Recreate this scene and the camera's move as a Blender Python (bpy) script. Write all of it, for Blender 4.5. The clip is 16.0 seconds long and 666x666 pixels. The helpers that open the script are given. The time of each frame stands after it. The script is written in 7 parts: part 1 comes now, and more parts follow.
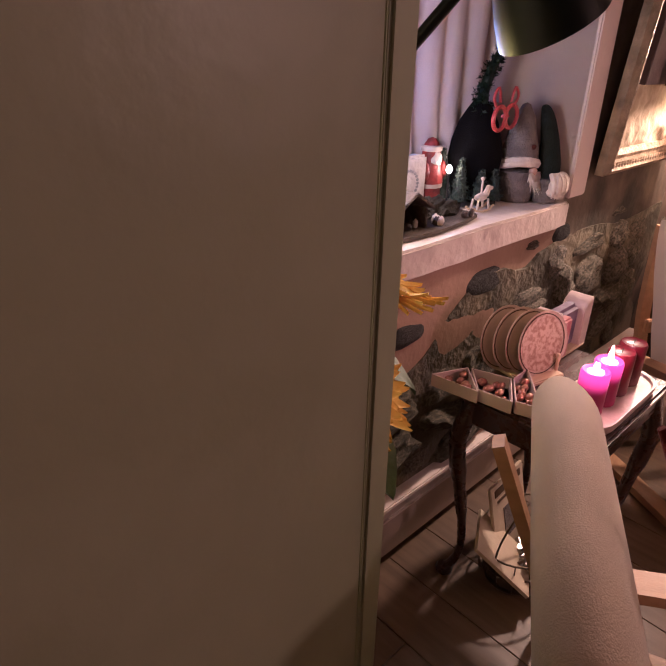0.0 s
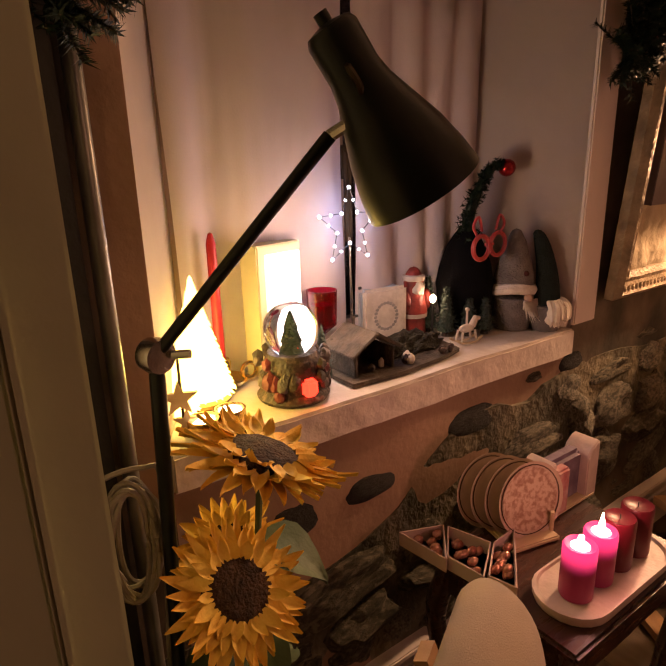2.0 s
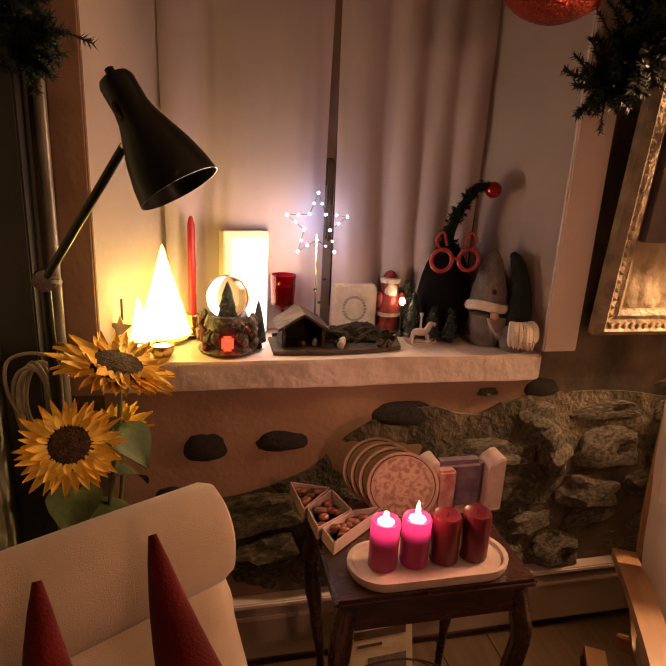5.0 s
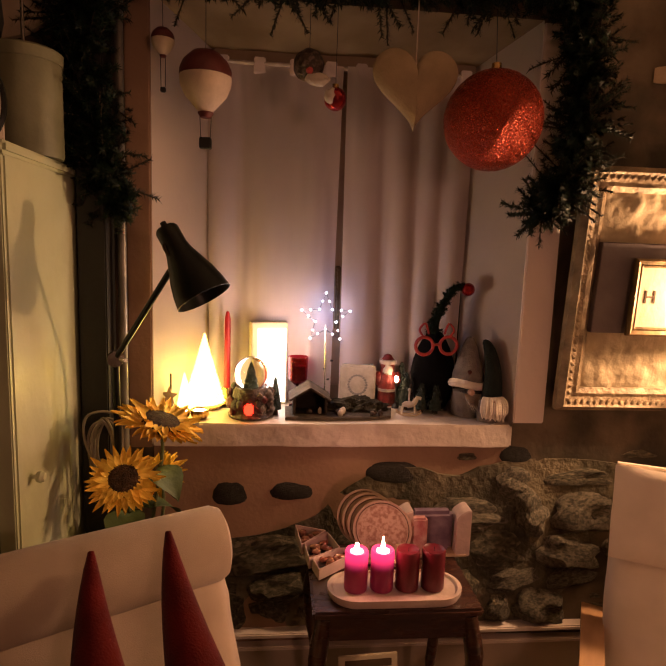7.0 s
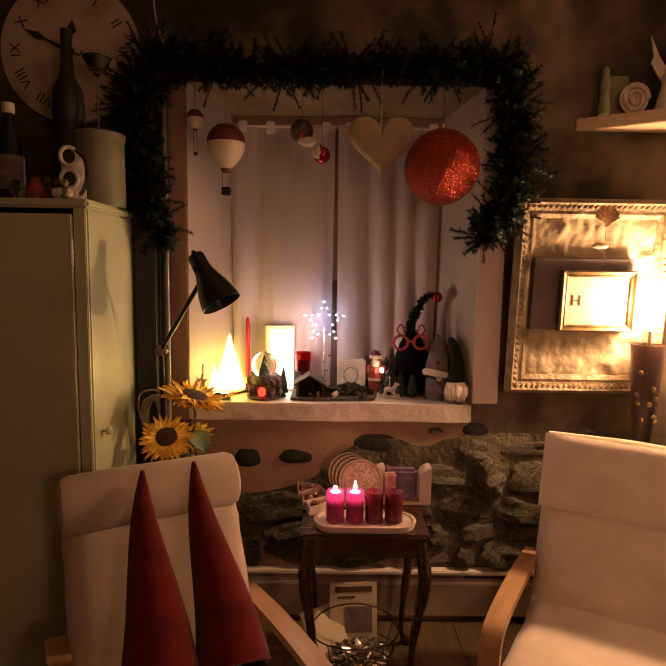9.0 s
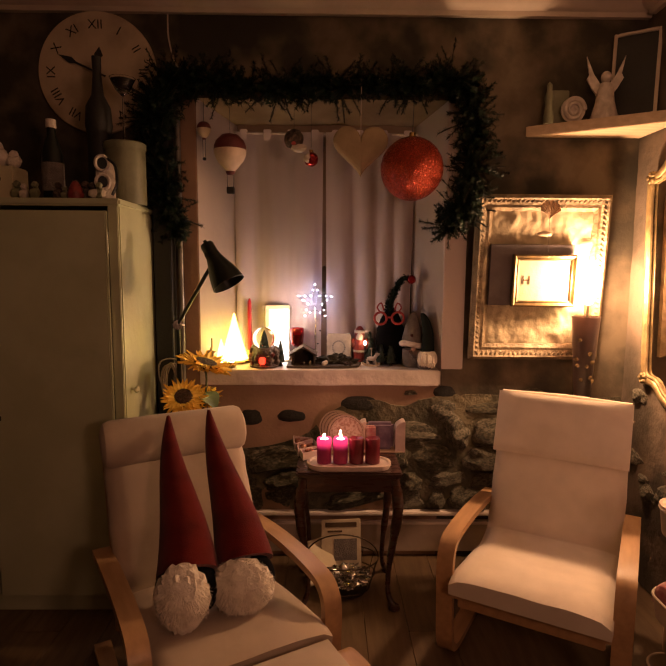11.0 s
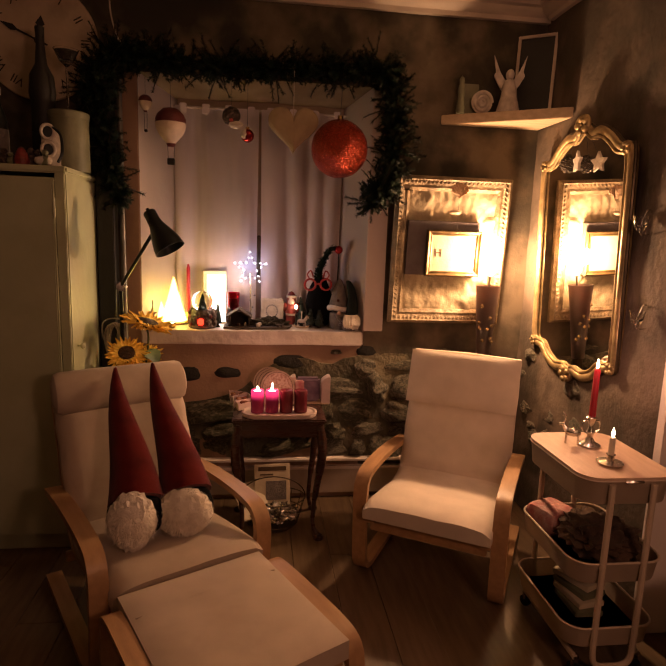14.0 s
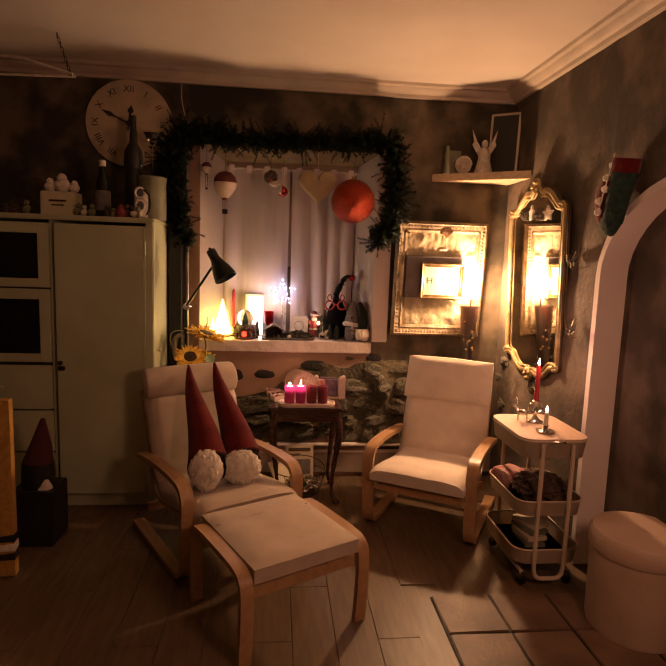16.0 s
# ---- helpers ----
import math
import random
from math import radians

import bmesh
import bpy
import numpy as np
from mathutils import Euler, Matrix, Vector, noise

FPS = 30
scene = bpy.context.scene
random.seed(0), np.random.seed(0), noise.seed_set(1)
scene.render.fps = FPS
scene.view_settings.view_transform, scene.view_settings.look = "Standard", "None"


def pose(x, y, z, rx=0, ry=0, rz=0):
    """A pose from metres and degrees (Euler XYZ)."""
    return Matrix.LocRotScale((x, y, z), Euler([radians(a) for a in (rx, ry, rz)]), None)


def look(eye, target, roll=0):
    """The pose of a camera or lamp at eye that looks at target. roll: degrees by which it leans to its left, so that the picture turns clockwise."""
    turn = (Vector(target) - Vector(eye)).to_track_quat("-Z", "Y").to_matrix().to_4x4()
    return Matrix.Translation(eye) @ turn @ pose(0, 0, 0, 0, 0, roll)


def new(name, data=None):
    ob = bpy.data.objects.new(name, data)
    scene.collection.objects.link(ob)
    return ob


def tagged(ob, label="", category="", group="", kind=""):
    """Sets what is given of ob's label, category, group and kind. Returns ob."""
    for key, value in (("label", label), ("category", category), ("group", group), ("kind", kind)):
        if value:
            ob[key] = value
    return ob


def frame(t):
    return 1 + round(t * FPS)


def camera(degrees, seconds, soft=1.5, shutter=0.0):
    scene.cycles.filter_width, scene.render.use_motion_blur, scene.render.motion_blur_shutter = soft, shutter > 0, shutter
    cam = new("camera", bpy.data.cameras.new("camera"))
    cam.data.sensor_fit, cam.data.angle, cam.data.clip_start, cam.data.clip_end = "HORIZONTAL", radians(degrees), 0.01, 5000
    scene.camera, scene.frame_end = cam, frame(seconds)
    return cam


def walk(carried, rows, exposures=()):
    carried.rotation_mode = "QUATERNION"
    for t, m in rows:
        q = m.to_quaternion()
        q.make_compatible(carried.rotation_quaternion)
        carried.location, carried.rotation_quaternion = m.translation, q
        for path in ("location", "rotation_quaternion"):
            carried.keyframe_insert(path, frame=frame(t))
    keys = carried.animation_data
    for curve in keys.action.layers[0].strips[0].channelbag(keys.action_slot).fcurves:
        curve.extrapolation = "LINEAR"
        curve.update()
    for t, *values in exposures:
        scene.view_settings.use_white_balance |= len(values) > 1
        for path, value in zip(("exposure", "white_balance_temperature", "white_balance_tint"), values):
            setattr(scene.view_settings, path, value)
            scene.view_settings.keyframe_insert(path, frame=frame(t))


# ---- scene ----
cam = camera(60.7, 16.0)
# seconds, eye, target, roll in degrees
PATH = [
    (0, (-0.011, -0.054, 1.38), (1.226, 1.255, 0.51), 0.9),
    (0.5, (-0.013, -0.077, 1.451), (1.228, 1.271, 0.65), 1.2),
    (1, (0.053, -0.103, 1.465), (1.32, 1.295, 0.802), 0.8),
    (1.5, (0.181, -0.145, 1.44), (1.353, 1.358, 0.835), -0.6),
    (2, (0.288, -0.126, 1.456), (1.4, 1.436, 0.887), -1.6),
    (2.5, (0.424, -0.091, 1.455), (1.5, 1.521, 0.96), -1.7),
    (3, (0.507, -0.151, 1.451), (1.333, 1.6, 0.95), 0.0),
    (3.5, (0.604, -0.311, 1.465), (1.189, 1.526, 0.934), 0.9),
    (4, (0.671, -0.349, 1.454), (1.24, 1.486, 0.899), 0.8),
    (4.5, (0.747, -0.499, 1.456), (1.261, 1.345, 0.878), 2.1),
    (7, (0.963, -1.068, 1.546), (1.152, 0.904, 1.268), 2.0),
    (7.5, (0.993, -1.222, 1.549), (1.16, 0.756, 1.306), 1.9),
    (8, (1.081, -1.359, 1.555), (1.105, 0.628, 1.331), 1.7),
    (10.5, (1.179, -1.971, 1.522), (1.208, 0.017, 1.302), 0.2),
    (11, (1.19, -2.056, 1.512), (1.214, -0.071, 1.271), 0.4),
    (11.5, (1.146, -2.112, 1.508), (1.183, -0.131, 1.234), 0.4),
    (12, (1.095, -2.191, 1.509), (1.237, -0.22, 1.203), 0.9),
    (12.5, (1.088, -2.237, 1.504), (1.292, -0.274, 1.178), 1.0),
    (13, (1.133, -2.282, 1.502), (1.381, -0.327, 1.161), 1.1),
    (13.5, (1.18, -2.326, 1.512), (1.443, -0.373, 1.168), 1.5),
    (14, (1.2, -2.358, 1.513), (1.449, -0.402, 1.176), 2.0),
    (14.1, (1.196, -2.379, 1.515), (1.445, -0.422, 1.18), 2.02),
    (14.2, (1.168, -2.513, 1.526), (1.42, -0.555, 1.203), 2.15),
    (14.3, (1.121, -2.747, 1.544), (1.375, -0.785, 1.244), 2.38),
    (14.4, (1.1, -2.85, 1.553), (1.356, -0.887, 1.262), 2.48),
    (14.5, (1.095, -2.876, 1.555), (1.351, -0.913, 1.266), 2.5),
    (15, (1.08, -3.094, 1.566), (1.313, -1.125, 1.299), 2.4),
    (15.5, (1.081, -3.196, 1.575), (1.294, -1.225, 1.312), 2.2),
    (16, (1.083, -3.203, 1.568), (1.286, -1.23, 1.309), 2.0),
]
walk(cam, [(t, look(eye, target, roll)) for t, eye, target, roll in PATH],
     [(0.0, 0.95, 4600, 26), (0.25, 0.75, 5000, 26), (0.5, 0.4, 5700, 24), (1.0, 0.2, 6100, 22), (1.5, 0.05, 6300, 22), (2.5, 0.15, 6600, 25), (4.5, 0.10, 6700, 23), (14.0, 0.05, 6650, 22), (14.5, 0.08, 6650, 22), (15.0, 0.32, 6650, 22), (16.0, 0.40, 6650, 22)])
# ---- world and lights ----
world = bpy.data.worlds.new("night")
scene.world = world
world.use_nodes = True
world.node_tree.nodes["Background"].inputs[0].default_value = (0.02, 0.025, 0.04, 1)
world.node_tree.nodes["Background"].inputs[1].default_value = 0.15


def lamp(name, at, watts, colour, radius=0.02, kind="POINT", target=None, size=0.5):
    data = bpy.data.lights.new(name, kind)
    data.energy, data.color = watts, colour
    if kind == "AREA":
        data.shape, data.size = "DISK", size
    else:
        data.shadow_soft_size = radius
    ob = new(name, data)
    ob.matrix_world = look(at, target) if target else Matrix.Translation(at)
    return ob


WARM = (1.0, 0.60, 0.28)
lamp("vase_bulb_light", (2.42, 0.575, 1.43), 52.0, (1.0, 0.585, 0.29), 0.045)
# unseen lamp behind the camera, its place guessed from light on the chairs
lamp("unseen_room_light", (2.2, -2.7, 1.75), 29.0, (1.0, 0.51, 0.30), 0.2)
lamp("tree_light", (0.68, 0.80, 1.12), 1.5, (1.0, 0.72, 0.12), 0.04)
lamp("light_box_light", (0.98, 0.84, 1.24), 3.0, (1.0, 0.68, 0.45), 0.05)
lamp("star_light", (1.13, 0.945, 1.33), 0.45, (0.30, 0.50, 1.0), 0.05)
lamp("table_candle_light", (1.25, 0.33, 0.82), 0.7, (1.0, 0.42, 0.30), 0.01)
lamp("trolley_candle_light", (2.452, -0.425, 1.13), 1.6, (1.0, 0.50, 0.36), 0.012)
lamp("lantern_light", (1.395, 0.945, 1.10), 0.25, (1.0, 0.62, 0.35), 0.01)


# ---- materials ----
def material(name, c1, c2=None, scale=8.0, rough=0.6, metal=0.0, bump=0.15, grain=60.0, detail=6.0, stretch=(1, 1, 1), sheen=0.0,
             coat=0.0, lo=0.35, hi=0.65, third=None, tscale=2.0, dist=0.01):
    """Two colours mixed by noise at one scale, fine bump at another, and a third colour in large stains."""
    m = bpy.data.materials.new(name)
    m.use_nodes = True
    nt = m.node_tree
    b = nt.nodes["Principled BSDF"]
    N, L = nt.nodes.new, nt.links.new
    co = N("ShaderNodeTexCoord")
    mp = N("ShaderNodeMapping")
    mp.inputs["Scale"].default_value = stretch
    L(co.outputs["Object"], mp.inputs["Vector"])
    n1 = N("ShaderNodeTexNoise")
    n1.inputs["Scale"].default_value, n1.inputs["Detail"].default_value = scale, detail
    L(mp.outputs[0], n1.inputs["Vector"])
    r = N("ShaderNodeMapRange")
    r.inputs["From Min"].default_value, r.inputs["From Max"].default_value = lo, hi
    L(n1.outputs[0], r.inputs["Value"])
    mix = N("ShaderNodeMix")
    mix.data_type = "RGBA"
    c2 = c2 or tuple(v * 0.82 for v in c1)
    mix.inputs["A"].default_value, mix.inputs["B"].default_value = (*c1, 1), (*c2, 1)
    L(r.outputs[0], mix.inputs["Factor"])
    out = mix.outputs["Result"]
    if third:
        n3 = N("ShaderNodeTexNoise")
        n3.inputs["Scale"].default_value, n3.inputs["Detail"].default_value = tscale, 4
        L(co.outputs["Object"], n3.inputs["Vector"])
        r3 = N("ShaderNodeMapRange")
        r3.inputs["From Min"].default_value, r3.inputs["From Max"].default_value = 0.5, 0.62
        L(n3.outputs[0], r3.inputs["Value"])
        mix3 = N("ShaderNodeMix")
        mix3.data_type = "RGBA"
        mix3.inputs["B"].default_value = (*third, 1)
        L(out, mix3.inputs["A"])
        L(r3.outputs[0], mix3.inputs["Factor"])
        out = mix3.outputs["Result"]
    L(out, b.inputs["Base Color"])
    b.inputs["Roughness"].default_value, b.inputs["Metallic"].default_value = rough, metal
    b.inputs["Sheen Weight"].default_value, b.inputs["Coat Weight"].default_value = sheen, coat
    rr = N("ShaderNodeMapRange")
    rr.inputs["To Min"].default_value, rr.inputs["To Max"].default_value = max(0, rough - 0.08), min(1, rough + 0.08)
    L(n1.outputs[0], rr.inputs["Value"])
    L(rr.outputs[0], b.inputs["Roughness"])
    if bump:
        n2 = N("ShaderNodeTexNoise")
        n2.inputs["Scale"].default_value, n2.inputs["Detail"].default_value = grain, 4
        L(mp.outputs[0], n2.inputs["Vector"])
        add = N("ShaderNodeMath")
        add.operation = "ADD"
        L(n1.outputs[0], add.inputs[0])
        L(n2.outputs[0], add.inputs[1])
        bp = N("ShaderNodeBump")
        bp.inputs["Strength"].default_value, bp.inputs["Distance"].default_value = bump, dist
        L(add.outputs[0], bp.inputs["Height"])
        L(bp.outputs[0], b.inputs["Normal"])
    return m


def glow(name, colour, strength, base=(0.8, 0.8, 0.8)):
    m = bpy.data.materials.new(name)
    m.use_nodes = True
    b = m.node_tree.nodes["Principled BSDF"]
    b.inputs["Base Color"].default_value = (*base, 1)
    b.inputs["Emission Color"].default_value = (*colour, 1)
    b.inputs["Emission Strength"].default_value = strength
    return m


def clear(name, colour=(1, 1, 1), rough=0.02, ior=1.45):
    m = bpy.data.materials.new(name)
    m.use_nodes = True
    b = m.node_tree.nodes["Principled BSDF"]
    b.inputs["Base Color"].default_value = (*colour, 1)
    b.inputs["Transmission Weight"].default_value, b.inputs["Roughness"].default_value, b.inputs["IOR"].default_value = 1.0, rough, ior
    return m


PLASTER = material("old_plaster", (0.145, 0.110, 0.070), (0.045, 0.036, 0.022), 4.2, 0.9, bump=0.45, grain=45, lo=0.40, hi=0.62, third=(0.030, 0.025, 0.016), tscale=2.4, dist=0.005)
PLASTER_R = material("patched_plaster", (0.15, 0.109, 0.077), (0.065, 0.048, 0.032), 3.6, 0.9, bump=0.6, grain=38, lo=0.40, hi=0.62, third=(0.055, 0.041, 0.028), tscale=2.8, dist=0.008)
STONE_DARK = material("dark_stone", (0.11, 0.095, 0.058), (0.045, 0.041, 0.024), 7, 0.85, bump=0.7, grain=40, third=(0.19, 0.16, 0.10), tscale=5, dist=0.02)
STONE_BLACK = material("near_black_stone", (0.030, 0.026, 0.020), (0.015, 0.013, 0.010), 9, 0.9, bump=0.6, grain=40, dist=0.015)
STONE_GREY = material("grey_stone", (0.25, 0.215, 0.155), (0.10, 0.09, 0.058), 9, 0.85, bump=0.7, grain=50, third=(0.07, 0.065, 0.045), tscale=6, dist=0.02)
WHITE_WALL = material("white_painted_plaster", (0.80, 0.70, 0.63), (0.73, 0.63, 0.57), 3, 0.8, bump=0.2, grain=30)
WHITE_SILL = material("white_painted_stone", (0.74, 0.65, 0.58), (0.62, 0.53, 0.46), 11, 0.38, bump=0.4, grain=22, dist=0.010)
CEILING = material("ceiling_paint", (0.62, 0.55, 0.47), (0.56, 0.49, 0.42), 2, 0.9, bump=0.1)
TRIM = material("cream_trim", (0.55, 0.46, 0.36), (0.46, 0.38, 0.30), 6, 0.6, bump=0.1)
LAMINATE = material("oak_laminate", (0.155, 0.10, 0.055), (0.105, 0.067, 0.036), 6, 0.42, bump=0.08, grain=90, stretch=(6, 0.7, 1))
TILE = material("brown_patched_tile", (0.20, 0.12, 0.07), (0.11, 0.065, 0.04), 4, 0.5, bump=0.15)
CAB = material("green_grey_cabinet_paint", (0.50, 0.52, 0.34), (0.44, 0.46, 0.29), 4, 0.40, bump=0.12, grain=25, third=(0.52, 0.54, 0.36), tscale=3)
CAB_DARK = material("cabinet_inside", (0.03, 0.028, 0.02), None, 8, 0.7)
BLACK = material("black_lacquer", (0.006, 0.008, 0.006), (0.008, 0.010, 0.008), 6, 0.34, bump=0.03)
BLACK.node_tree.nodes["Principled BSDF"].inputs["Specular IOR Level"].default_value = 0.3
BLACKWOOD = material("dull_black", (0.012, 0.010, 0.008), None, 8, 0.6)
PIPE = material("grey_pipe_paint", (0.22, 0.20, 0.17), (0.12, 0.11, 0.09), 8, 0.35, metal=0.3, bump=0.1)
CHROME = material("brushed_steel", (0.6, 0.56, 0.5), None, 30, 0.25, metal=1.0, bump=0.03)
BIRCH = material("birch_veneer", (0.46, 0.27, 0.13), (0.37, 0.21, 0.10), 7, 0.4, bump=0.06, grain=80, stretch=(5, 0.8, 5))
# same cream cloth twice, light falloff painted in: dim seats darker, lit chair paler
CANVAS_DIM = material("cream_canvas_dim", (0.50, 0.395, 0.30), (0.43, 0.335, 0.25), 9, 0.9, bump=0.25, grain=420, sheen=0.2, third=(0.47, 0.37, 0.28), tscale=3, dist=0.004)
CANVAS_LIT = material("cream_canvas_lit", (0.74, 0.63, 0.51), (0.66, 0.56, 0.45), 9, 0.9, bump=0.25, grain=420, sheen=0.2, dist=0.004)
DARKWOOD = material("dark_mahogany", (0.060, 0.024, 0.014), (0.030, 0.012, 0.008), 8, 0.28, bump=0.08, grain=70, stretch=(1, 6, 6), coat=0.3)
CREAM_METAL = material("cream_enamel", (0.60, 0.48, 0.36), (0.54, 0.43, 0.32), 5, 0.45, bump=0.06)
BAMBOO = material("pale_tray_top", (0.64, 0.45, 0.32), (0.57, 0.39, 0.27), 9, 0.5, bump=0.06, stretch=(6, 1, 1))
GILT = material("antique_gilt", (0.50, 0.36, 0.17), (0.24, 0.17, 0.08), 14, 0.42, metal=0.55, bump=0.35, grain=60, dist=0.008)
GILT_PALE = material("pale_gilt_plaster", (0.34, 0.25, 0.145), (0.16, 0.118, 0.066), 16, 0.55, metal=0.2, bump=0.6, grain=55, dist=0.012)
BRASS = material("brass", (0.62, 0.42, 0.16), (0.45, 0.29, 0.10), 12, 0.25, metal=1.0, bump=0.05)
DARKBRASS = material("dark_bronze", (0.10, 0.07, 0.04), (0.05, 0.035, 0.02), 12, 0.4, metal=0.7, bump=0.1)
RED_FELT = material("red_felt", (0.13, 0.008, 0.006), (0.08, 0.005, 0.004), 14, 0.95, bump=0.3, grain=240, sheen=0.15)
WHITE_FUR = material("white_fur", (0.86, 0.78, 0.67), (0.68, 0.59, 0.49), 30, 1.0, bump=0.6, grain=140, sheen=0.3, dist=0.008)
CURTAIN = material("sheer_white_curtain", (0.88, 0.78, 0.77), (0.84, 0.74, 0.73), 5, 0.9, bump=0.08, grain=250, sheen=0.1)
WINDOW_PAINT = material("window_frame_paint", (0.42, 0.31, 0.21), (0.34, 0.25, 0.17), 6, 0.5, bump=0.1)
NIGHT = material("night_outside", (0.004, 0.005, 0.008), None, 2, 0.9)
GLASS = clear("window_glass")


# ---- building helpers ----
def thing(name, label, category, at=(0, 0, 0), turn=0.0, group="", kind="", lean=(0, 0)):
    ob = new(name)
    ob.empty_display_size = 0.05
    ob.matrix_world = pose(*at, lean[0], lean[1], turn)
    return tagged(ob, label, category, group, kind)


def part(name, bm, mat, parent=None, label="", smooth=38):
    me = bpy.data.meshes.new(name)
    bmesh.ops.recalc_face_normals(bm, faces=bm.faces)
    bm.to_mesh(me)
    bm.free()
    me.materials.append(mat)
    if smooth:
        me.shade_smooth()
        me.set_sharp_from_angle(angle=radians(smooth))
    ob = new(name, me)
    if parent:
        ob.parent = parent
    if label:
        ob["label"] = label
    return ob


def single(name, bm, mat, label, category, at=(0, 0, 0), turn=0.0, group="", kind="", smooth=38):
    ob = part(name, bm, mat, smooth=smooth)
    ob.matrix_world = pose(*at, 0, 0, turn)
    return tagged(ob, label, category, group, kind)


def box(sx, sy, sz, at=(0, 0, 0), bev=0.004, rot=(0, 0, 0), seg=2, bm=None):
    b = bmesh.new()
    bmesh.ops.create_cube(b, size=1)
    bmesh.ops.scale(b, vec=(sx, sy, sz), verts=b.verts)
    if bev:
        bmesh.ops.bevel(b, geom=b.edges[:], offset=min(bev, 0.45 * min(sx, sy, sz)), segments=seg, affect="EDGES")
    bmesh.ops.transform(b, matrix=pose(*at, *rot), verts=b.verts)
    return join(bm, b)


def join(a, b):
    if a is None:
        return b
    me = bpy.data.meshes.new("tmp")
    b.to_mesh(me)
    b.free()
    a.from_mesh(me)
    bpy.data.meshes.remove(me)
    return a


def span(x0, x1, y0, y1, z0, z1, bev=0.004, bm=None):
    return box(x1 - x0, y1 - y0, z1 - z0, ((x0 + x1) / 2, (y0 + y1) / 2, (z0 + z1) / 2), bev, bm=bm)


def lathe(profile, n=24, at=(0, 0, 0), m=None, bm=None):
    """A turned form from (radius, height) pairs."""
    b = bmesh.new()
    rings = []
    for r, z in profile:
        if r < 1e-5:
            rings.append([b.verts.new((0, 0, z))])
        else:
            rings.append([b.verts.new((r * math.cos(2 * math.pi * i / n), r * math.sin(2 * math.pi * i / n), z)) for i in range(n)])
    for p, q in zip(rings, rings[1:]):
        for i in range(n):
            j = (i + 1) % n
            f = [p[i % len(p)], p[j % len(p)], q[j % len(q)], q[i % len(q)]]
            f = list(dict.fromkeys(f))
            if len(f) > 2:
                b.faces.new(f)
    for r in (rings[0], rings[-1]):
        if len(r) > 2:
            b.faces.new(r)
    bmesh.ops.transform(b, matrix=(m or Matrix()) if m else Matrix.Translation(at), verts=b.verts)
    return join(bm, b)


def tube(pts, r, n=8, closed=False, bm=None, flat=1.0):
    """A round bar along points; r is one radius or one a point."""
    b = bmesh.new()
    pts = [Vector(p) for p in pts]
    k = len(pts)
    rs = r if isinstance(r, (list, tuple)) else [r] * k
    rings, up = [], None
    for i, p in enumerate(pts):
        a = pts[(i - 1) % k] if closed or i else p
        c = pts[(i + 1) % k] if closed or i < k - 1 else p
        d = (c - a).normalized()
        if up is None:
            up = Vector((0, 0, 1)) if abs(d.z) < 0.9 else Vector((1, 0, 0))
        s = d.cross(up).normalized()
        up = s.cross(d).normalized()
        rings.append([b.verts.new(p + rs[i] * (math.cos(2 * math.pi * j / n) * s + flat * math.sin(2 * math.pi * j / n) * up)) for j in range(n)])
    for i in range(k if closed else k - 1):
        p, q = rings[i], rings[(i + 1) % k]
        for j in range(n):
            b.faces.new((p[j], p[(j + 1) % n], q[(j + 1) % n], q[j]))
    if not closed:
        b.faces.new(rings[0])
        b.faces.new(rings[-1])
    return join(bm, b)


def ball(r, at=(0, 0, 0), scale=(1, 1, 1), sub=3, rough=0.0, freq=6.0, bm=None):
    b = bmesh.new()
    bmesh.ops.create_icosphere(b, subdivisions=sub, radius=r)
    for v in b.verts:
        if rough:
            v.co *= 1 + rough * noise.noise(v.co * freq / r * 0.3 + Vector(at) * 7)
        v.co = Vector(at) + Vector((v.co.x * scale[0], v.co.y * scale[1], v.co.z * scale[2]))
    return join(bm, b)


def prism(poly, depth, m=None, bev=0.0, bm=None):
    """A polygon in x and z, given a depth along y."""
    b = bmesh.new()
    v = [b.verts.new((x, 0, z)) for x, z in poly]
    f = b.faces.new(v)
    e = bmesh.ops.extrude_face_region(b, geom=[f])
    bmesh.ops.translate(b, vec=(0, depth, 0), verts=[g for g in e["geom"] if isinstance(g, bmesh.types.BMVert)])
    if bev:
        bmesh.ops.bevel(b, geom=b.edges[:], offset=bev, segments=2, affect="EDGES")
    if m:
        bmesh.ops.transform(b, matrix=m, verts=b.verts)
    return join(bm, b)


def strip(pts, width, thick, bev=0.004, bm=None):
    """A bent flat lath: points in y and z, thickness in that plane, width along x."""
    b = bmesh.new()
    k = len(pts)
    left, right = [], []
    for i, (y, z) in enumerate(pts):
        a, c = pts[max(i - 1, 0)], pts[min(i + 1, k - 1)]
        d = Vector((c[0] - a[0], c[1] - a[1])).normalized()
        nrm = Vector((-d.y, d.x)) * thick / 2
        left.append((y + nrm.x, z + nrm.y))
        right.append((y - nrm.x, z - nrm.y))
    ring = []
    for i in range(k):
        ring.append([b.verts.new((s * width / 2, q[i][0], q[i][1])) for s, q in ((-1, left), (1, left), (1, right), (-1, right))])
    for p, q in zip(ring, ring[1:]):
        for j in range(4):
            b.faces.new((p[j], p[(j + 1) % 4], q[(j + 1) % 4], q[j]))
    b.faces.new(ring[0])
    b.faces.new(ring[-1])
    if bev:
        e = [x for x in b.edges if len(x.link_faces) == 2 and x.calc_face_angle(0) > 1.0]
        bmesh.ops.bevel(b, geom=e, offset=bev, segments=2, affect="EDGES")
    return join(bm, b)


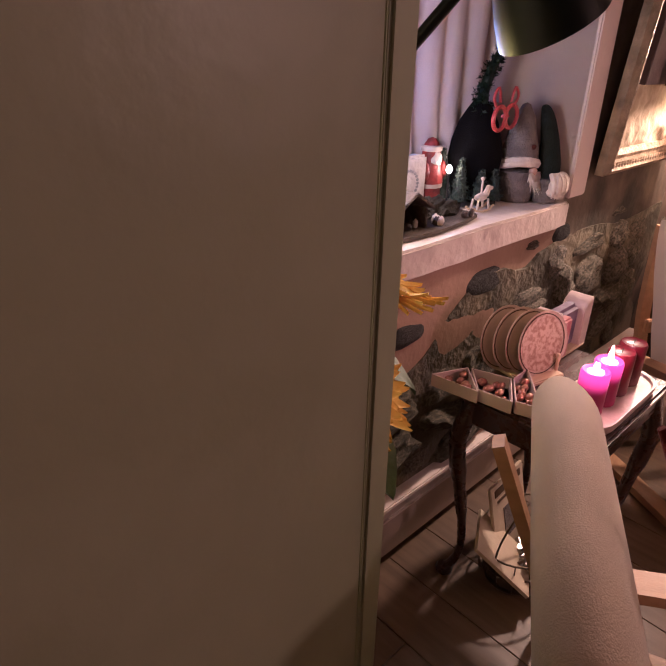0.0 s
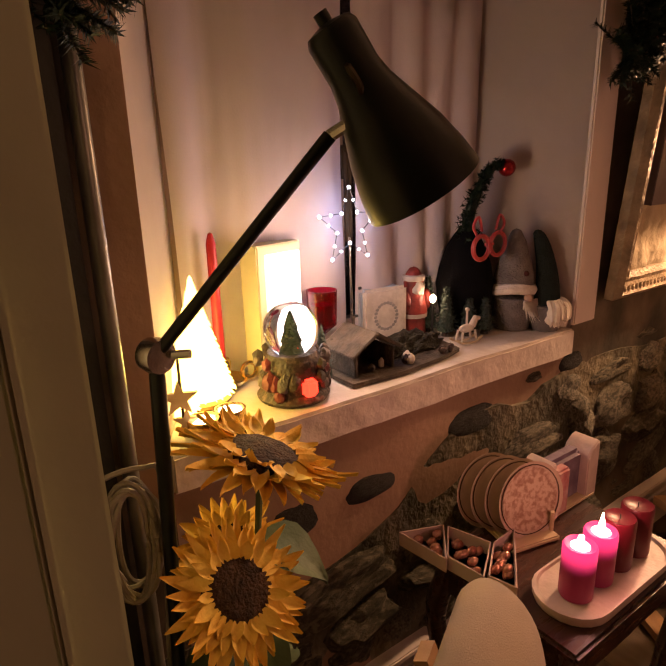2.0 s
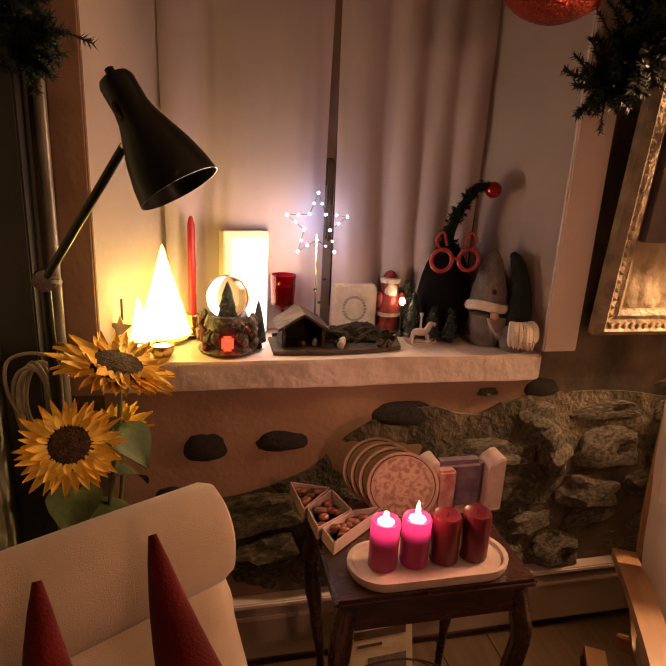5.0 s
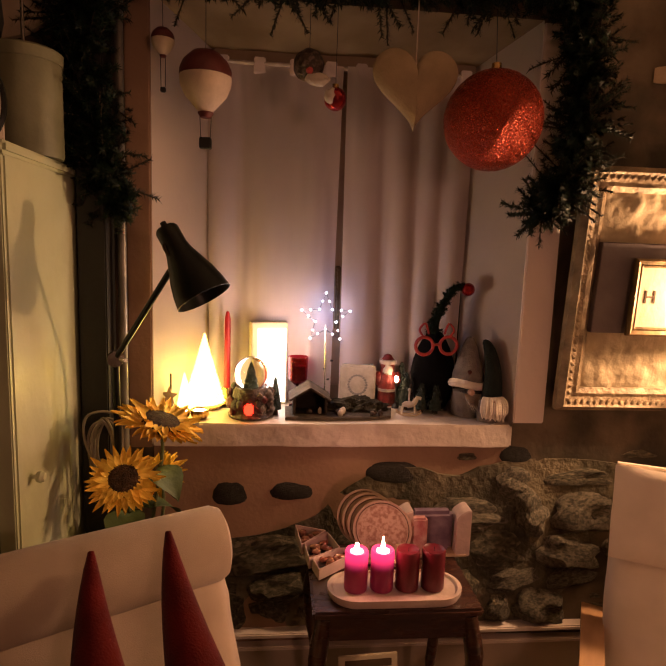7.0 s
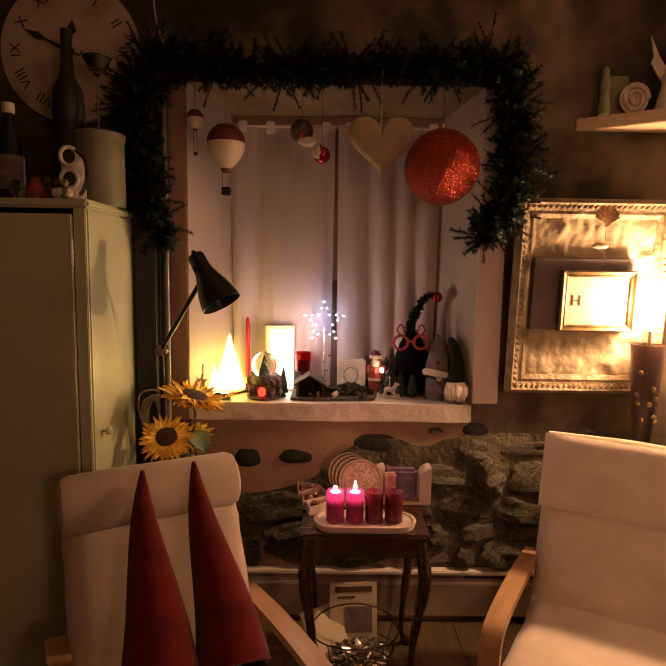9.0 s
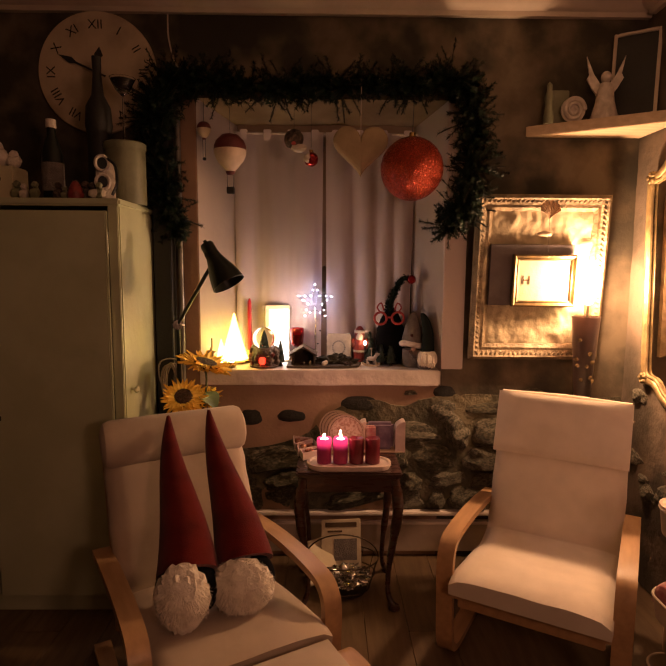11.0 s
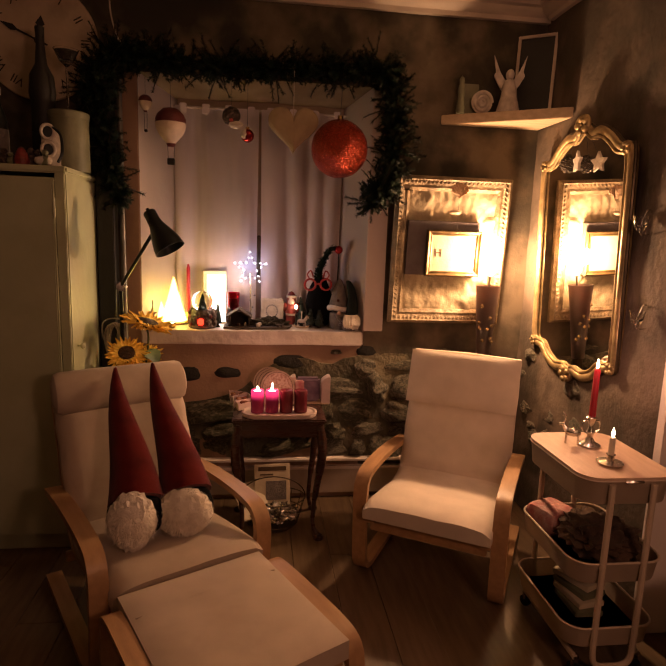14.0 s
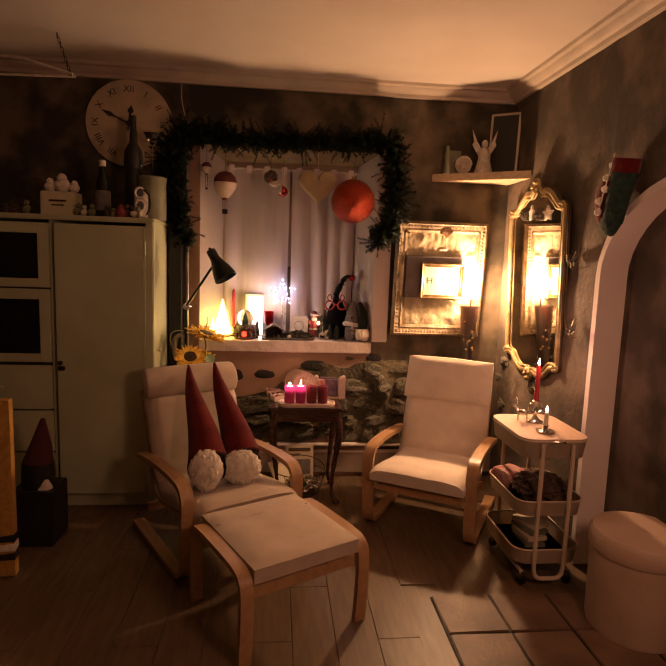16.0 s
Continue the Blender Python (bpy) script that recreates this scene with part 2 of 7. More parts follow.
def curve(pts, n=6):
    """A smooth line through points."""
    pts = [Vector(p) for p in pts]
    out = []
    for i in range(len(pts) - 1):
        p0, p1, p2, p3 = pts[max(i - 1, 0)], pts[i], pts[i + 1], pts[min(i + 2, len(pts) - 1)]
        for k in range(n):
            t = k / n
            out.append(0.5 * (2 * p1 + (p2 - p0) * t + (2 * p0 - 5 * p1 + 4 * p2 - p3) * t * t + (3 * p1 - p0 - 3 * p2 + p3) * t ** 3))
    return out + [pts[-1]]


def cushion(sx, sy, sz, at=(0, 0, 0), rot=(0, 0, 0), puff=0.5, seed=1.0, bm=None, nx=14, ny=14):
    """A soft slab, thicker in the middle, with slack creases."""
    b = bmesh.new()
    top, bot = [], []
    for j in range(ny + 1):
        for i in range(nx + 1):
            u, v = 2 * i / nx - 1, 2 * j / ny - 1
            edge = (1 - abs(u) ** 6) * (1 - abs(v) ** 6)
            x = u * sx / 2 * (1 - 0.02 * (1 - abs(v) ** 2) * 0) 
            w = noise.noise(Vector((u * 2.1 + seed, v * 2.1, seed))) * 0.10
            h = sz / 2 * (1 - puff + puff * edge ** 0.5 + w * edge)
            top.append(b.verts.new((x, v * sy / 2, h)))
            bot.append(b.verts.new((x, v * sy / 2, -sz / 2 * (1 - puff + puff * edge ** 0.5))))
    W = nx + 1
    for j in range(ny):
        for i in range(nx):
            a = j * W + i
            b.faces.new((top[a], top[a + 1], top[a + W + 1], top[a + W]))
            b.faces.new((bot[a], bot[a + W], bot[a + W + 1], bot[a + 1]))
    rim = [i for i in range(nx)] + [j * W + nx for j in range(ny)] + [ny * W + nx - i for i in range(nx)] + [(ny - j) * W for j in range(ny)]
    for k in range(len(rim)):
        a, c = rim[k], rim[(k + 1) % len(rim)]
        b.faces.new((top[a], bot[a], bot[c], top[c]))
    bmesh.ops.transform(b, matrix=pose(*at, *rot), verts=b.verts)
    return join(bm, b)


def rough_wall(x0, x1, z0, z1, y0, y1, amp, step=0.05, fine=0.3):
    """A wall block whose front (towards -y) is uneven; the edges stay straight."""
    b = bmesh.new()
    nx, nz = max(2, int((x1 - x0) / step)), max(2, int((z1 - z0) / step))
    g = []
    for k in range(nz + 1):
        row = []
        for i in range(nx + 1):
            x, z = x0 + (x1 - x0) * i / nx, z0 + (z1 - z0) * k / nz
            inner = 0 < i < nx and 0 < k < nz
            d = (noise.noise(Vector((x * 3.1, z * 3.1, 1.7))) + fine * noise.noise(Vector((x * 11, z * 11, 5.2)))) * amp if inner else 0
            row.append(b.verts.new((x, y0 - d, z)))
        g.append(row)
    for k in range(nz):
        for i in range(nx):
            b.faces.new((g[k][i], g[k][i + 1], g[k + 1][i + 1], g[k + 1][i]))
    back = [b.verts.new(p) for p in ((x0, y1, z0), (x1, y1, z0), (x1, y1, z1), (x0, y1, z1))]
    b.faces.new(back)
    b.faces.new(g[0] + [back[1], back[0]])
    b.faces.new(g[-1][::-1] + [back[3], back[2]])
    b.faces.new([r[0] for r in g[::-1]] + [back[0], back[3]])
    b.faces.new([r[-1] for r in g] + [back[2], back[1]])
    return b


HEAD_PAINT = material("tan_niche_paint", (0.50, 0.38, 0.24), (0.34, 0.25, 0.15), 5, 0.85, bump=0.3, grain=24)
BROWN_PAINT = material("brown_wall_paint", (0.36, 0.225, 0.145), (0.28, 0.175, 0.11), 5, 0.8, bump=0.15)

# ---- the room ----
WY, RX, CZ = 0.765, 2.70, 2.74          # window wall, side wall, ceiling
N0, N1, NZ0, NZ1 = 0.565, 1.77, 0.905, 2.29  # the niche in the wall
single("floor", span(-2.6, 5.2, -5.6, 1.3, -0.12, -0.006, 0), LAMINATE, "oak laminate floor, worn and warm", "floor", kind="structure")
wn = thing("wall_north", "old plastered stone wall with a deep window niche", "wall", kind="structure")
part("plaster", rough_wall(-2.6, N0, 0, CZ, WY, 1.25, 0.010), PLASTER, wn)
part("plaster", rough_wall(N1, RX + 0.3, 0, CZ, WY, 1.25, 0.010), PLASTER, wn)
part("plaster", rough_wall(N0, N1, NZ1, CZ, WY, 1.25, 0.010), PLASTER, wn)
part("plaster", rough_wall(N0, N1, 0, NZ0, WY, 1.25, 0.016), BROWN_PAINT, wn, "smooth brown painted plaster under the sill")

# splayed reveals of the niche
B0, B1, BY, BZ = 0.715, 1.655, 1.06, 2.23


def sheet(quad, n=10, amp=0.004, thick=0.01):
    """An uneven painted plaster face between four corners, with thickness."""
    b = bmesh.new()
    a, bb, c, d = [Vector(q) for q in quad]
    nr = (bb - a).cross(d - a).normalized()
    g = []
    for j in range(n + 1):
        row = []
        for i in range(n + 1):
            u, v = i / n, j / n
            p = a.lerp(bb, u).lerp(d.lerp(c, u), v)
            e = amp * noise.noise(p * 7) if 0 < i < n and 0 < j < n else 0
            row.append(b.verts.new(p + nr * e))
        g.append(row)
    for j in range(n):
        for i in range(n):
            b.faces.new((g[j][i], g[j][i + 1], g[j + 1][i + 1], g[j + 1][i]))
    bmesh.ops.solidify(b, geom=b.faces[:], thickness=thick)
    return b


rv = thing("window_niche", "white painted splayed window niche with soft uneven plaster", "window niche", kind="structure")
part("reveal", sheet([(N0, WY, NZ0), (B0, BY, NZ0), (B0, BY, NZ1), (N0, WY, NZ1)], 12), WHITE_WALL, rv)
part("reveal", sheet([(N1, WY, NZ0), (N1, WY, NZ1), (B1, BY, NZ1), (B1, BY, NZ0)], 12), WHITE_WALL, rv)
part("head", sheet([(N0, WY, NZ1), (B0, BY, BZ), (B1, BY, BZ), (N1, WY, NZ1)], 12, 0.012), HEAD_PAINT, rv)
part("band", span(N1 - 0.002, 1.876, WY - 0.012, WY + 0.004, 0.99, 2.28, 0.004), WHITE_WALL, rv)
part("band", span(0.49, N0 - 0.001, WY - 0.010, WY + 0.004, 0.90, 2.28, 0.004), BROWN_PAINT, rv)

win = thing("window_1", "wooden two-casement window, dark outside, behind sheer curtains", "window", kind="structure")
part("window_frame", span(B0, B1, 1.10, 1.14, 0.98, 1.04, 0.004, bm=span(B0, B1, 1.10, 1.14, 2.14, 2.23, 0.004, bm=span(B0, B0 + 0.07, 1.10, 1.14, 1.04, 2.14, 0.004, bm=span(B1 - 0.07, B1, 1.10, 1.14, 1.04, 2.14, 0.004)))), WINDOW_PAINT, win)
for a, c in ((0.79, 1.17), (1.20, 1.58)):
    pane = part("window_pane", span(a, c, 1.118, 1.124, 1.04, 2.14, 0), GLASS, win, smooth=0)
part("head_board", span(B0 + 0.002, B1 - 0.002, 1.045, 1.085, 2.185, BZ + 0.03, 0.005), WINDOW_PAINT, win)
part("mullion", span(1.155, 1.20, 1.085, 1.14, 1.04, 2.14, 0.005), WINDOW_PAINT, win)
hd = part("handle", span(1.166, 1.188, 1.045, 1.085, 1.42, 1.50, 0.004, bm=span(1.168, 1.186, 1.03, 1.05, 1.26, 1.49, 0.006)), DARKBRASS, win, "dark bronze espagnolette handle")
single("night_backdrop", span(0.3, 2.1, 1.24, 1.26, 0.7, 2.5, 0), NIGHT, "dark night outside the window", "backdrop", kind="structure")

# window sill, a thick painted slab with chipped edges
sb = bmesh.new()
bmesh.ops.create_cube(sb, size=1)
bmesh.ops.subdivide_edges(sb, edges=sb.edges[:], cuts=14, use_grid_fill=True)
bmesh.ops.scale(sb, vec=(1.765 - 0.56, 1.09 - 0.745, 0.078), verts=sb.verts)
bmesh.ops.translate(sb, vec=((1.765 + 0.56) / 2, (1.09 + 0.745) / 2, 0.945), verts=sb.verts)
for v in sb.verts:
    v.co.z += 0.0035 * noise.noise(v.co * 14)
    v.co.y += 0.006 * noise.noise(v.co * 9 + Vector((3, 1, 2)))
bmesh.ops.bevel(sb, geom=[e for e in sb.edges if len(e.link_faces) == 2 and e.calc_face_angle(0) > 1.0], offset=0.008, segments=2, affect="EDGES")
single("window_sill", sb, WHITE_SILL, "thick white painted stone window sill with chipped edge", "window sill", kind="structure")

# side wall with an arched opening
we = thing("wall_east", "rough plastered wall with an arched opening", "wall", kind="structure")


def turned(b, m):
    bmesh.ops.transform(b, matrix=m, verts=b.verts)
    return b


TO_E = Matrix(((0, 1, 0, 0), (-1, 0, 0, 0), (0, 0, 1, 0), (0, 0, 0, 1)))  # x runs to -y, y to +x
part("plaster", turned(rough_wall(-1.3, 0.50, 0, CZ, RX, RX + 0.5, 0.012), TO_E), PLASTER_R, we)
# the wall over the arch
arch = [(0.50 + 0.62 * (1 - math.cos(a)), 1.52 + 0.42 * math.sin(a)) for a in [math.pi * k / 20 for k in range(21)]]
pf = [(1.74, CZ), (0.50, CZ)] + arch
part("plaster", turned(prism(pf, 0.5, Matrix.Translation((0, RX, 0))), TO_E), PLASTER_R, we)
part("plaster", turned(rough_wall(1.74, 6.0, 0, CZ, RX, RX + 0.5, 0.012), TO_E), PLASTER_R, we)
# white painted edge of the arch
line = [(0.50, 0.0), (0.50, 1.0), (0.50, 1.40)] + arch
out = []
for s_, z_ in line:
    d = Vector((-1, 0)) if z_ < 1.5 else (Vector((s_, z_)) - Vector((1.12, 1.52))).normalized()
    out.append((s_ + d.x * 0.035, z_ + d.y * 0.035))
inner = [(s_ + (0.004 if z_ < 1.53 else 0), z_ - (0 if z_ < 1.53 else 0.004)) for s_, z_ in line]
part("arch_edge", turned(prism(out + inner[::-1], 0.15, Matrix.Translation((0, RX - 0.014, 0))), TO_E), WHITE_WALL, we, "white painted arch edge")
part("arch_infill", turned(prism([(0.50, 0)] + line[1:] + [(1.74, 0)], 0.05, Matrix.Translation((0, RX + 0.13, 0))), TO_E), PLASTER_R, we, "plain brown plaster closing the arch")
single("wall_west", span(-2.8, -2.6, -5.6, 1.25, 0, CZ, 0), PLASTER, "plain plastered wall", "wall", kind="structure")
single("wall_south", span(-2.6, 5.2, -5.8, -5.6, 0, CZ, 0), PLASTER, "plain plastered wall", "wall", kind="structure")
single("ceiling", span(-2.8, 5.2, -5.8, 1.25, CZ, CZ + 0.1, 0), CEILING, "cream painted ceiling", "ceiling", kind="structure")
# cornice
cp = [(0, 0), (0.03, 0.0), (0.035, 0.02), (0.06, 0.03), (0.075, 0.055), (0.10, 0.06), (0.105, 0.078), (0, 0.078)]


def cornice(length):
    return prism([(a, c) for a, c in cp], length)


co = cornice(RX + 2.6)
bmesh.ops.transform(co, matrix=Matrix(((0, 1, 0, -2.6), (-1, 0, 0, WY), (0, 0, 1, CZ - 0.078), (0, 0, 0, 1))), verts=co.verts)
single("cornice_north", co, TRIM, "stepped cream plaster cornice", "cornice", kind="structure")
co = cornice(6.2)
bmesh.ops.transform(co, matrix=Matrix(((-1, 0, 0, RX), (0, 1, 0, -5.5), (0, 0, 1, CZ - 0.078), (0, 0, 0, 1))), verts=co.verts)
single("cornice_east", co, TRIM, "stepped cream plaster cornice", "cornice", kind="structure")
# boxed-in skirting along the window wall
sk = thing("baseboard", "cream boxed skirting with two rails along the wall", "baseboard", kind="structure")
part("panel", span(0.36, RX, WY - 0.022, WY + 0.004, 0.03, 0.178, 0.003), TRIM, sk)
part("rail", span(0.36, RX, WY - 0.036, WY + 0.004, 0.180, 0.196, 0.004), WHITE_WALL, sk)
part("rail", span(0.36, RX, WY - 0.045, WY + 0.004, 0.232, 0.250, 0.004), WHITE_WALL, sk)


# ---- cabinet ----
def cabinet():
    """Tall painted larder: plain doors, two glazed doors, drawers."""
    c = thing("larder_cabinet", "tall green-grey painted wooden larder cabinet with glazed doors", "cabinet", (0.362, 0.252, 0))
    W, D, H = 1.75, 0.49, 1.765
    part("side_panel", span(-0.022, 0, 0.012, D, 0, H - 0.03), CAB, c)
    part("side_panel", span(-W, -W + 0.022, 0.012, D, 0, H - 0.03), CAB, c)
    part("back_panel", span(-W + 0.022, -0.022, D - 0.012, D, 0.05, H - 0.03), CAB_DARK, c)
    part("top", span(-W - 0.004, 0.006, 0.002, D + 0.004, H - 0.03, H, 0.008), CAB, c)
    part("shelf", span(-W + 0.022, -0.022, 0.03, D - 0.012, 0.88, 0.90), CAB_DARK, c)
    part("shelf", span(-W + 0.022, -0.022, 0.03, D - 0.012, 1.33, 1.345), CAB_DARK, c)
    part("plinth", span(-W + 0.02, -0.02, 0.03, D, 0, 0.08), CAB, c)
    part("divider", span(-0.59, -0.57, 0.02, D - 0.012, 0.08, H - 0.03), CAB, c)
    part("stile", span(-0.042, -0.002, -0.002, 0.012, 0.0, H - 0.03, 0.003), CAB, c)
    d = part("door", span(-0.555, -0.046, -0.012, 0.012, 0.09, H - 0.05, 0.006), CAB, c)
    part("hinge", tube([(-0.044, -0.014, 0.35), (-0.044, -0.014, 0.43)], 0.006), CAB, d)
    part("hinge", tube([(-0.044, -0.014, 1.55), (-0.044, -0.014, 1.63)], 0.006), CAB, d)
    part("cover_strip", span(-0.050, -0.040, -0.017, -0.010, 0.09, H - 0.05, 0.003), CAB, d)
    k = part("latch", span(-0.545, -0.505, -0.030, -0.012, 0.86, 0.885, 0.004, bm=lathe([(0, 0), (0.012, 0), (0.014, 0.02), (0.0, 0.026)], 14, m=pose(-0.53, -0.012, 0.905, 90, 0, 0))), DARKBRASS, d, "dark bronze turn latch")
    part("knob", lathe([(0.004, 0), (0.005, 0.012), (0.013, 0.016), (0.015, 0.026), (0.010, 0.034), (0, 0.036)], 16, m=pose(0.0, 0.078, 0.975, 0, 90, 0)), CAB, c, "small round knob on the cabinet side")
    for x1, z0, z1 in ((-0.585, 1.345, 1.715), (-0.585, 0.905, 1.335)):
        x0 = x1 - 0.56
        fr = bmesh.new()
        fr = span(x0, x0 + 0.06, -0.012, 0.012, z0, z1, 0.004, bm=span(x1 - 0.06, x1, -0.012, 0.012, z0, z1, 0.004, bm=span(x0 + 0.06, x1 - 0.06, -0.012, 0.012, z0, z0 + 0.05, 0.004, bm=span(x0 + 0.06, x1 - 0.06, -0.012, 0.012, z1 - 0.06, z1, 0.004))))
        g = part("glazed_door", fr, CAB, c)
        part("pane", span(x0 + 0.06, x1 - 0.06, -0.002, 0.002, z0 + 0.05, z1 - 0.06, 0), GLASS, g, smooth=0)
    for z0, z1 in ((0.62, 0.885), (0.36, 0.61), (0.09, 0.35)):
        dr = part("drawer", span(-1.14, -0.585, -0.012, 0.012, z0, z1, 0.005), CAB, c)
        part("knob", lathe([(0.005, 0), (0.006, 0.014), (0.015, 0.018), (0.012, 0.032), (0, 0.035)], 14, m=pose(-0.86, -0.012, (z0 + z1) / 2, 90, 0, 0)), CAB, dr)
    part("door", span(-1.73, -1.15, -0.012, 0.012, 0.09, H - 0.05, 0.006), CAB, c)


cabinet()
# black strip added for the shadow in the gap between cabinet and pipe
single("dark_gap_strip", span(0.375, 0.455, 0.66, 0.755, 0, 2.30, 0.004), BLACKWOOD, "black upright strip standing in for the shadowed gap beside the window", "board")
single("pipe", tube([(0.487, 0.715, 0.0), (0.487, 0.715, 1.2), (0.487, 0.715, 2.32)], 0.013, 12), PIPE, "grey painted vertical heating pipe", "pipe")


# ---- armchairs ----
def armchair(label, at, turn, cloth, roll):
    c = thing("armchair", label, "armchair", at, turn)
    prof = [(y, z) for y, z in [(0.42, 0.02), (-0.10, 0.02), (-0.26, 0.03), (-0.315, 0.075), (-0.33, 0.16), (-0.338, 0.30), (-0.342, 0.40), (-0.325, 0.455), (-0.27, 0.485), (-0.10, 0.49), (0.12, 0.475), (0.34, 0.445)]]
    sm = [(p.x, p.y) for p in curve([(a, b, 0) for a, b in prof], 4)]
    for s in (-1, 1):
        a = strip(sm, 0.062, 0.026)
        bmesh.ops.translate(a, vec=(s * 0.298, 0, 0), verts=a.verts)
        part("arm_frame", a, BIRCH, c, "bent birch veneer arm and leg")
        a = strip([(p.x, p.y) for p in curve([(-0.36, 0.30, 0), (0.0, 0.255, 0), (0.20, 0.25, 0), (0.30, 0.34, 0), (0.395 if roll else 0.37, 0.58, 0), (0.475 if roll else 0.385, 0.78 if roll else 0.90, 0)], 5)], 0.04, 0.022)
        bmesh.ops.translate(a, vec=(s * 0.245, 0, 0), verts=a.verts)
        part("back_frame", a, BIRCH, c)
    for y, z in ((0.40, 0.10), (-0.33, 0.27), (0.345, 0.55)):
        part("stretcher", box(0.50, 0.02, 0.05, (0, y, z), 0.004), BIRCH, c)
    # one long cushion: seat, bend, back
    path = [(-0.40, 0.355), (-0.30, 0.365), (-0.10, 0.335), (0.06, 0.315), (0.155, 0.34), (0.20, 0.42), (0.24, 0.54), (0.285, 0.69), (0.325, 0.84), (0.35, 0.928)]
    if roll:
        path = path[:5] + [(0.208, 0.42), (0.262, 0.54), (0.328, 0.68), (0.358, 0.74), (0.385, 0.79)]
    pp = [(p.x, p.y) for p in curve([(a, b, 0) for a, b in path], 5)]
    for nm, seg in (("seat_cushion", pp[:21]), ("back_cushion", pp[20:])):
        b = bmesh.new()
        k, nx = len(seg), 16
        top, bot = [], []
        for i, (y, z) in enumerate(seg):
            p0, p1 = seg[max(i - 1, 0)], seg[min(i + 1, k - 1)]
            d = Vector((p1[0] - p0[0], p1[1] - p0[1])).normalized()
            nn = Vector((-d.y, d.x))
            e = min(i, k - 1 - i) / (k - 1)
            taper = (0.85 + 0.15 * min(1, e * 8)) if nm == "seat_cushion" else 0.55 + 0.45 * min(1, e * 6)
            for j in range(nx + 1):
                u = 2 * j / nx - 1
                wv = 0.004 * noise.noise(Vector((u * 3, i * 0.35, turn)))
                h = (0.038 * (1 - abs(u) ** 5) ** 0.5 + 0.006) * taper + wv
                hw = 0.270 - 0.0015 * math.cos(i * 0.9)
                top.append(b.verts.new((u * hw, y + nn.x * h, z + nn.y * h)))
                bot.append(b.verts.new((u * hw, y - nn.x * 0.042 * taper, z - nn.y * 0.042 * taper)))
        Wd = nx + 1
        for i in range(k - 1):
            for j in range(nx):
                q = i * Wd + j
                b.faces.new((top[q], top[q + 1], top[q + Wd + 1], top[q + Wd]))
                b.faces.new((bot[q], bot[q + Wd], bot[q + Wd + 1], bot[q + 1]))
            for q0, q1 in ((i * Wd, (i + 1) * Wd), (i * Wd + nx, (i + 1) * Wd + nx)):
                b.faces.new((top[q0], top[q1], bot[q1], bot[q0]))
        for i in (0, k - 1):
            for j in range(nx):
                q = i * Wd + j
                b.faces.new((top[q], bot[q], bot[q + 1], top[q + 1]))
        cu = part(nm, b, cloth, c, smooth=60)
        if nm == "back_cushion" and not roll:
            part("piping", tube([(-0.268, 0.352, 0.933), (0, 0.356, 0.94), (0.268, 0.352, 0.933)], 0.007, 8, bm=tube([(-0.265, 0.245, 0.70), (0, 0.242, 0.702), (0.265, 0.245, 0.70)], 0.003, 6)), cloth, cu)
    if roll:
        m = pose(0.0, 0.372, 0.838, -24, 0, 0) @ Matrix.Diagonal((1, 0.64, 1.08, 1)) @ pose(0, 0, 0, 0, 90, 0)
        part("headrest", lathe([(0, -0.282), (0.05, -0.279), (0.074, -0.268), (0.083, -0.246), (0.085, -0.1), (0.0845, 0.1), (0.083, 0.246), (0.074, 0.268), (0.05, 0.279), (0, 0.282)], 28, m=m), cloth, c, "rolled headrest cushion")
    else:
        part("headrest", cushion(0.548, 0.27, 0.040, (0, 0.276, 0.812), (72, 0, 0), 0.75, 3.0), cloth, c, "flat pillow tied over the top of the back")
    return c


armchair("bentwood armchair with a cream canvas cushion and rolled headrest", (0.785, -0.195, 0), 29.5, CANVAS_DIM, True)
armchair("bentwood armchair with a cream canvas cushion, empty", (2.07, 0.09, 0), -30, CANVAS_LIT, False)


def footstool():
    c = thing("footstool", "bentwood footstool with a cream canvas cushion in front of the armchair", "footstool", (1.113, -0.823, 0.0), 28.4)
    sm = [(p.x, p.y) for p in curve([(a, b, 0) for a, b in ((0.25, 0.0), (0.262, 0.16), (0.262, 0.30), (0.235, 0.355), (0.16, 0.372), (0.0, 0.375), (-0.16, 0.372), (-0.235, 0.355), (-0.262, 0.30), (-0.262, 0.16), (-0.25, 0.0))], 4)]
    for s in (-1, 1):
        a = strip(sm, 0.055, 0.024)
        bmesh.ops.translate(a, vec=(s * 0.275, 0, 0), verts=a.verts)
        part("leg_frame", a, BIRCH, c, "bent birch veneer leg loop")
    part("stretcher", box(0.5, 0.022, 0.05, (0, -0.23, 0.28), 0.004, bm=box(0.5, 0.022, 0.05, (0, 0.23, 0.28), 0.004)), BIRCH, c)
    cu = part("seat_cushion", cushion(0.49, 0.54, 0.085, (0, 0, 0.362), (0, 0, 0), 0.3, 6.0), CANVAS_DIM, c)
    part("seam", tube([(-0.23, 0.13, 0.399), (0, 0.135, 0.403), (0.23, 0.13, 0.399)], 0.0025, 6), CANVAS_DIM, cu)


footstool()


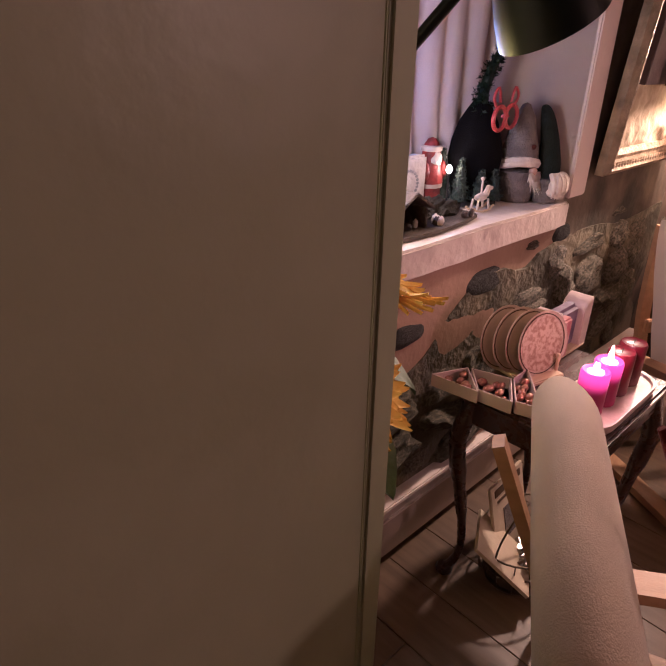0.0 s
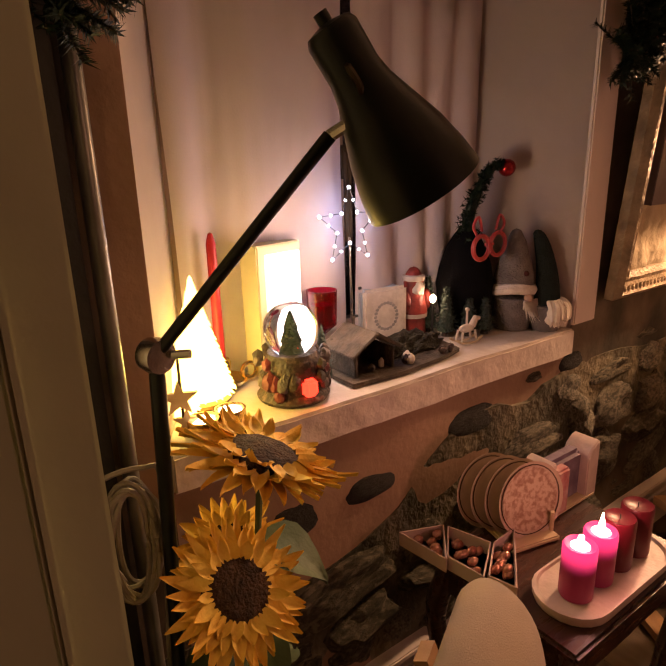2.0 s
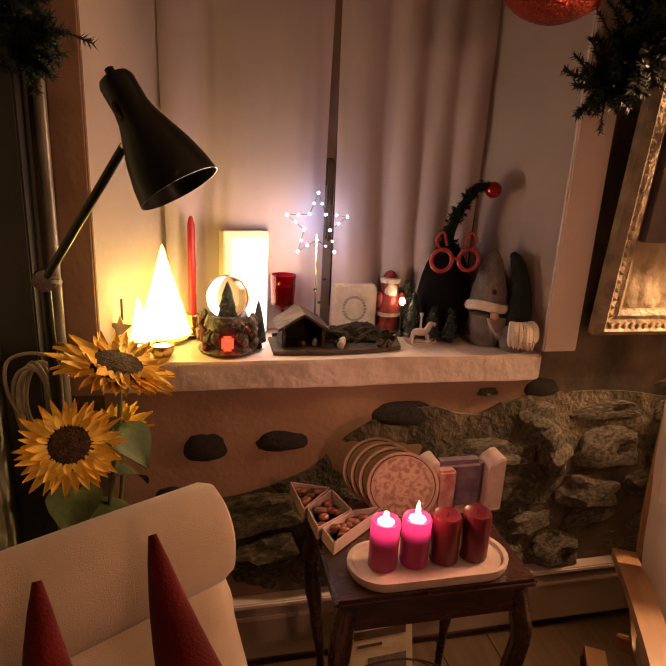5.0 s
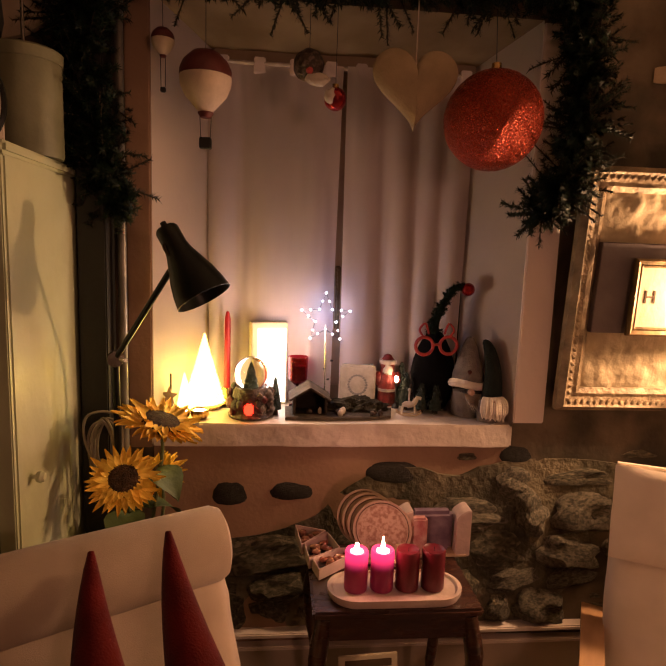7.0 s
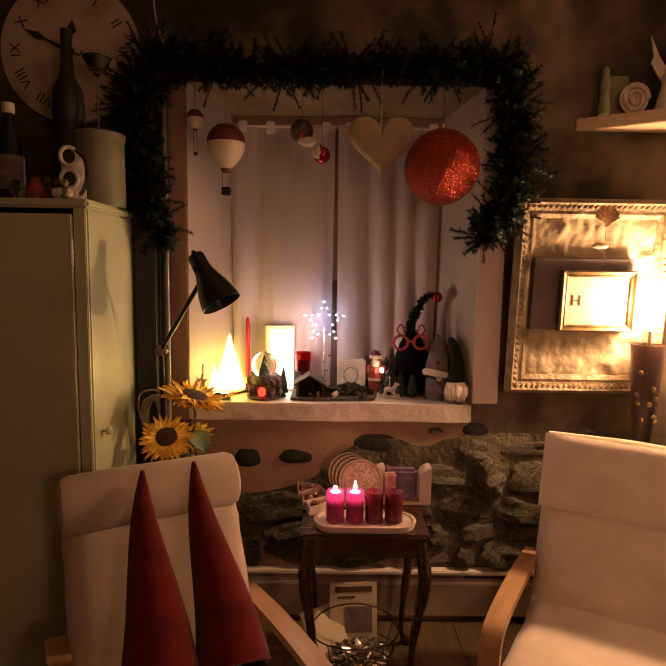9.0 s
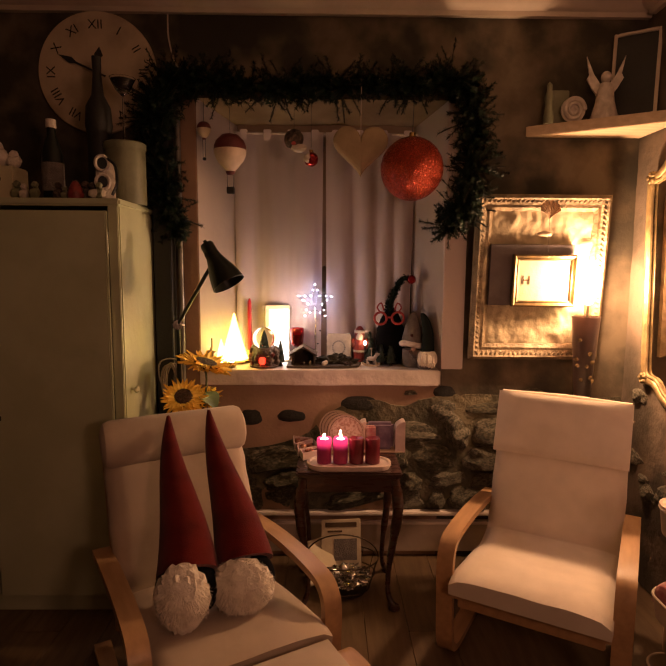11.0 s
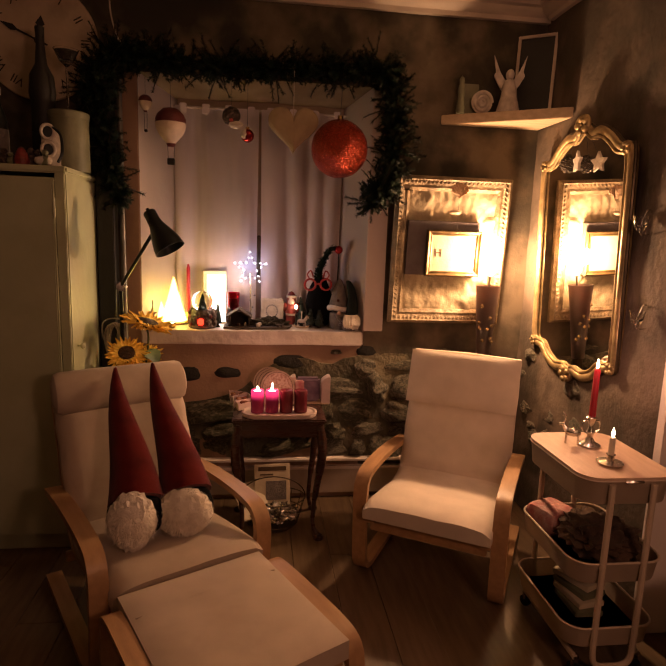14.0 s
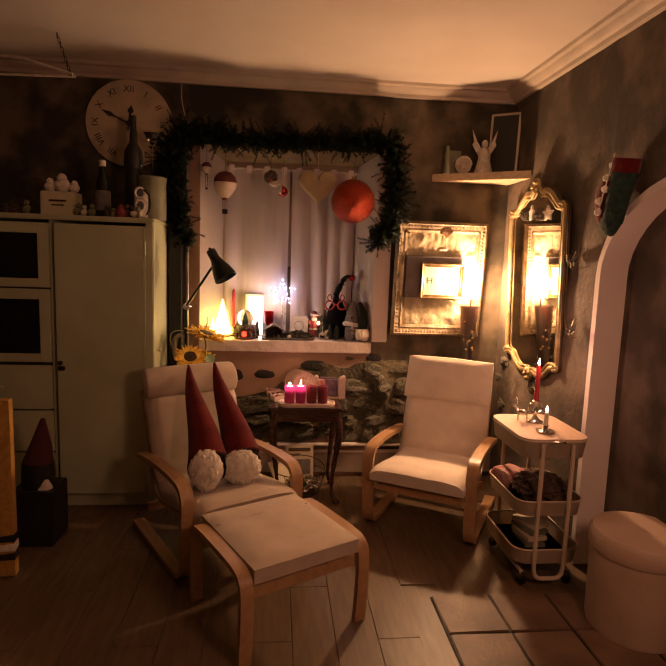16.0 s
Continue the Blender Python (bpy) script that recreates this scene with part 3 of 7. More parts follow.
# ---- side table ----
def side_table():
    c = thing("side_table", "dark mahogany side table with cabriole legs", "table", (1.292, 0.447, 0))
    part("tabletop", box(0.455, 0.355, 0.022, (0, 0, 0.619), 0.007), DARKWOOD, c)
    part("apron", box(0.40, 0.018, 0.07, (0, -0.155, 0.575), 0.004), DARKWOOD, c)
    part("apron", box(0.40, 0.018, 0.07, (0, 0.155, 0.575), 0.004), DARKWOOD, c)
    part("apron", box(0.018, 0.30, 0.07, (-0.20, 0, 0.575), 0.004), DARKWOOD, c)
    part("apron", box(0.018, 0.30, 0.07, (0.20, 0, 0.575), 0.004), DARKWOOD, c)
    for sx in (-1, 1):
        for sy in (-1, 1):
            pts = [(0.195, 0.15, 0.60), (0.205, 0.158, 0.54), (0.212, 0.166, 0.46), (0.198, 0.152, 0.33), (0.182, 0.138, 0.20), (0.176, 0.134, 0.10), (0.184, 0.142, 0.045), (0.20, 0.155, 0.018)]
            rr = [0.022, 0.025, 0.023, 0.017, 0.012, 0.011, 0.013, 0.016]
            b = tube([(sx * x, sy * y, z) for x, y, z in curve(pts, 3)], [rr[min(int(i / 3), 7)] for i in range(22)], 10)
            lathe([(0, 0.0), (0.024, 0.001), (0.026, 0.01), (0.02, 0.022), (0, 0.026)], 12, (sx * 0.205, sy * 0.16, 0), bm=b)
            part("leg", b, DARKWOOD, c)


side_table()


# ---- trolley ----
def trolley():
    c = thing("serving_trolley", "cream metal three-tier trolley with a pale wooden lid", "trolley", (2.437, -0.487, 0))
    W, D = 0.34, 0.44

    def tray(z, h):
        b = bmesh.new()
        n, pts = 6, []
        for cx, cy, a0 in ((W / 2 - 0.07, D / 2 - 0.07, 0), (-W / 2 + 0.07, D / 2 - 0.07, 90), (-W / 2 + 0.07, -D / 2 + 0.07, 180), (W / 2 - 0.07, -D / 2 + 0.07, 270)):
            for k in range(n + 1):
                a = radians(a0 + 90 * k / n)
                pts.append((cx + 0.07 * math.cos(a), cy + 0.07 * math.sin(a)))
        lo = [b.verts.new((x * 0.95, y * 0.96, z)) for x, y in pts]
        hi = [b.verts.new((x, y, z + h)) for x, y in pts]
        b.faces.new(lo)
        for i in range(len(pts)):
            j = (i + 1) % len(pts)
            b.faces.new((lo[i], lo[j], hi[j], hi[i]))
        bmesh.ops.solidify(b, geom=b.faces[:], thickness=0.004)
        return b, pts
    for z, h in ((0.655, 0.085), (0.365, 0.075), (0.12, 0.075)):
        b, pts = tray(z, h)
        t = part("tray", b, CREAM_METAL, c)
        part("rim", tube([(x, y, z + h) for x, y in pts], 0.0045, 6, closed=True), CREAM_METAL, t)
    lb = bmesh.new()
    vs = [lb.verts.new((x * 1.012, y * 1.01, 0.741)) for x, y in pts]
    f = lb.faces.new(vs)
    e = bmesh.ops.extrude_face_region(lb, geom=[f])
    bmesh.ops.translate(lb, vec=(0, 0, 0.012), verts=[g for g in e["geom"] if isinstance(g, bmesh.types.BMVert)])
    part("lid", lb, BAMBOO, c, "pale wooden lid")
    for s in (-1, 1):
        y = s * (D / 2 + 0.006)
        pts = curve([(-0.075, y, 0.73), (-0.075, y, 0.45), (-0.075, y, 0.20), (-0.072, y, 0.09), (-0.05, y, 0.055), (0.0, y, 0.05), (0.05, y, 0.055), (0.072, y, 0.09), (0.075, y, 0.2), (0.075, y, 0.45), (0.075, y, 0.73)], 4)
        part("frame", tube(pts, 0.011, 8), CREAM_METAL, c)
        part("handle", tube(curve([(-0.03, y * 1.01, 0.740), (0, y * 1.05, 0.746), (0.03, y * 1.01, 0.740)], 4), 0.006, 8), CHROME, c)
    for sx in (-1, 1):
        part("frame_rail", tube([(sx * 0.12, -0.2, 0.07), (sx * 0.12, 0.2, 0.07)], 0.010, 8), CREAM_METAL, c)
        for sy in (-1, 1):
            part("caster", lathe([(0, -0.011), (0.022, -0.010), (0.025, 0), (0.022, 0.010), (0, 0.011)], 16, m=pose(sx * 0.115, sy * 0.19, 0.025, 0, 90, 20)), BLACK, c, "black caster wheel")
            part("caster_stem", span(sx * 0.115 - 0.012, sx * 0.115 + 0.012, sy * 0.19 - 0.01, sy * 0.19 + 0.01, 0.03, 0.075, 0.003), CHROME, c)


trolley()
# ---- more materials ----
GREEN_NEEDLE = material("fir_needles", (0.009, 0.020, 0.010), (0.004, 0.008, 0.005), 30, 0.45, bump=0)
WOOD_TWIG = material("twig_bark", (0.05, 0.035, 0.02), None, 20, 0.8)
YELLOW_PETAL = material("sunflower_petal", (0.98, 0.70, 0.12), (0.92, 0.54, 0.06), 24, 0.7, bump=0.2, grain=120)
BROWN_SEED = material("sunflower_disc", (0.075, 0.032, 0.012), (0.03, 0.014, 0.006), 60, 0.9, bump=0.8, grain=200)
LEAF = material("artificial_leaf", (0.10, 0.14, 0.05), (0.06, 0.09, 0.03), 14, 0.6, bump=0.2)
STEM = material("green_stem", (0.12, 0.14, 0.05), (0.08, 0.10, 0.035), 18, 0.6)
TREE_WAX = glow("glowing_wax_tree", (1.0, 0.74, 0.18), 4.5, (0.8, 0.7, 0.3))
BOX_WHITE = glow("light_box_front", (1.0, 0.97, 0.92), 3.2)
BOX_CREAM = material("cream_paper_box", (0.62, 0.56, 0.36), (0.56, 0.50, 0.32), 8, 0.7)
LED = glow("cold_white_led", (0.70, 0.80, 1.0), 16.0)
WIRE = material("thin_grey_wire", (0.10, 0.10, 0.10), None, 20, 0.4, metal=0.6)
FLAME = glow("candle_flame", (1.0, 0.72, 0.40), 16.0)


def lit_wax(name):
    """Red wax with the flame's pink glow painted in as emission, fading downwards."""
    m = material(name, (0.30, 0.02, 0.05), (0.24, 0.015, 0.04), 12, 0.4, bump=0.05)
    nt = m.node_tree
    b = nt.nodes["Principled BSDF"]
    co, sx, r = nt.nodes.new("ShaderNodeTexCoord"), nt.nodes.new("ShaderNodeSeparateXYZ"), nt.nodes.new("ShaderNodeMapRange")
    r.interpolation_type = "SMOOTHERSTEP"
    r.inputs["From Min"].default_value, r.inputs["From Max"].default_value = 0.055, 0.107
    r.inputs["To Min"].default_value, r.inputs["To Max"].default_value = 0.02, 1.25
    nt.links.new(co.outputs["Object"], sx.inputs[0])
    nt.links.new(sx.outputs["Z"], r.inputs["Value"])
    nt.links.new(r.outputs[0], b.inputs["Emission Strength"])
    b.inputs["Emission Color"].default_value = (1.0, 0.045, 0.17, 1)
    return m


WAX_LIT = lit_wax("pink_emission_wax_column")
# emission stands in for the flame's light on the wax pool
WAX_TOP = glow("emissive_molten_wax", (1.0, 0.55, 0.55), 6.0)
WAX_RED = material("dark_red_wax", (0.15, 0.010, 0.020), (0.11, 0.007, 0.015), 12, 0.4, bump=0.05)
WAX_BRIGHT = material("red_taper_wax", (0.45, 0.02, 0.03), (0.36, 0.015, 0.022), 12, 0.4, bump=0.05)
WAX_WHITE = material("ivory_wax", (0.75, 0.66, 0.52), None, 12, 0.4)
TEALIGHT = glow("tealight_glow", (1.0, 0.82, 0.5), 14.0)
BULB = glow("warm_bulb", (1.0, 0.70, 0.32), 90.0)
EMBER = glow("red_led_window", (1.0, 0.03, 0.01), 5.0, (0.4, 0.02, 0.01))
RED_GLASS = clear("ruby_glass", (0.62, 0.02, 0.06), 0.05)
CLEAR_GLASS = clear("thin_glass")
SMOKED = clear("smoked_vase_glass", (0.24, 0.15, 0.13), 0.30)
RESIN = material("painted_resin", (0.050, 0.028, 0.018), (0.02, 0.012, 0.008), 38, 0.5, bump=0.7, grain=70, third=(0.13, 0.085, 0.06), tscale=75)
RESIN_DULL = material("dull_red_resin", (0.16, 0.022, 0.018), (0.07, 0.012, 0.01), 40, 0.5, bump=0.4)
RESIN_RED = material("painted_red_resin", (0.30, 0.035, 0.025), (0.14, 0.02, 0.015), 40, 0.5, bump=0.4)
WHITE_RESIN = material("white_painted_resin", (0.66, 0.58, 0.50), (0.48, 0.41, 0.34), 30, 0.6, bump=0.4)
SKIN_RESIN = material("pale_painted_face", (0.60, 0.38, 0.27), None, 20, 0.5)
BEARD = material("white_wool_beard", (0.84, 0.77, 0.67), (0.74, 0.66, 0.55), 40, 0.95, bump=0.3, grain=200)
TIN = material("pale_blue_tin", (0.50, 0.54, 0.58), (0.44, 0.48, 0.52), 6, 0.35, metal=0.2, bump=0.05)
TIN_PRINT = material("grey_printed_wreath", (0.22, 0.21, 0.20), (0.32, 0.28, 0.27), 50, 0.5)
STRAW = material("dark_bark_board", (0.10, 0.07, 0.045), (0.05, 0.036, 0.024), 30, 0.85, bump=0.6, grain=120)
MOSS = material("brown_moss", (0.055, 0.045, 0.022), (0.025, 0.02, 0.01), 40, 0.95, bump=1.0, grain=160)
BLACK_PLUSH = material("black_plush", (0.002, 0.0018, 0.002), (0.004, 0.0036, 0.004), 30, 1.0, bump=0.3, grain=300)
GREY_PLUSH = material("grey_felt", (0.22, 0.19, 0.17), (0.15, 0.13, 0.12), 26, 1.0, bump=0.6, grain=200)
DARKGREEN_FELT = material("dark_green_felt", (0.020, 0.026, 0.022), None, 26, 1.0, bump=0.5, grain=220)
BRISTLE = material("green_bristle", (0.022, 0.045, 0.030), (0.06, 0.075, 0.06), 60, 0.9, bump=1.0, grain=150)
TINSEL = material("green_tinsel", (0.02, 0.045, 0.025), (0.04, 0.07, 0.04), 60, 0.35, metal=0.4)
RED_PLASTIC = material("red_plastic", (0.48, 0.06, 0.055), None, 20, 0.35)
RED_GLITTER = material("red_glitter_ball", (0.40, 0.045, 0.012), (0.20, 0.018, 0.006), 160, 0.26, metal=0.75, bump=1.0, grain=200, dist=0.006)
BAUBLE = material("red_mirror_bauble", (0.35, 0.02, 0.02), None, 10, 0.12, metal=0.7, bump=0)
HEART = material("padded_cream_heart", (0.40, 0.30, 0.18), (0.33, 0.25, 0.15), 18, 0.85, bump=0.3, grain=160)
BALLOON_TOP = material("maroon_stripe", (0.12, 0.02, 0.018), None, 20, 0.5)
BALLOON_LOW = material("cream_stripe", (0.66, 0.52, 0.40), None, 20, 0.6)
RELIEF = material("carved_plaster_relief", (0.50, 0.41, 0.26), (0.37, 0.295, 0.185), 9, 0.85, bump=0.6, grain=30, dist=0.010)
PANEL_DARK = material("slate_mount", (0.17, 0.14, 0.136), (0.13, 0.105, 0.10), 10, 0.8)
PAPER = material("aged_paper", (0.66, 0.56, 0.40), (0.58, 0.48, 0.33), 10, 0.85)
INK = material("brown_ink", (0.10, 0.06, 0.03), None, 20, 0.9)
MIRROR = material("mirror_silver", (0.86, 0.84, 0.80), (0.85, 0.83, 0.79), 2, 0.04, metal=1.0, bump=0)
MIRROR.node_tree.nodes["Principled BSDF"].inputs["Roughness"].default_value = 0.015
for _l in list(MIRROR.node_tree.nodes["Principled BSDF"].inputs["Roughness"].links):
    MIRROR.node_tree.links.remove(_l)
SHELF_WOOD = material("pale_pine", (0.60, 0.46, 0.30), (0.50, 0.37, 0.23), 8, 0.6, bump=0.1, stretch=(1, 6, 6))
SHELL = material("scallop_shell", (0.62, 0.46, 0.32), (0.50, 0.36, 0.24), 26, 0.6, bump=0.3)
CLOCK_FACE = material("aged_clock_face", (0.60, 0.48, 0.34), (0.46, 0.36, 0.25), 5, 0.8, bump=0.1, third=(0.36, 0.28, 0.19), tscale=4)
CLOCK_INK = material("black_clock_paint", (0.02, 0.016, 0.012), None, 20, 0.7)
CABLE = material("grey_plaited_cable", (0.36, 0.31, 0.24), (0.26, 0.22, 0.17), 40, 0.6)
PINK_CLOTH = material("pink_check_cloth", (0.42, 0.13, 0.13), (0.55, 0.35, 0.31), 30, 0.9, bump=0.3)
BROWN_CLOTH = material("brown_wool", (0.10, 0.055, 0.035), (0.06, 0.035, 0.02), 30, 0.95, bump=0.5)
YELLOW_THROW = material("mustard_throw", (0.55, 0.30, 0.06), (0.45, 0.22, 0.04), 30, 0.95, bump=0.7, grain=120)
DARK_RED = material("dark_red_velvet", (0.075, 0.015, 0.012), None, 20, 0.95)
STOOL = material("cream_leatherette", (0.50, 0.36, 0.26), (0.44, 0.31, 0.22), 6, 0.6, bump=0.15)
PLATE = material("printed_ceramic", (0.58, 0.45, 0.33), (0.50, 0.38, 0.27), 12, 0.4, bump=0.05)
CHOC_BOX = material("white_card_box", (0.60, 0.46, 0.42), None, 12, 0.6)
FOIL = material("wrapped_sweet", (0.22, 0.06, 0.035), (0.42, 0.22, 0.14), 40, 0.25, metal=0.5)
PURPLE = material("violet_packet", (0.10, 0.06, 0.10), (0.22, 0.16, 0.21), 22, 0.6)
TRAY_WHITE = material("white_ceramic_tray", (0.66, 0.52, 0.46), (0.58, 0.45, 0.40), 26, 0.45, bump=0.2)
STOCKING_GREEN = material("green_knit", (0.015, 0.045, 0.030), (0.008, 0.022, 0.016), 40, 0.95, bump=0.6, grain=160)
KHAKI = material("khaki_tin", (0.20, 0.20, 0.12), (0.14, 0.14, 0.08), 10, 0.5, bump=0.1)


for _m in (BLACK_PLUSH, GREEN_NEEDLE, DARKGREEN_FELT, RED_FELT, GREY_PLUSH):
    _m.node_tree.nodes["Principled BSDF"].inputs["Specular IOR Level"].default_value = 0.12


def cone_blades(b, base, tip, n, length, width, rng, spread=0.9, droop=0.0):
    """Thin needles round a line, as flat slivers."""
    base, tip = Vector(base), Vector(tip)
    ax = (tip - base)
    d0 = ax.normalized()
    s = d0.orthogonal().normalized()
    t = d0.cross(s)
    for _ in range(n):
        p = base + ax * rng.random()
        a = rng.random() * 2 * math.pi
        o = s * math.cos(a) + t * math.sin(a)
        d = (o * spread + d0 * (0.35 + 0.4 * rng.random()) - Vector((0, 0, droop))).normalized()
        w = d.cross(d0).normalized() * width
        q = p + d * length * (0.6 + 0.5 * rng.random())
        b.faces.new([b.verts.new(p - w), b.verts.new(p + w), b.verts.new(q)])


# ---- lower wall: bared stones ----
def stone_mesh(i, rugged=1.0):
    rng = random.Random(100 + i)
    b = bmesh.new()
    bmesh.ops.create_icosphere(b, subdivisions=3, radius=1)
    for v in b.verts:
        v.co = v.co.normalized() * (1 + rugged * 0.42 * noise.noise(v.co * 1.6 + Vector((i * 3.1, 0, 0))) + rugged * 0.16 * noise.noise(v.co * 4.5 + Vector((0, i * 2.3, 0))))
    me = bpy.data.meshes.new("stone")
    b.to_mesh(me)
    b.free()
    me.shade_smooth()
    me.set_sharp_from_angle(angle=radians(32))
    return me


def stones():
    rng = random.Random(5)
    kinds = []
    for mt in (STONE_DARK, STONE_GREY):
        for i in range(6):
            me = stone_mesh(i)
            me.materials.append(mt)
            kinds.append(me)

    def lay(x, z, w, h, dep, k, tilt=0.0):
        o = new("stone", kinds[k])
        o.parent = wn
        o.matrix_basis = pose(x, WY + 0.012, z, 0, tilt, 0) @ Matrix.Diagonal((w / 2, dep, h / 2, 1))
    # single stones left bare under the sill
    # near-black oval stones, smoother than the others
    for i in (1, 3):
        me = stone_mesh(i, 0.3)
        me.materials.append(STONE_BLACK)
        kinds.append(me)
    lay(1.02, 0.745, 0.19, 0.075, 0.024, 12)
    lay(0.82, 0.735, 0.15, 0.10, 0.018, 13)
    lay(1.36, 0.805, 0.24, 0.095, 0.020, 13, 4)
    lay(0.72, 0.60, 0.10, 0.05, 0.025, 12)
    lay(1.80, 0.875, 0.15, 0.085, 0.020, 13)
    lay(1.62, 0.865, 0.07, 0.03, 0.02, 2)
    lay(2.28, 0.885, 0.30, 0.10, 0.015, 4)
    # dark mortar bed behind the bare masonry, with an arched upper edge
    edge = [(0.38, 0.56), (0.70, 0.57), (0.95, 0.60), (1.10, 0.66), (1.18, 0.74), (1.28, 0.80), (1.40, 0.83), (1.52, 0.81), (1.60, 0.80), (1.75, 0.85), (2.0, 0.86), (2.3, 0.83), (2.69, 0.85)]
    pts = [(p.x, p.y) for p in curve([(a, c, 0) for a, c in edge], 4)]
    pts = [(a, c + 0.012 * noise.noise(Vector((a * 16, 0, 2)))) for a, c in pts]
    part("mortar_bed", prism([(2.69, 0.246), (0.38, 0.246)] + pts, 0.03, Matrix.Translation((0, WY - 0.003, 0))), STONE_DARK, wn, smooth=0)
    # courses of bare masonry
    z = 0.25
    row = 0
    while z < 0.84:
        h = rng.uniform(0.06, 0.15)
        x = 0.40 + rng.uniform(0, 0.1)
        while x < 2.68:
            w = rng.uniform(0.10, 0.34)
            ceil = 0.62 + 0.24 * max(0, min(1, (x - 1.35) / 0.35)) - 0.10 * max(0, min(1, (1.0 - x) / 0.4))
            if z + h / 2 < ceil and x + w < 2.70:
                grey = rng.random() < (0.75 if x > 1.45 else 0.15)
                lay(x + w / 2, z + h / 2 + rng.uniform(-0.012, 0.012), w * 1.04, h * rng.uniform(0.85, 1.25), rng.uniform(0.018, 0.065), rng.randrange(6) + (6 if grey else 0), rng.uniform(-19, 19))
            x += w + rng.uniform(0.0, 0.012)
        z += h * 0.98
        row += 1
    # a few on the side wall under the mirror
    for k in range(16):
        o = new("stone", kinds[6 + rng.randrange(6)])
        o.parent = we
        o.matrix_basis = pose(RX + 0.012, rng.uniform(0.0, 0.72), rng.uniform(0.45, 0.92), 0, 0, 90) @ Matrix.Diagonal((rng.uniform(0.04, 0.09), rng.uniform(0.02, 0.035), rng.uniform(0.025, 0.05), 1))


# ---- curtains ----
def curtains():
    rod = thing("curtain_rod", "thin white curtain rod across the window", "curtain rod", (0, 0, 0))
    part("rod", tube([(0.70, 1.035, 2.19), (1.67, 1.035, 2.19)], 0.007, 8), WHITE_RESIN, rod)
    for x0, x1, sd in ((0.705, 1.168, 1.0), (1.188, 1.655, 4.0)):
        b = bmesh.new()
        nx, nz = 90, 16
        g = []
        for k in range(nz + 1):
            v = k / nz
            row = []
            for i in range(nx + 1):
                u = i / nx
                amp = (0.007 + 0.013 * (1 - v) ** 0.6) * (0.78 + 0.22 * math.sin(5 * u + 2 * sd))
                ph = 2 * math.pi * (2.7 * u + 0.55 * math.sin(3.3 * u + sd) + 0.22 * (1 - v) * math.sin(2.6 * u + sd))
                y = 1.035 + amp * math.sin(ph) + 0.022 * noise.noise(Vector((u * 3.5 + v * 0.9 + sd, v * 1.4, 0))) + 0.004 * noise.noise(Vector((u * 14, v * 5, sd)))
                squeeze = 1 - 0.05 * (1 - v)
                x = x0 + (x1 - x0) * (0.5 + (u - 0.5) * squeeze) + 0.006 * math.cos(ph)
                row.append(b.verts.new((x, y, 0.99 + (2.195 - 0.99) * v)))
            g.append(row)
        for k in range(nz):
            for i in range(nx):
                b.faces.new((g[k][i], g[k][i + 1], g[k + 1][i + 1], g[k + 1][i]))
        bmesh.ops.solidify(b, geom=b.faces[:], thickness=0.0015)
        c = single("curtain", b, CURTAIN, "sheer white curtain panel hanging in soft folds", "curtain", group="curtains at the window", smooth=80)
        for k in range(4):
            x = x0 + (x1 - x0) * (0.1 + 0.27 * k)
            part("tab", box(0.04, 0.020, 0.055, (x, 1.035, 2.182), 0.004), CURTAIN, c)


# ---- garland ----
def garland():
    g = thing("fir_garland", "dark green artificial fir garland with small lights round the window", "garland", (0, 0, 0))
    line = curve([(0.470, 0.70, 1.66), (0.435, 0.69, 1.80), (0.40, 0.69, 1.98), (0.385, 0.69, 2.15), (0.42, 0.69, 2.30), (0.55, 0.70, 2.355), (0.75, 0.70, 2.335), (1.0, 0.70, 2.32), (1.25, 0.70, 2.335), (1.5, 0.70, 2.345), (1.70, 0.70, 2.36), (1.84, 0.70, 2.34), (1.87, 0.70, 2.15), (1.875, 0.69, 1.95), (1.83, 0.68, 1.80), (1.76, 0.67, 1.69)], 10)
    part("wire", tube(line, 0.004, 6), WOOD_TWIG, g)
    rng = random.Random(11)
    b = bmesh.new()
    tw = bmesh.new()
    for i, p in enumerate(line):
        side = i < 40 or i > 105
        for k in range(10):
            d = Vector((rng.uniform(-1, 1), rng.uniform(-0.9, 0.15), rng.uniform(-1, 0.8)))
            if not side:
                d.z -= 0.15
            if 0.45 < p.x < 1.8 and not side and d.z < -0.6:
                d.z *= 0.8
            d.normalize()
            L = rng.uniform(0.06, 0.135) * (1.3 if (i // 6) % 2 else 0.9)
            q = p + d * L
            q.y = min(q.y, 0.745)
            cone_blades(b, p, q, 115, 0.021, 0.0025, rng, 1.2)
            tube([p, q], 0.0018, 4, bm=tw)
    part("needles", b, GREEN_NEEDLE, g, smooth=0)["kind"] = "stuff"
    part("twig_tangle", tw, WOOD_TWIG, g)["kind"] = "stuff"
    for k in range(26):
        p = line[rng.randrange(len(line))] + Vector((rng.uniform(-0.06, 0.06), rng.uniform(-0.06, -0.02), rng.uniform(-0.06, 0.05)))
        part("light_bead", ball(0.0035, p, sub=1), CHROME, g)


# ---- floor lamp ----
def aim(a, b_):
    """A pose at a whose z axis points to b_."""
    a, b_ = Vector(a), Vector(b_)
    return Matrix.Translation(a) @ (b_ - a).to_track_quat("Z", "Y").to_matrix().to_4x4()


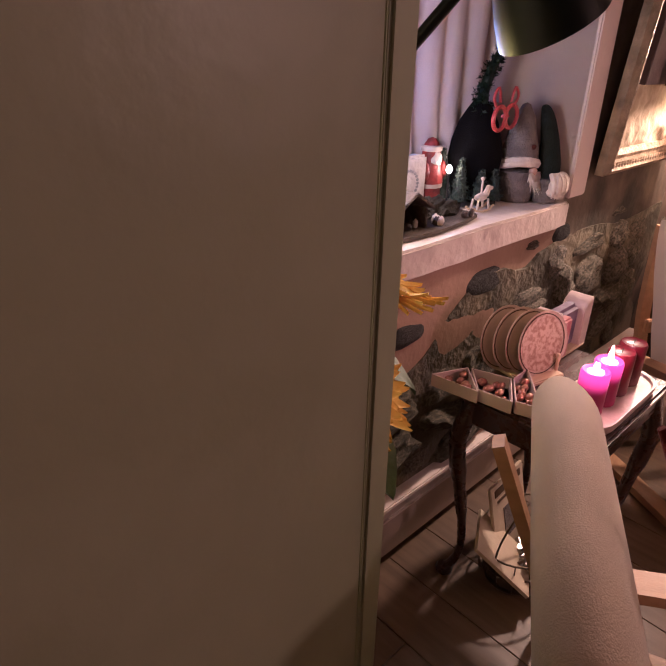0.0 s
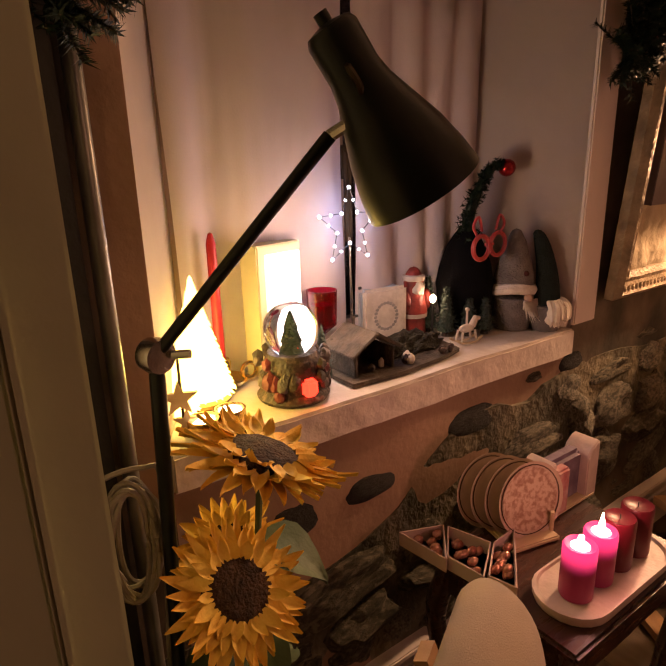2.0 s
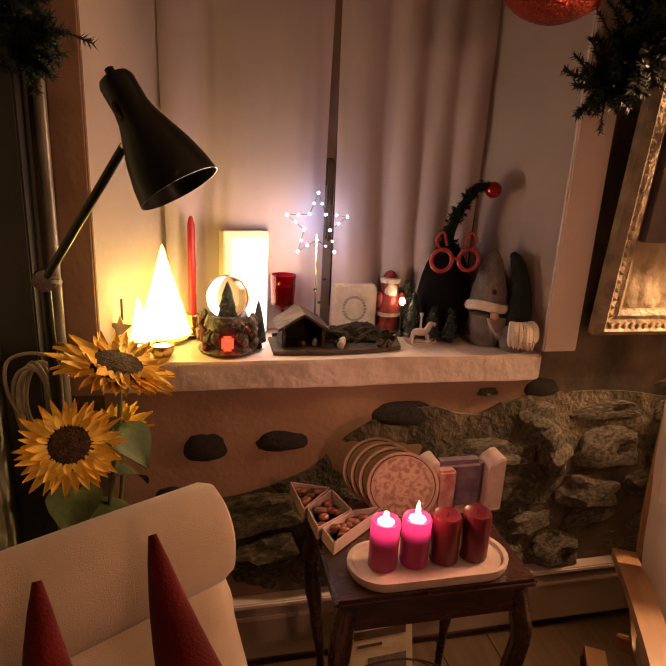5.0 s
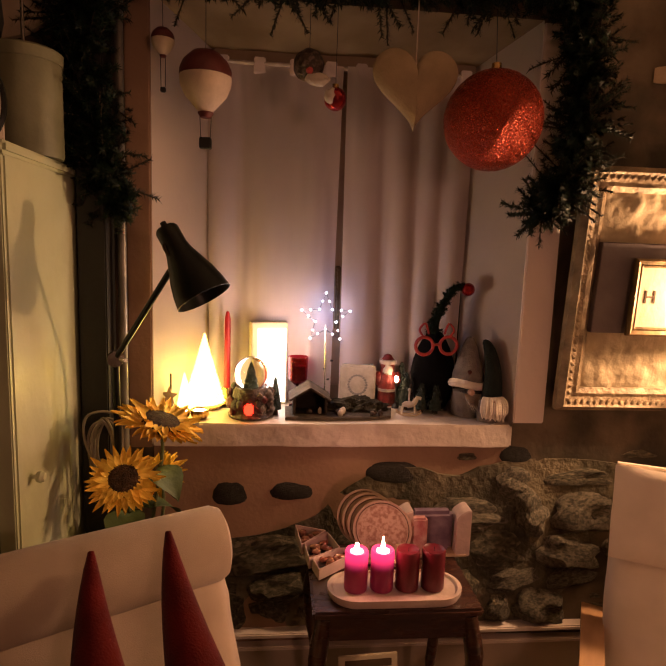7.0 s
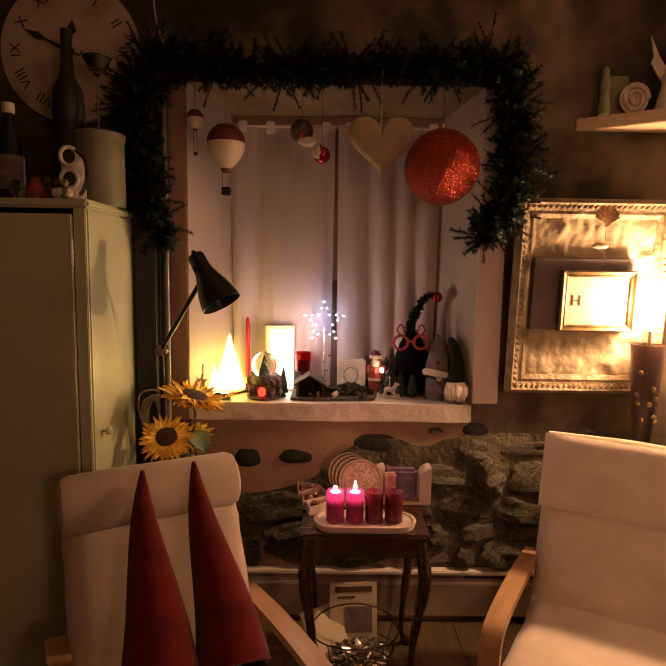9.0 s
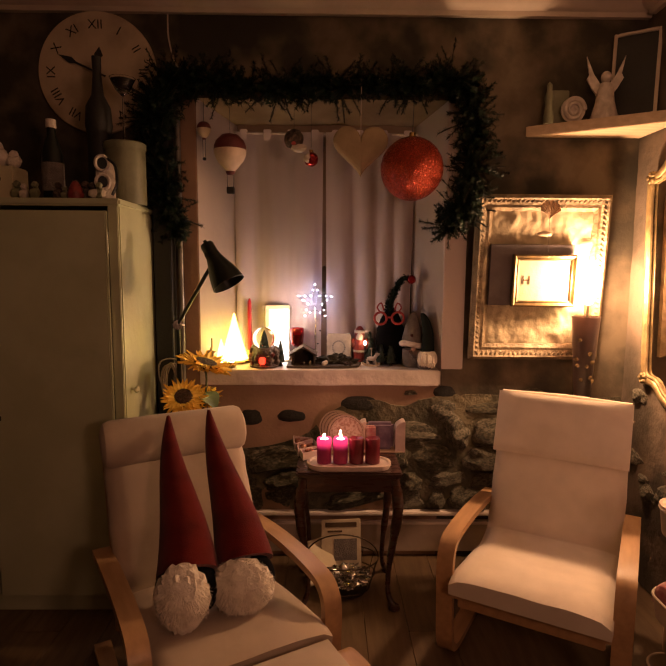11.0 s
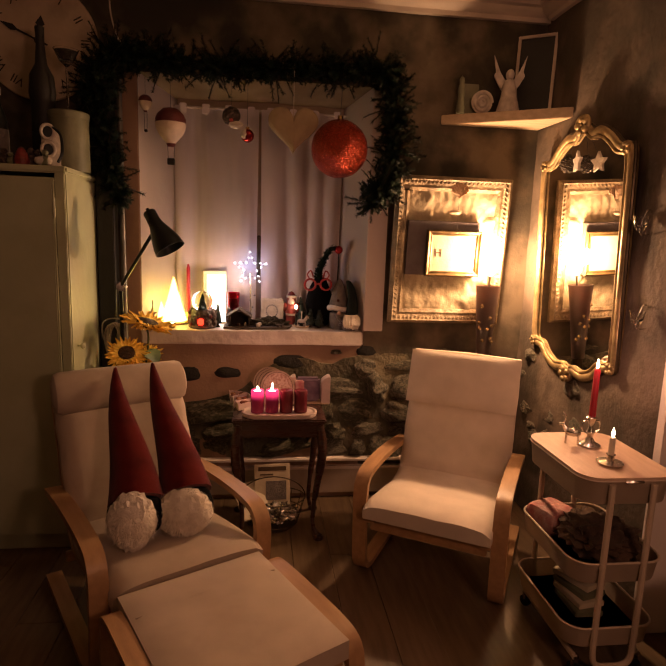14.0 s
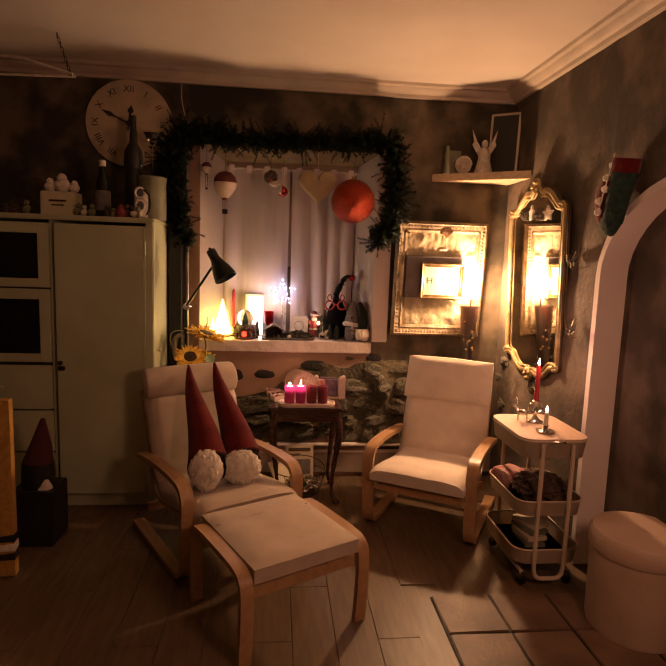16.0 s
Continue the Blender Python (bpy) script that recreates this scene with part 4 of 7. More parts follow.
def floor_lamp():
    L = thing("reading_floor_lamp", "black jointed reading floor lamp, switched off", "floor lamp", (0.49, 0.645, 0))
    o = Vector((0.49, 0.645, 0))
    J, E = Vector((0.503, 0.567, 1.228)) - o, Vector((0.683, 0.424, 1.487)) - o
    T, R = Vector((0.673, 0.412, 1.597)) - o, Vector((0.776, 0.370, 1.424)) - o
    part("base", lathe([(0, 0), (0.10, 0), (0.105, 0.008), (0.10, 0.018), (0.02, 0.026), (0.014, 0.05), (0, 0.05)], 28), BLACK, L)
    part("stem", tube([(0, 0, 0.04), (0.004, -0.02, 0.6), J], 0.0105, 10), BLACK, L)
    part("arm", tube([J, E], 0.0085, 10), BLACK, L)
    part("joint", lathe([(0, -0.014), (0.022, -0.013), (0.024, 0), (0.022, 0.013), (0, 0.014)], 20, m=aim(J, J + Vector((0.3, -1, 0)))), CHROME, L, "steel swivel joint with thumb screw")
    part("thumb_screw", tube([J + Vector((0.018, -0.012, 0.0)), J + Vector((0.035, -0.028, 0.002))], 0.006, 8), CHROME, L)
    H = T.lerp(R, 0.42)
    part("swivel", tube([E, E.lerp(H, 0.5) + Vector((0.0, -0.02, 0)), H + Vector((0, -0.035, 0))], 0.0075, 8), CHROME, L)
    ln = (R - T).length
    prof = [(0.010, 0.0), (0.026, 0.004), (0.030, 0.012), (0.030, 0.055), (0.034, 0.075), (0.045, 0.105), (0.058, 0.14), (0.067, 0.175), (0.072, ln), (0.0705, ln), (0.064, 0.17), (0.054, 0.14), (0.040, 0.105), (0.026, 0.07), (0.0, 0.065)]
    shade = part("shade", lathe(prof, 36, m=aim(T, R)), BLACK, L, "black bell-shaped metal shade")
    part("switch", tube([T - (R - T).normalized() * 0.012, T + (R - T).normalized() * 0.002], 0.008, 10), BLACK, shade)
    hk = curve([T + Vector((0.006, -0.024, -0.040)), T + Vector((0.004, -0.036, -0.050)), T + Vector((0.012, -0.040, -0.064)), T + Vector((0.022, -0.032, -0.078))], 5)
    part("cord_loop", tube(hk, 0.004, 6), DARKBRASS, shade)
    c = thing("cable_coil", "coil of grey plaited cable hung on the lamp stem", "cable", (0.455, 0.615, 0.955))
    rng = random.Random(3)
    for k in range(7):
        rx, rz, ox = rng.uniform(0.028, 0.045), rng.uniform(0.075, 0.095), rng.uniform(-0.012, 0.012)
        pts = [(ox + rx * math.cos(a), 0.012 * math.sin(a * 2 + k) + 0.004 * k - 0.012, -0.01 + rz * math.sin(a)) for a in [2 * math.pi * j / 26 for j in range(26)]]
        part("loop", tube(pts, 0.0042, 6, closed=True), CABLE, c)
    part("tail", tube(curve([(-0.02, 0, -0.08), (-0.055, -0.01, 0.02), (-0.05, 0, 0.09), (0.02, -0.01, 0.105), (0.05, 0, 0.05), (0.03, 0.02, -0.3), (0.02, 0.05, -0.92)], 6), 0.004, 6), CABLE, c)


# ---- sunflowers ----
def sunflowers():
    v = thing("sunflower_vase", "tall clear glass vase of artificial sunflowers on the floor", "vase of flowers", (0.575, 0.555, 0))
    o = Vector((0.575, 0.555, 0))
    part("vase", lathe([(0, 0), (0.05, 0), (0.052, 0.02), (0.045, 0.2), (0.055, 0.42), (0.052, 0.42), (0.042, 0.2), (0.047, 0.03), (0, 0.025)], 24), CLEAR_GLASS, v)
    rng = random.Random(8)
    for at, face, r, seed in (((0.632, 0.545, 1.045), (0.34, -0.10, 0.93), 0.124, 1), ((0.545, 0.476, 0.905), (0.10, -0.66, 0.68), 0.098, 2), ((0.60, 0.62, 0.86), (-0.2, -0.4, 0.8), 0.09, 3)):
        m = aim(Vector(at) - o, Vector(at) - o + Vector(face))
        fl = part("flower_disc", turned(ball(0.52 * r, (0, 0, 0.004), (1, 1, 0.30), 3, 0.15, 14), m), BROWN_SEED, v)
        for ring_, n, ln, lift in ((0, 30, 1.05, 0.10), (1, 28, 0.95, 0.30), (2, 20, 0.72, 0.55)):
            for k in range(n):
                a = 2 * math.pi * (k + 0.5 * ring_ + rng.uniform(-0.2, 0.2)) / n
                b = bmesh.new()
                L = r * ln * rng.uniform(0.85, 1.1)
                r0, w = r * 0.40, r * rng.uniform(0.15, 0.21)
                curl, twist = rng.uniform(-0.25, 0.35), rng.uniform(-0.35, 0.35)
                rows = []
                for s in range(6):
                    t = s / 5
                    ww = w * math.sin(math.pi * min(0.98, 0.18 + 0.82 * t)) ** 0.8
                    rad = r0 + (L - r0) * t
                    z = lift * r * 0.3 + r * curl * t * t * 0.6
                    rows.append([b.verts.new((rad, sgn * ww * 0.5, z + (0.012 * r / 0.1 if sgn == 0 else 0) * (-0.4) + twist * sgn * ww * 0.5)) for sgn in (-1, 0, 1)])
                for p, q in zip(rows, rows[1:]):
                    for j in range(2):
                        b.faces.new((p[j], p[j + 1], q[j + 1], q[j]))
                bmesh.ops.transform(b, matrix=m @ Matrix.Rotation(a, 4, "Z"), verts=b.verts)
                part("petal", b, YELLOW_PETAL, fl, smooth=80)
        back = m.translation - (m.to_3x3() @ Vector((0, 0, 1))) * 0.02
        part("stem", tube(curve([m.translation, back, back + Vector((0.004 * seed, 0.02, -0.10)), (0.01 * seed - 0.02, 0, 0.45), (0.01, 0, 0.04)], 5), 0.0055, 8), STEM, v)
        for k in range(3):
            b = bmesh.new()
            a = rng.uniform(0, 6.28)
            base = back.lerp(Vector((0.01 * seed - 0.02, 0, 0.45)), 0.22 + 0.2 * k)
            L = rng.uniform(0.10, 0.15)
            rows = []
            for s in range(7):
                t = s / 6
                ww = 0.055 * math.sin(math.pi * min(0.97, 0.08 + 0.9 * t))
                rows.append([b.verts.new((L * t, sg * ww, 0.05 * t - 0.11 * t * t + 0.012 * abs(sg))) for sg in (-1, -0.5, 0, 0.5, 1)])
            for p, q in zip(rows, rows[1:]):
                for j in range(4):
                    b.faces.new((p[j], p[j + 1], q[j + 1], q[j]))
            bmesh.ops.transform(b, matrix=Matrix.Translation(base) @ Matrix.Rotation(a, 4, "Z"), verts=b.verts)
            part("leaf", b, LEAF, v, smooth=80)


SZ = 0.986  # top of the sill


def flame(at, parent=None, h=0.028):
    b = lathe([(0, 0), (0.004, 0.003), (0.0065, 0.010), (0.005, 0.018), (0.002, h * 0.9), (0, h)], 12, at)
    return part("flame", b, FLAME, parent, "burning candle flame")


# ---- things on the sill ----
def glowing_tree(t, size):
    """A wax fir: a core with tiers of small pointed tips."""
    rng = random.Random(int(90 * size))
    b = lathe([(0, 0.014), (0.060, 0.018), (0.048, 0.08), (0.032, 0.15), (0.014, 0.22), (0.004, 0.262), (0, 0.268)], 20)
    for k in range(15):
        f = k / 15
        rad = 0.066 * (1 - f) + 0.004
        n = max(6, int(24 * (1 - f)))
        for j in range(n):
            a = 2 * math.pi * (j + rng.uniform(-0.2, 0.2) + 0.5 * (k % 2)) / n
            z = 0.024 + 0.232 * f
            tube([(0.8 * rad * math.cos(a), 0.8 * rad * math.sin(a), z + 0.010), (rad * 1.06 * math.cos(a), rad * 1.06 * math.sin(a), z - 0.002)], [0.007 * (1.1 - f), 0.0015], 5, bm=b)
    bmesh.ops.scale(b, vec=(size ** 0.8, size ** 0.8, size), verts=b.verts)
    part("tree", b, TREE_WAX, t)
    part("dish", lathe([(0, 0), (0.060 * size, 0), (0.066 * size, 0.012), (0.058 * size, 0.014), (0, 0.010)], 24), BRASS, t)


def sill_things():
    for at, size in (((0.703, 0.94), 1.0), ((0.640, 0.90), 0.50)):
        t = thing("glowing_tree", "lit yellow wax Christmas tree ornament", "ornament", (*at, SZ), group="lit wax trees on the sill")
        glowing_tree(t, size)
    for x, y in ((0.705, 0.805), (0.645, 0.795)):
        c = thing("tealight_holder", "small glass holder with a burning tealight", "tealight", (x, y, SZ), group="tealights on the sill")
        part("cup", lathe([(0, 0), (0.022, 0), (0.030, 0.012), (0.030, 0.030), (0.027, 0.030), (0.020, 0.008), (0, 0.008)], 20), BRASS, c)
        part("candle", lathe([(0, 0.008), (0.021, 0.008), (0.021, 0.027), (0, 0.027)], 18), TEALIGHT, c)
    s = thing("wooden_star", "small wooden star ornament leaning in the niche", "ornament", (0.607, 0.80, SZ), -20)
    for k, (x, z, r) in enumerate(((0, 0.075, 0.035), (0.01, 0.03, 0.026))):
        poly = [((r if j % 2 == 0 else r * 0.42) * math.sin(math.pi * j / 5), z + (r if j % 2 == 0 else r * 0.42) * math.cos(math.pi * j / 5)) for j in range(10)]
        part("star", prism([(x + a, c) for a, c in poly], 0.008), SHELF_WOOD, s)
    part("post", tube([(0.004, 0.004, 0), (0.004, 0.004, 0.15)], 0.003, 6), WOOD_TWIG, s)
    c = thing("chamberstick", "brass chamberstick holding a tall red taper candle", "candle", (0.778, 0.995, SZ))
    part("saucer", lathe([(0, 0), (0.045, 0), (0.058, 0.012), (0.054, 0.015), (0.03, 0.006), (0.018, 0.012), (0.022, 0.055), (0.018, 0.062), (0, 0.06)], 26), BRASS, c)
    part("ring_handle", tube([(0.058 + 0.018 * math.cos(a), -0.02, 0.028 + 0.018 * math.sin(a)) for a in [2 * math.pi * k / 16 for k in range(16)]], 0.005, 8, closed=True), BRASS, c)
    part("candle", lathe([(0, 0.05), (0.0115, 0.05), (0.0105, 0.316), (0.005, 0.338), (0, 0.341)], 16), WAX_BRIGHT, c, "tall red taper")
    # light box
    c = thing("light_box", "cream paper lantern box with a bright white front", "lantern", (0.925, 1.0, SZ), 12)
    part("body", span(-0.066, 0.066, -0.026, 0.035, 0, 0.305, 0.003), BOX_CREAM, c)
    part("front", span(-0.044, 0.060, -0.030, -0.024, 0.010, 0.283, 0.002), BOX_WHITE, c, "glowing white front panel")
    # snow globe
    c = thing("snow_globe", "snow globe on a carved dark base with a red lit window", "snow globe", (0.872, 0.845, SZ))
    b = lathe([(0, 0), (0.074, 0), (0.078, 0.008), (0.066, 0.02), (0.060, 0.08), (0.052, 0.10), (0, 0.10)], 26)
    part("base", b, RESIN, c)
    rng = random.Random(21)
    for k in range(34):
        a = rng.uniform(5.05, 5.05 + 2 * math.pi - 0.75)
        part("figure", ball(rng.uniform(0.008, 0.015), (0.070 * math.cos(a), 0.070 * math.sin(a), rng.uniform(0.014, 0.092)), (1, 1, 1.4), 2, 0.4), rng.choice([RESIN, RESIN, RESIN, GREY_PLUSH, RESIN_DULL]), c)
    part("window", span(-0.018, 0.012, -0.082, -0.058, 0.020, 0.056, 0.006), EMBER, c, "small red glowing window")
    part("globe", ball(0.058, (0, 0, 0.146), sub=4), CLEAR_GLASS, c)
    part("inner_tree", lathe([(0, 0.103), (0.020, 0.106), (0.013, 0.126), (0.016, 0.127), (0.009, 0.146), (0.011, 0.147), (0.003, 0.172), (0, 0.178)], 12), BRISTLE, c)
    c = thing("small_tree", "small dark bottle-brush tree beside the snow globe", "ornament", (0.955, 0.855, SZ))
    b = bmesh.new()
    for k in range(6):
        f = k / 6
        cone_blades(b, (0, 0, 0.02 + 0.10 * f), (0, 0, 0.04 + 0.10 * f), 60, 0.040 * (1.05 - f), 0.0022, rng)
    part("bristles", b, BRISTLE, c, smooth=0)["kind"] = "stuff"
    part("bristle_core", lathe([(0, 0.018), (0.022, 0.02), (0.015, 0.07), (0.006, 0.12), (0, 0.14)], 12), BRISTLE, c)
    part("trunk", lathe([(0, 0), (0.012, 0), (0.010, 0.01), (0.003, 0.02), (0.002, 0.125), (0, 0.125)], 8), WOOD_TWIG, c)
    c = thing("red_goblet", "ruby red glass goblet candle holder", "goblet", (1.035, 0.965, SZ))
    part("glass", lathe([(0, 0), (0.030, 0), (0.031, 0.004), (0.006, 0.012), (0.005, 0.075), (0.018, 0.085), (0.034, 0.10), (0.037, 0.185), (0.034, 0.185), (0.031, 0.104), (0, 0.092)], 26), RED_GLASS, c)
    part("candle", lathe([(0, 0.094), (0.026, 0.094), (0.026, 0.15), (0, 0.15)], 18), WAX_RED, c)
    # star of lights
    c = thing("led_star", "wire star with cold white lights on a thin stem", "star light", (1.135, 0.975, SZ))
    ctr, R1, R2 = Vector((-0.005, 0, 0.325)), 0.092, 0.040
    cor = [ctr + Vector(((R1 if j % 2 == 0 else R2) * math.sin(math.pi * j / 5), 0, (R1 if j % 2 == 0 else R2) * math.cos(math.pi * j / 5))) for j in range(10)]
    part("wire_star", tube(cor, 0.0014, 5, closed=True), WIRE, c)
    part("stem", tube([(0, 0.003, 0), (-0.004, 0.003, 0.30)], 0.0028, 6), CHROME, c)
    part("foot", lathe([(0, 0), (0.035, 0), (0.035, 0.004), (0.004, 0.010), (0, 0.010)], 20), CHROME, c)
    for j in range(10):
        for f in (0.0, 0.5):
            p = cor[j].lerp(cor[(j + 1) % 10], f)
            part("led", ball(0.0042 if f == 0 else 0.0034, p, sub=2), LED, c)
    for k, (z, x) in enumerate(((0.10, 0.010), (0.14, 0.016), (0.17, 0.022))):
        part("clip", box(0.010, 0.004, 0.007, (x - 0.02 * (k % 2), -0.002, z), 0.001), WIRE, c)
    # tin
    c = thing("biscuit_tin", "pale blue tin with a printed wreath standing upright", "tin", (1.262, 1.01, SZ), -10)
    part("body", span(-0.064, 0.064, -0.005, 0.045, 0, 0.150, 0.010), TIN, c)
    part("lid", span(-0.067, 0.067, -0.022, -0.005, -0.0, 0.153, 0.008), WHITE_RESIN, c, "white lid with a grey wreath")
    for k in range(22):
        a = 2 * math.pi * k / 22
        part("wreath_leaf", ball(0.006, (0.033 * math.cos(a), -0.0222, 0.077 + 0.036 * math.sin(a)), (1, 0.12, 0.8), 1), TIN_PRINT, c)
    # santa figure: one plain shape
    b = lathe([(0, 0), (0.034, 0), (0.036, 0.01), (0.034, 0.05), (0.040, 0.07), (0.032, 0.11), (0.026, 0.135), (0.028, 0.15), (0.024, 0.172), (0.012, 0.19), (0, 0.195)], 20)
    ball(0.016, (-0.036, -0.01, 0.10), (0.9, 0.9, 1.9), 2, bm=b)
    ball(0.016, (0.036, -0.016, 0.10), (0.9, 0.9, 1.9), 2, bm=b)
    single("santa_figurine", b, RESIN_RED, "painted red and white Santa figurine with a lantern", "figurine", (1.372, 1.005, SZ))
    c = thing("beard_trim", "white beard and cap trim of the Santa figurine", "figurine trim", (1.372, 1.005, SZ))
    part("beard", ball(0.022, (0, -0.020, 0.135), (0.9, 0.55, 1.1), 3, 0.25), WHITE_RESIN, c)
    part("cap_trim", lathe([(0.024, 0.155), (0.031, 0.158), (0.031, 0.170), (0.024, 0.173)], 18), WHITE_RESIN, c)
    part("belt", lathe([(0.030, 0.052), (0.039, 0.055), (0.040, 0.066), (0.030, 0.068)], 18), WHITE_RESIN, c)
    c = thing("tiny_lantern", "tiny lit street lantern on a post", "lantern", (1.398, 0.955, SZ))
    part("post", lathe([(0, 0), (0.014, 0), (0.012, 0.008), (0.0035, 0.016), (0.003, 0.095), (0, 0.096)], 10), BLACKWOOD, c)
    part("lamp", ball(0.010, (0, 0, 0.108), (0.9, 0.9, 1.3), 2), FLAME, c)
    # nativity scene
    c = thing("nativity_scene", "brown nativity stable on a mossy base with tiny figures", "nativity scene", (1.18, 0.865, SZ))
    pl = [(-0.19, -0.075), (-0.05, -0.085), (0.10, -0.07), (0.175, -0.05), (0.195, 0.05), (0.15, 0.085), (-0.10, 0.08), (-0.19, 0.06)]
    b = bmesh.new()
    f = b.faces.new([b.verts.new((x, y, 0)) for x, y in pl])
    e = bmesh.ops.extrude_face_region(b, geom=[f])
    bmesh.ops.translate(b, vec=(0, 0, 0.010), verts=[q for q in e["geom"] if isinstance(q, bmesh.types.BMVert)])
    part("base", b, STRAW, c)
    part("wall", span(-0.165, -0.155, -0.05, 0.05, 0.01, 0.065, 0.002), STRAW, c)
    part("wall", span(-0.055, -0.047, -0.05, 0.05, 0.01, 0.062, 0.002), STRAW, c)
    part("back_wall", span(-0.16, -0.05, 0.042, 0.05, 0.01, 0.08, 0.002), WOOD_TWIG, c)
    part("roof", box(0.085, 0.125, 0.007, (-0.142, 0, 0.083), 0.002, (0, -32, 0)), STRAW, c)
    part("roof", box(0.085, 0.125, 0.007, (-0.072, 0, 0.083), 0.002, (0, 32, 0)), STRAW, c)
    part("mound", ball(0.06, (0.06, 0.03, 0.008), (1.9, 0.8, 0.75), 4, 0.5, 14), MOSS, c)
    for k in range(11):
        x, y = rng.uniform(-0.13, 0.16), rng.uniform(-0.065, -0.02)
        part("figure", ball(0.008, (x, y, 0.020), (rng.uniform(0.8, 1.6), 0.9, rng.uniform(1.0, 1.9)), 2, 0.35), WHITE_RESIN if k % 3 == 0 else RESIN, c)
    # rocking horse
    c = thing("rocking_horse", "tiny white wooden rocking horse ornament", "ornament", (1.425, 0.855, SZ), -8)
    part("rocker", tube(curve([(-0.045, -0.012, 0.016), (-0.02, -0.014, 0.004), (0.02, -0.014, 0.004), (0.045, -0.012, 0.016)], 5), 0.003, 6), SHELF_WOOD, c)
    part("rocker", tube(curve([(-0.045, 0.012, 0.016), (-0.02, 0.014, 0.004), (0.02, 0.014, 0.004), (0.045, 0.012, 0.016)], 5), 0.003, 6), SHELF_WOOD, c)
    b = ball(0.015, (0, 0, 0.040), (1.7, 0.8, 0.8), 2)
    tube([(0.018, 0, 0.044), (0.030, 0, 0.066), (0.042, 0, 0.062)], [0.010, 0.008, 0.006], 8, bm=b)
    for x in (-0.02, 0.02):
        for y in (-0.010, 0.010):
            tube([(x, y, 0.036), (x * 1.25, y * 1.2, 0.008)], 0.0035, 6, bm=b)
    part("horse", b, WHITE_RESIN, c)
    part("post", tube([(0, 0, 0.045), (0, 0, 0.09)], 0.003, 6, bm=ball(0.006, (0, 0, 0.092), sub=2)), WHITE_RESIN, c)
    for x, y, h in ((1.430, 0.935, 0.135), (1.478, 0.895, 0.105), (1.528, 0.880, 0.10), (1.425, 1.00, 0.16)):
        c = thing("bottle_brush_tree", "small frosted green bottle-brush tree", "ornament", (x, y, SZ), group="bottle-brush trees")
        b = bmesh.new()
        for k in range(9):
            f = k / 9
            for _ in range(9):
                w_ = rng.uniform(0, 6.28)
                z_ = 0.012 + (h - 0.012) * (f + 0.1 * rng.random())
                rad = 0.034 * (1.02 - f)
                cone_blades(b, (0, 0, z_), (rad * math.cos(w_), rad * math.sin(w_), z_ + 0.25 * rad), 16, 0.011, 0.0018, rng)
        part("bristles", b, BRISTLE, c, smooth=0)["kind"] = "stuff"
        part("bristle_core", lathe([(0, 0.014), (0.024, 0.016), (0.020, 0.3 * h), (0.012, 0.65 * h), (0.004, 0.95 * h), (0, h)], 14), BRISTLE, c)
        part("trunk", lathe([(0, 0), (0.011, 0), (0.010, 0.008), (0.003, 0.014), (0, 0.016)], 8), WOOD_TWIG, c)


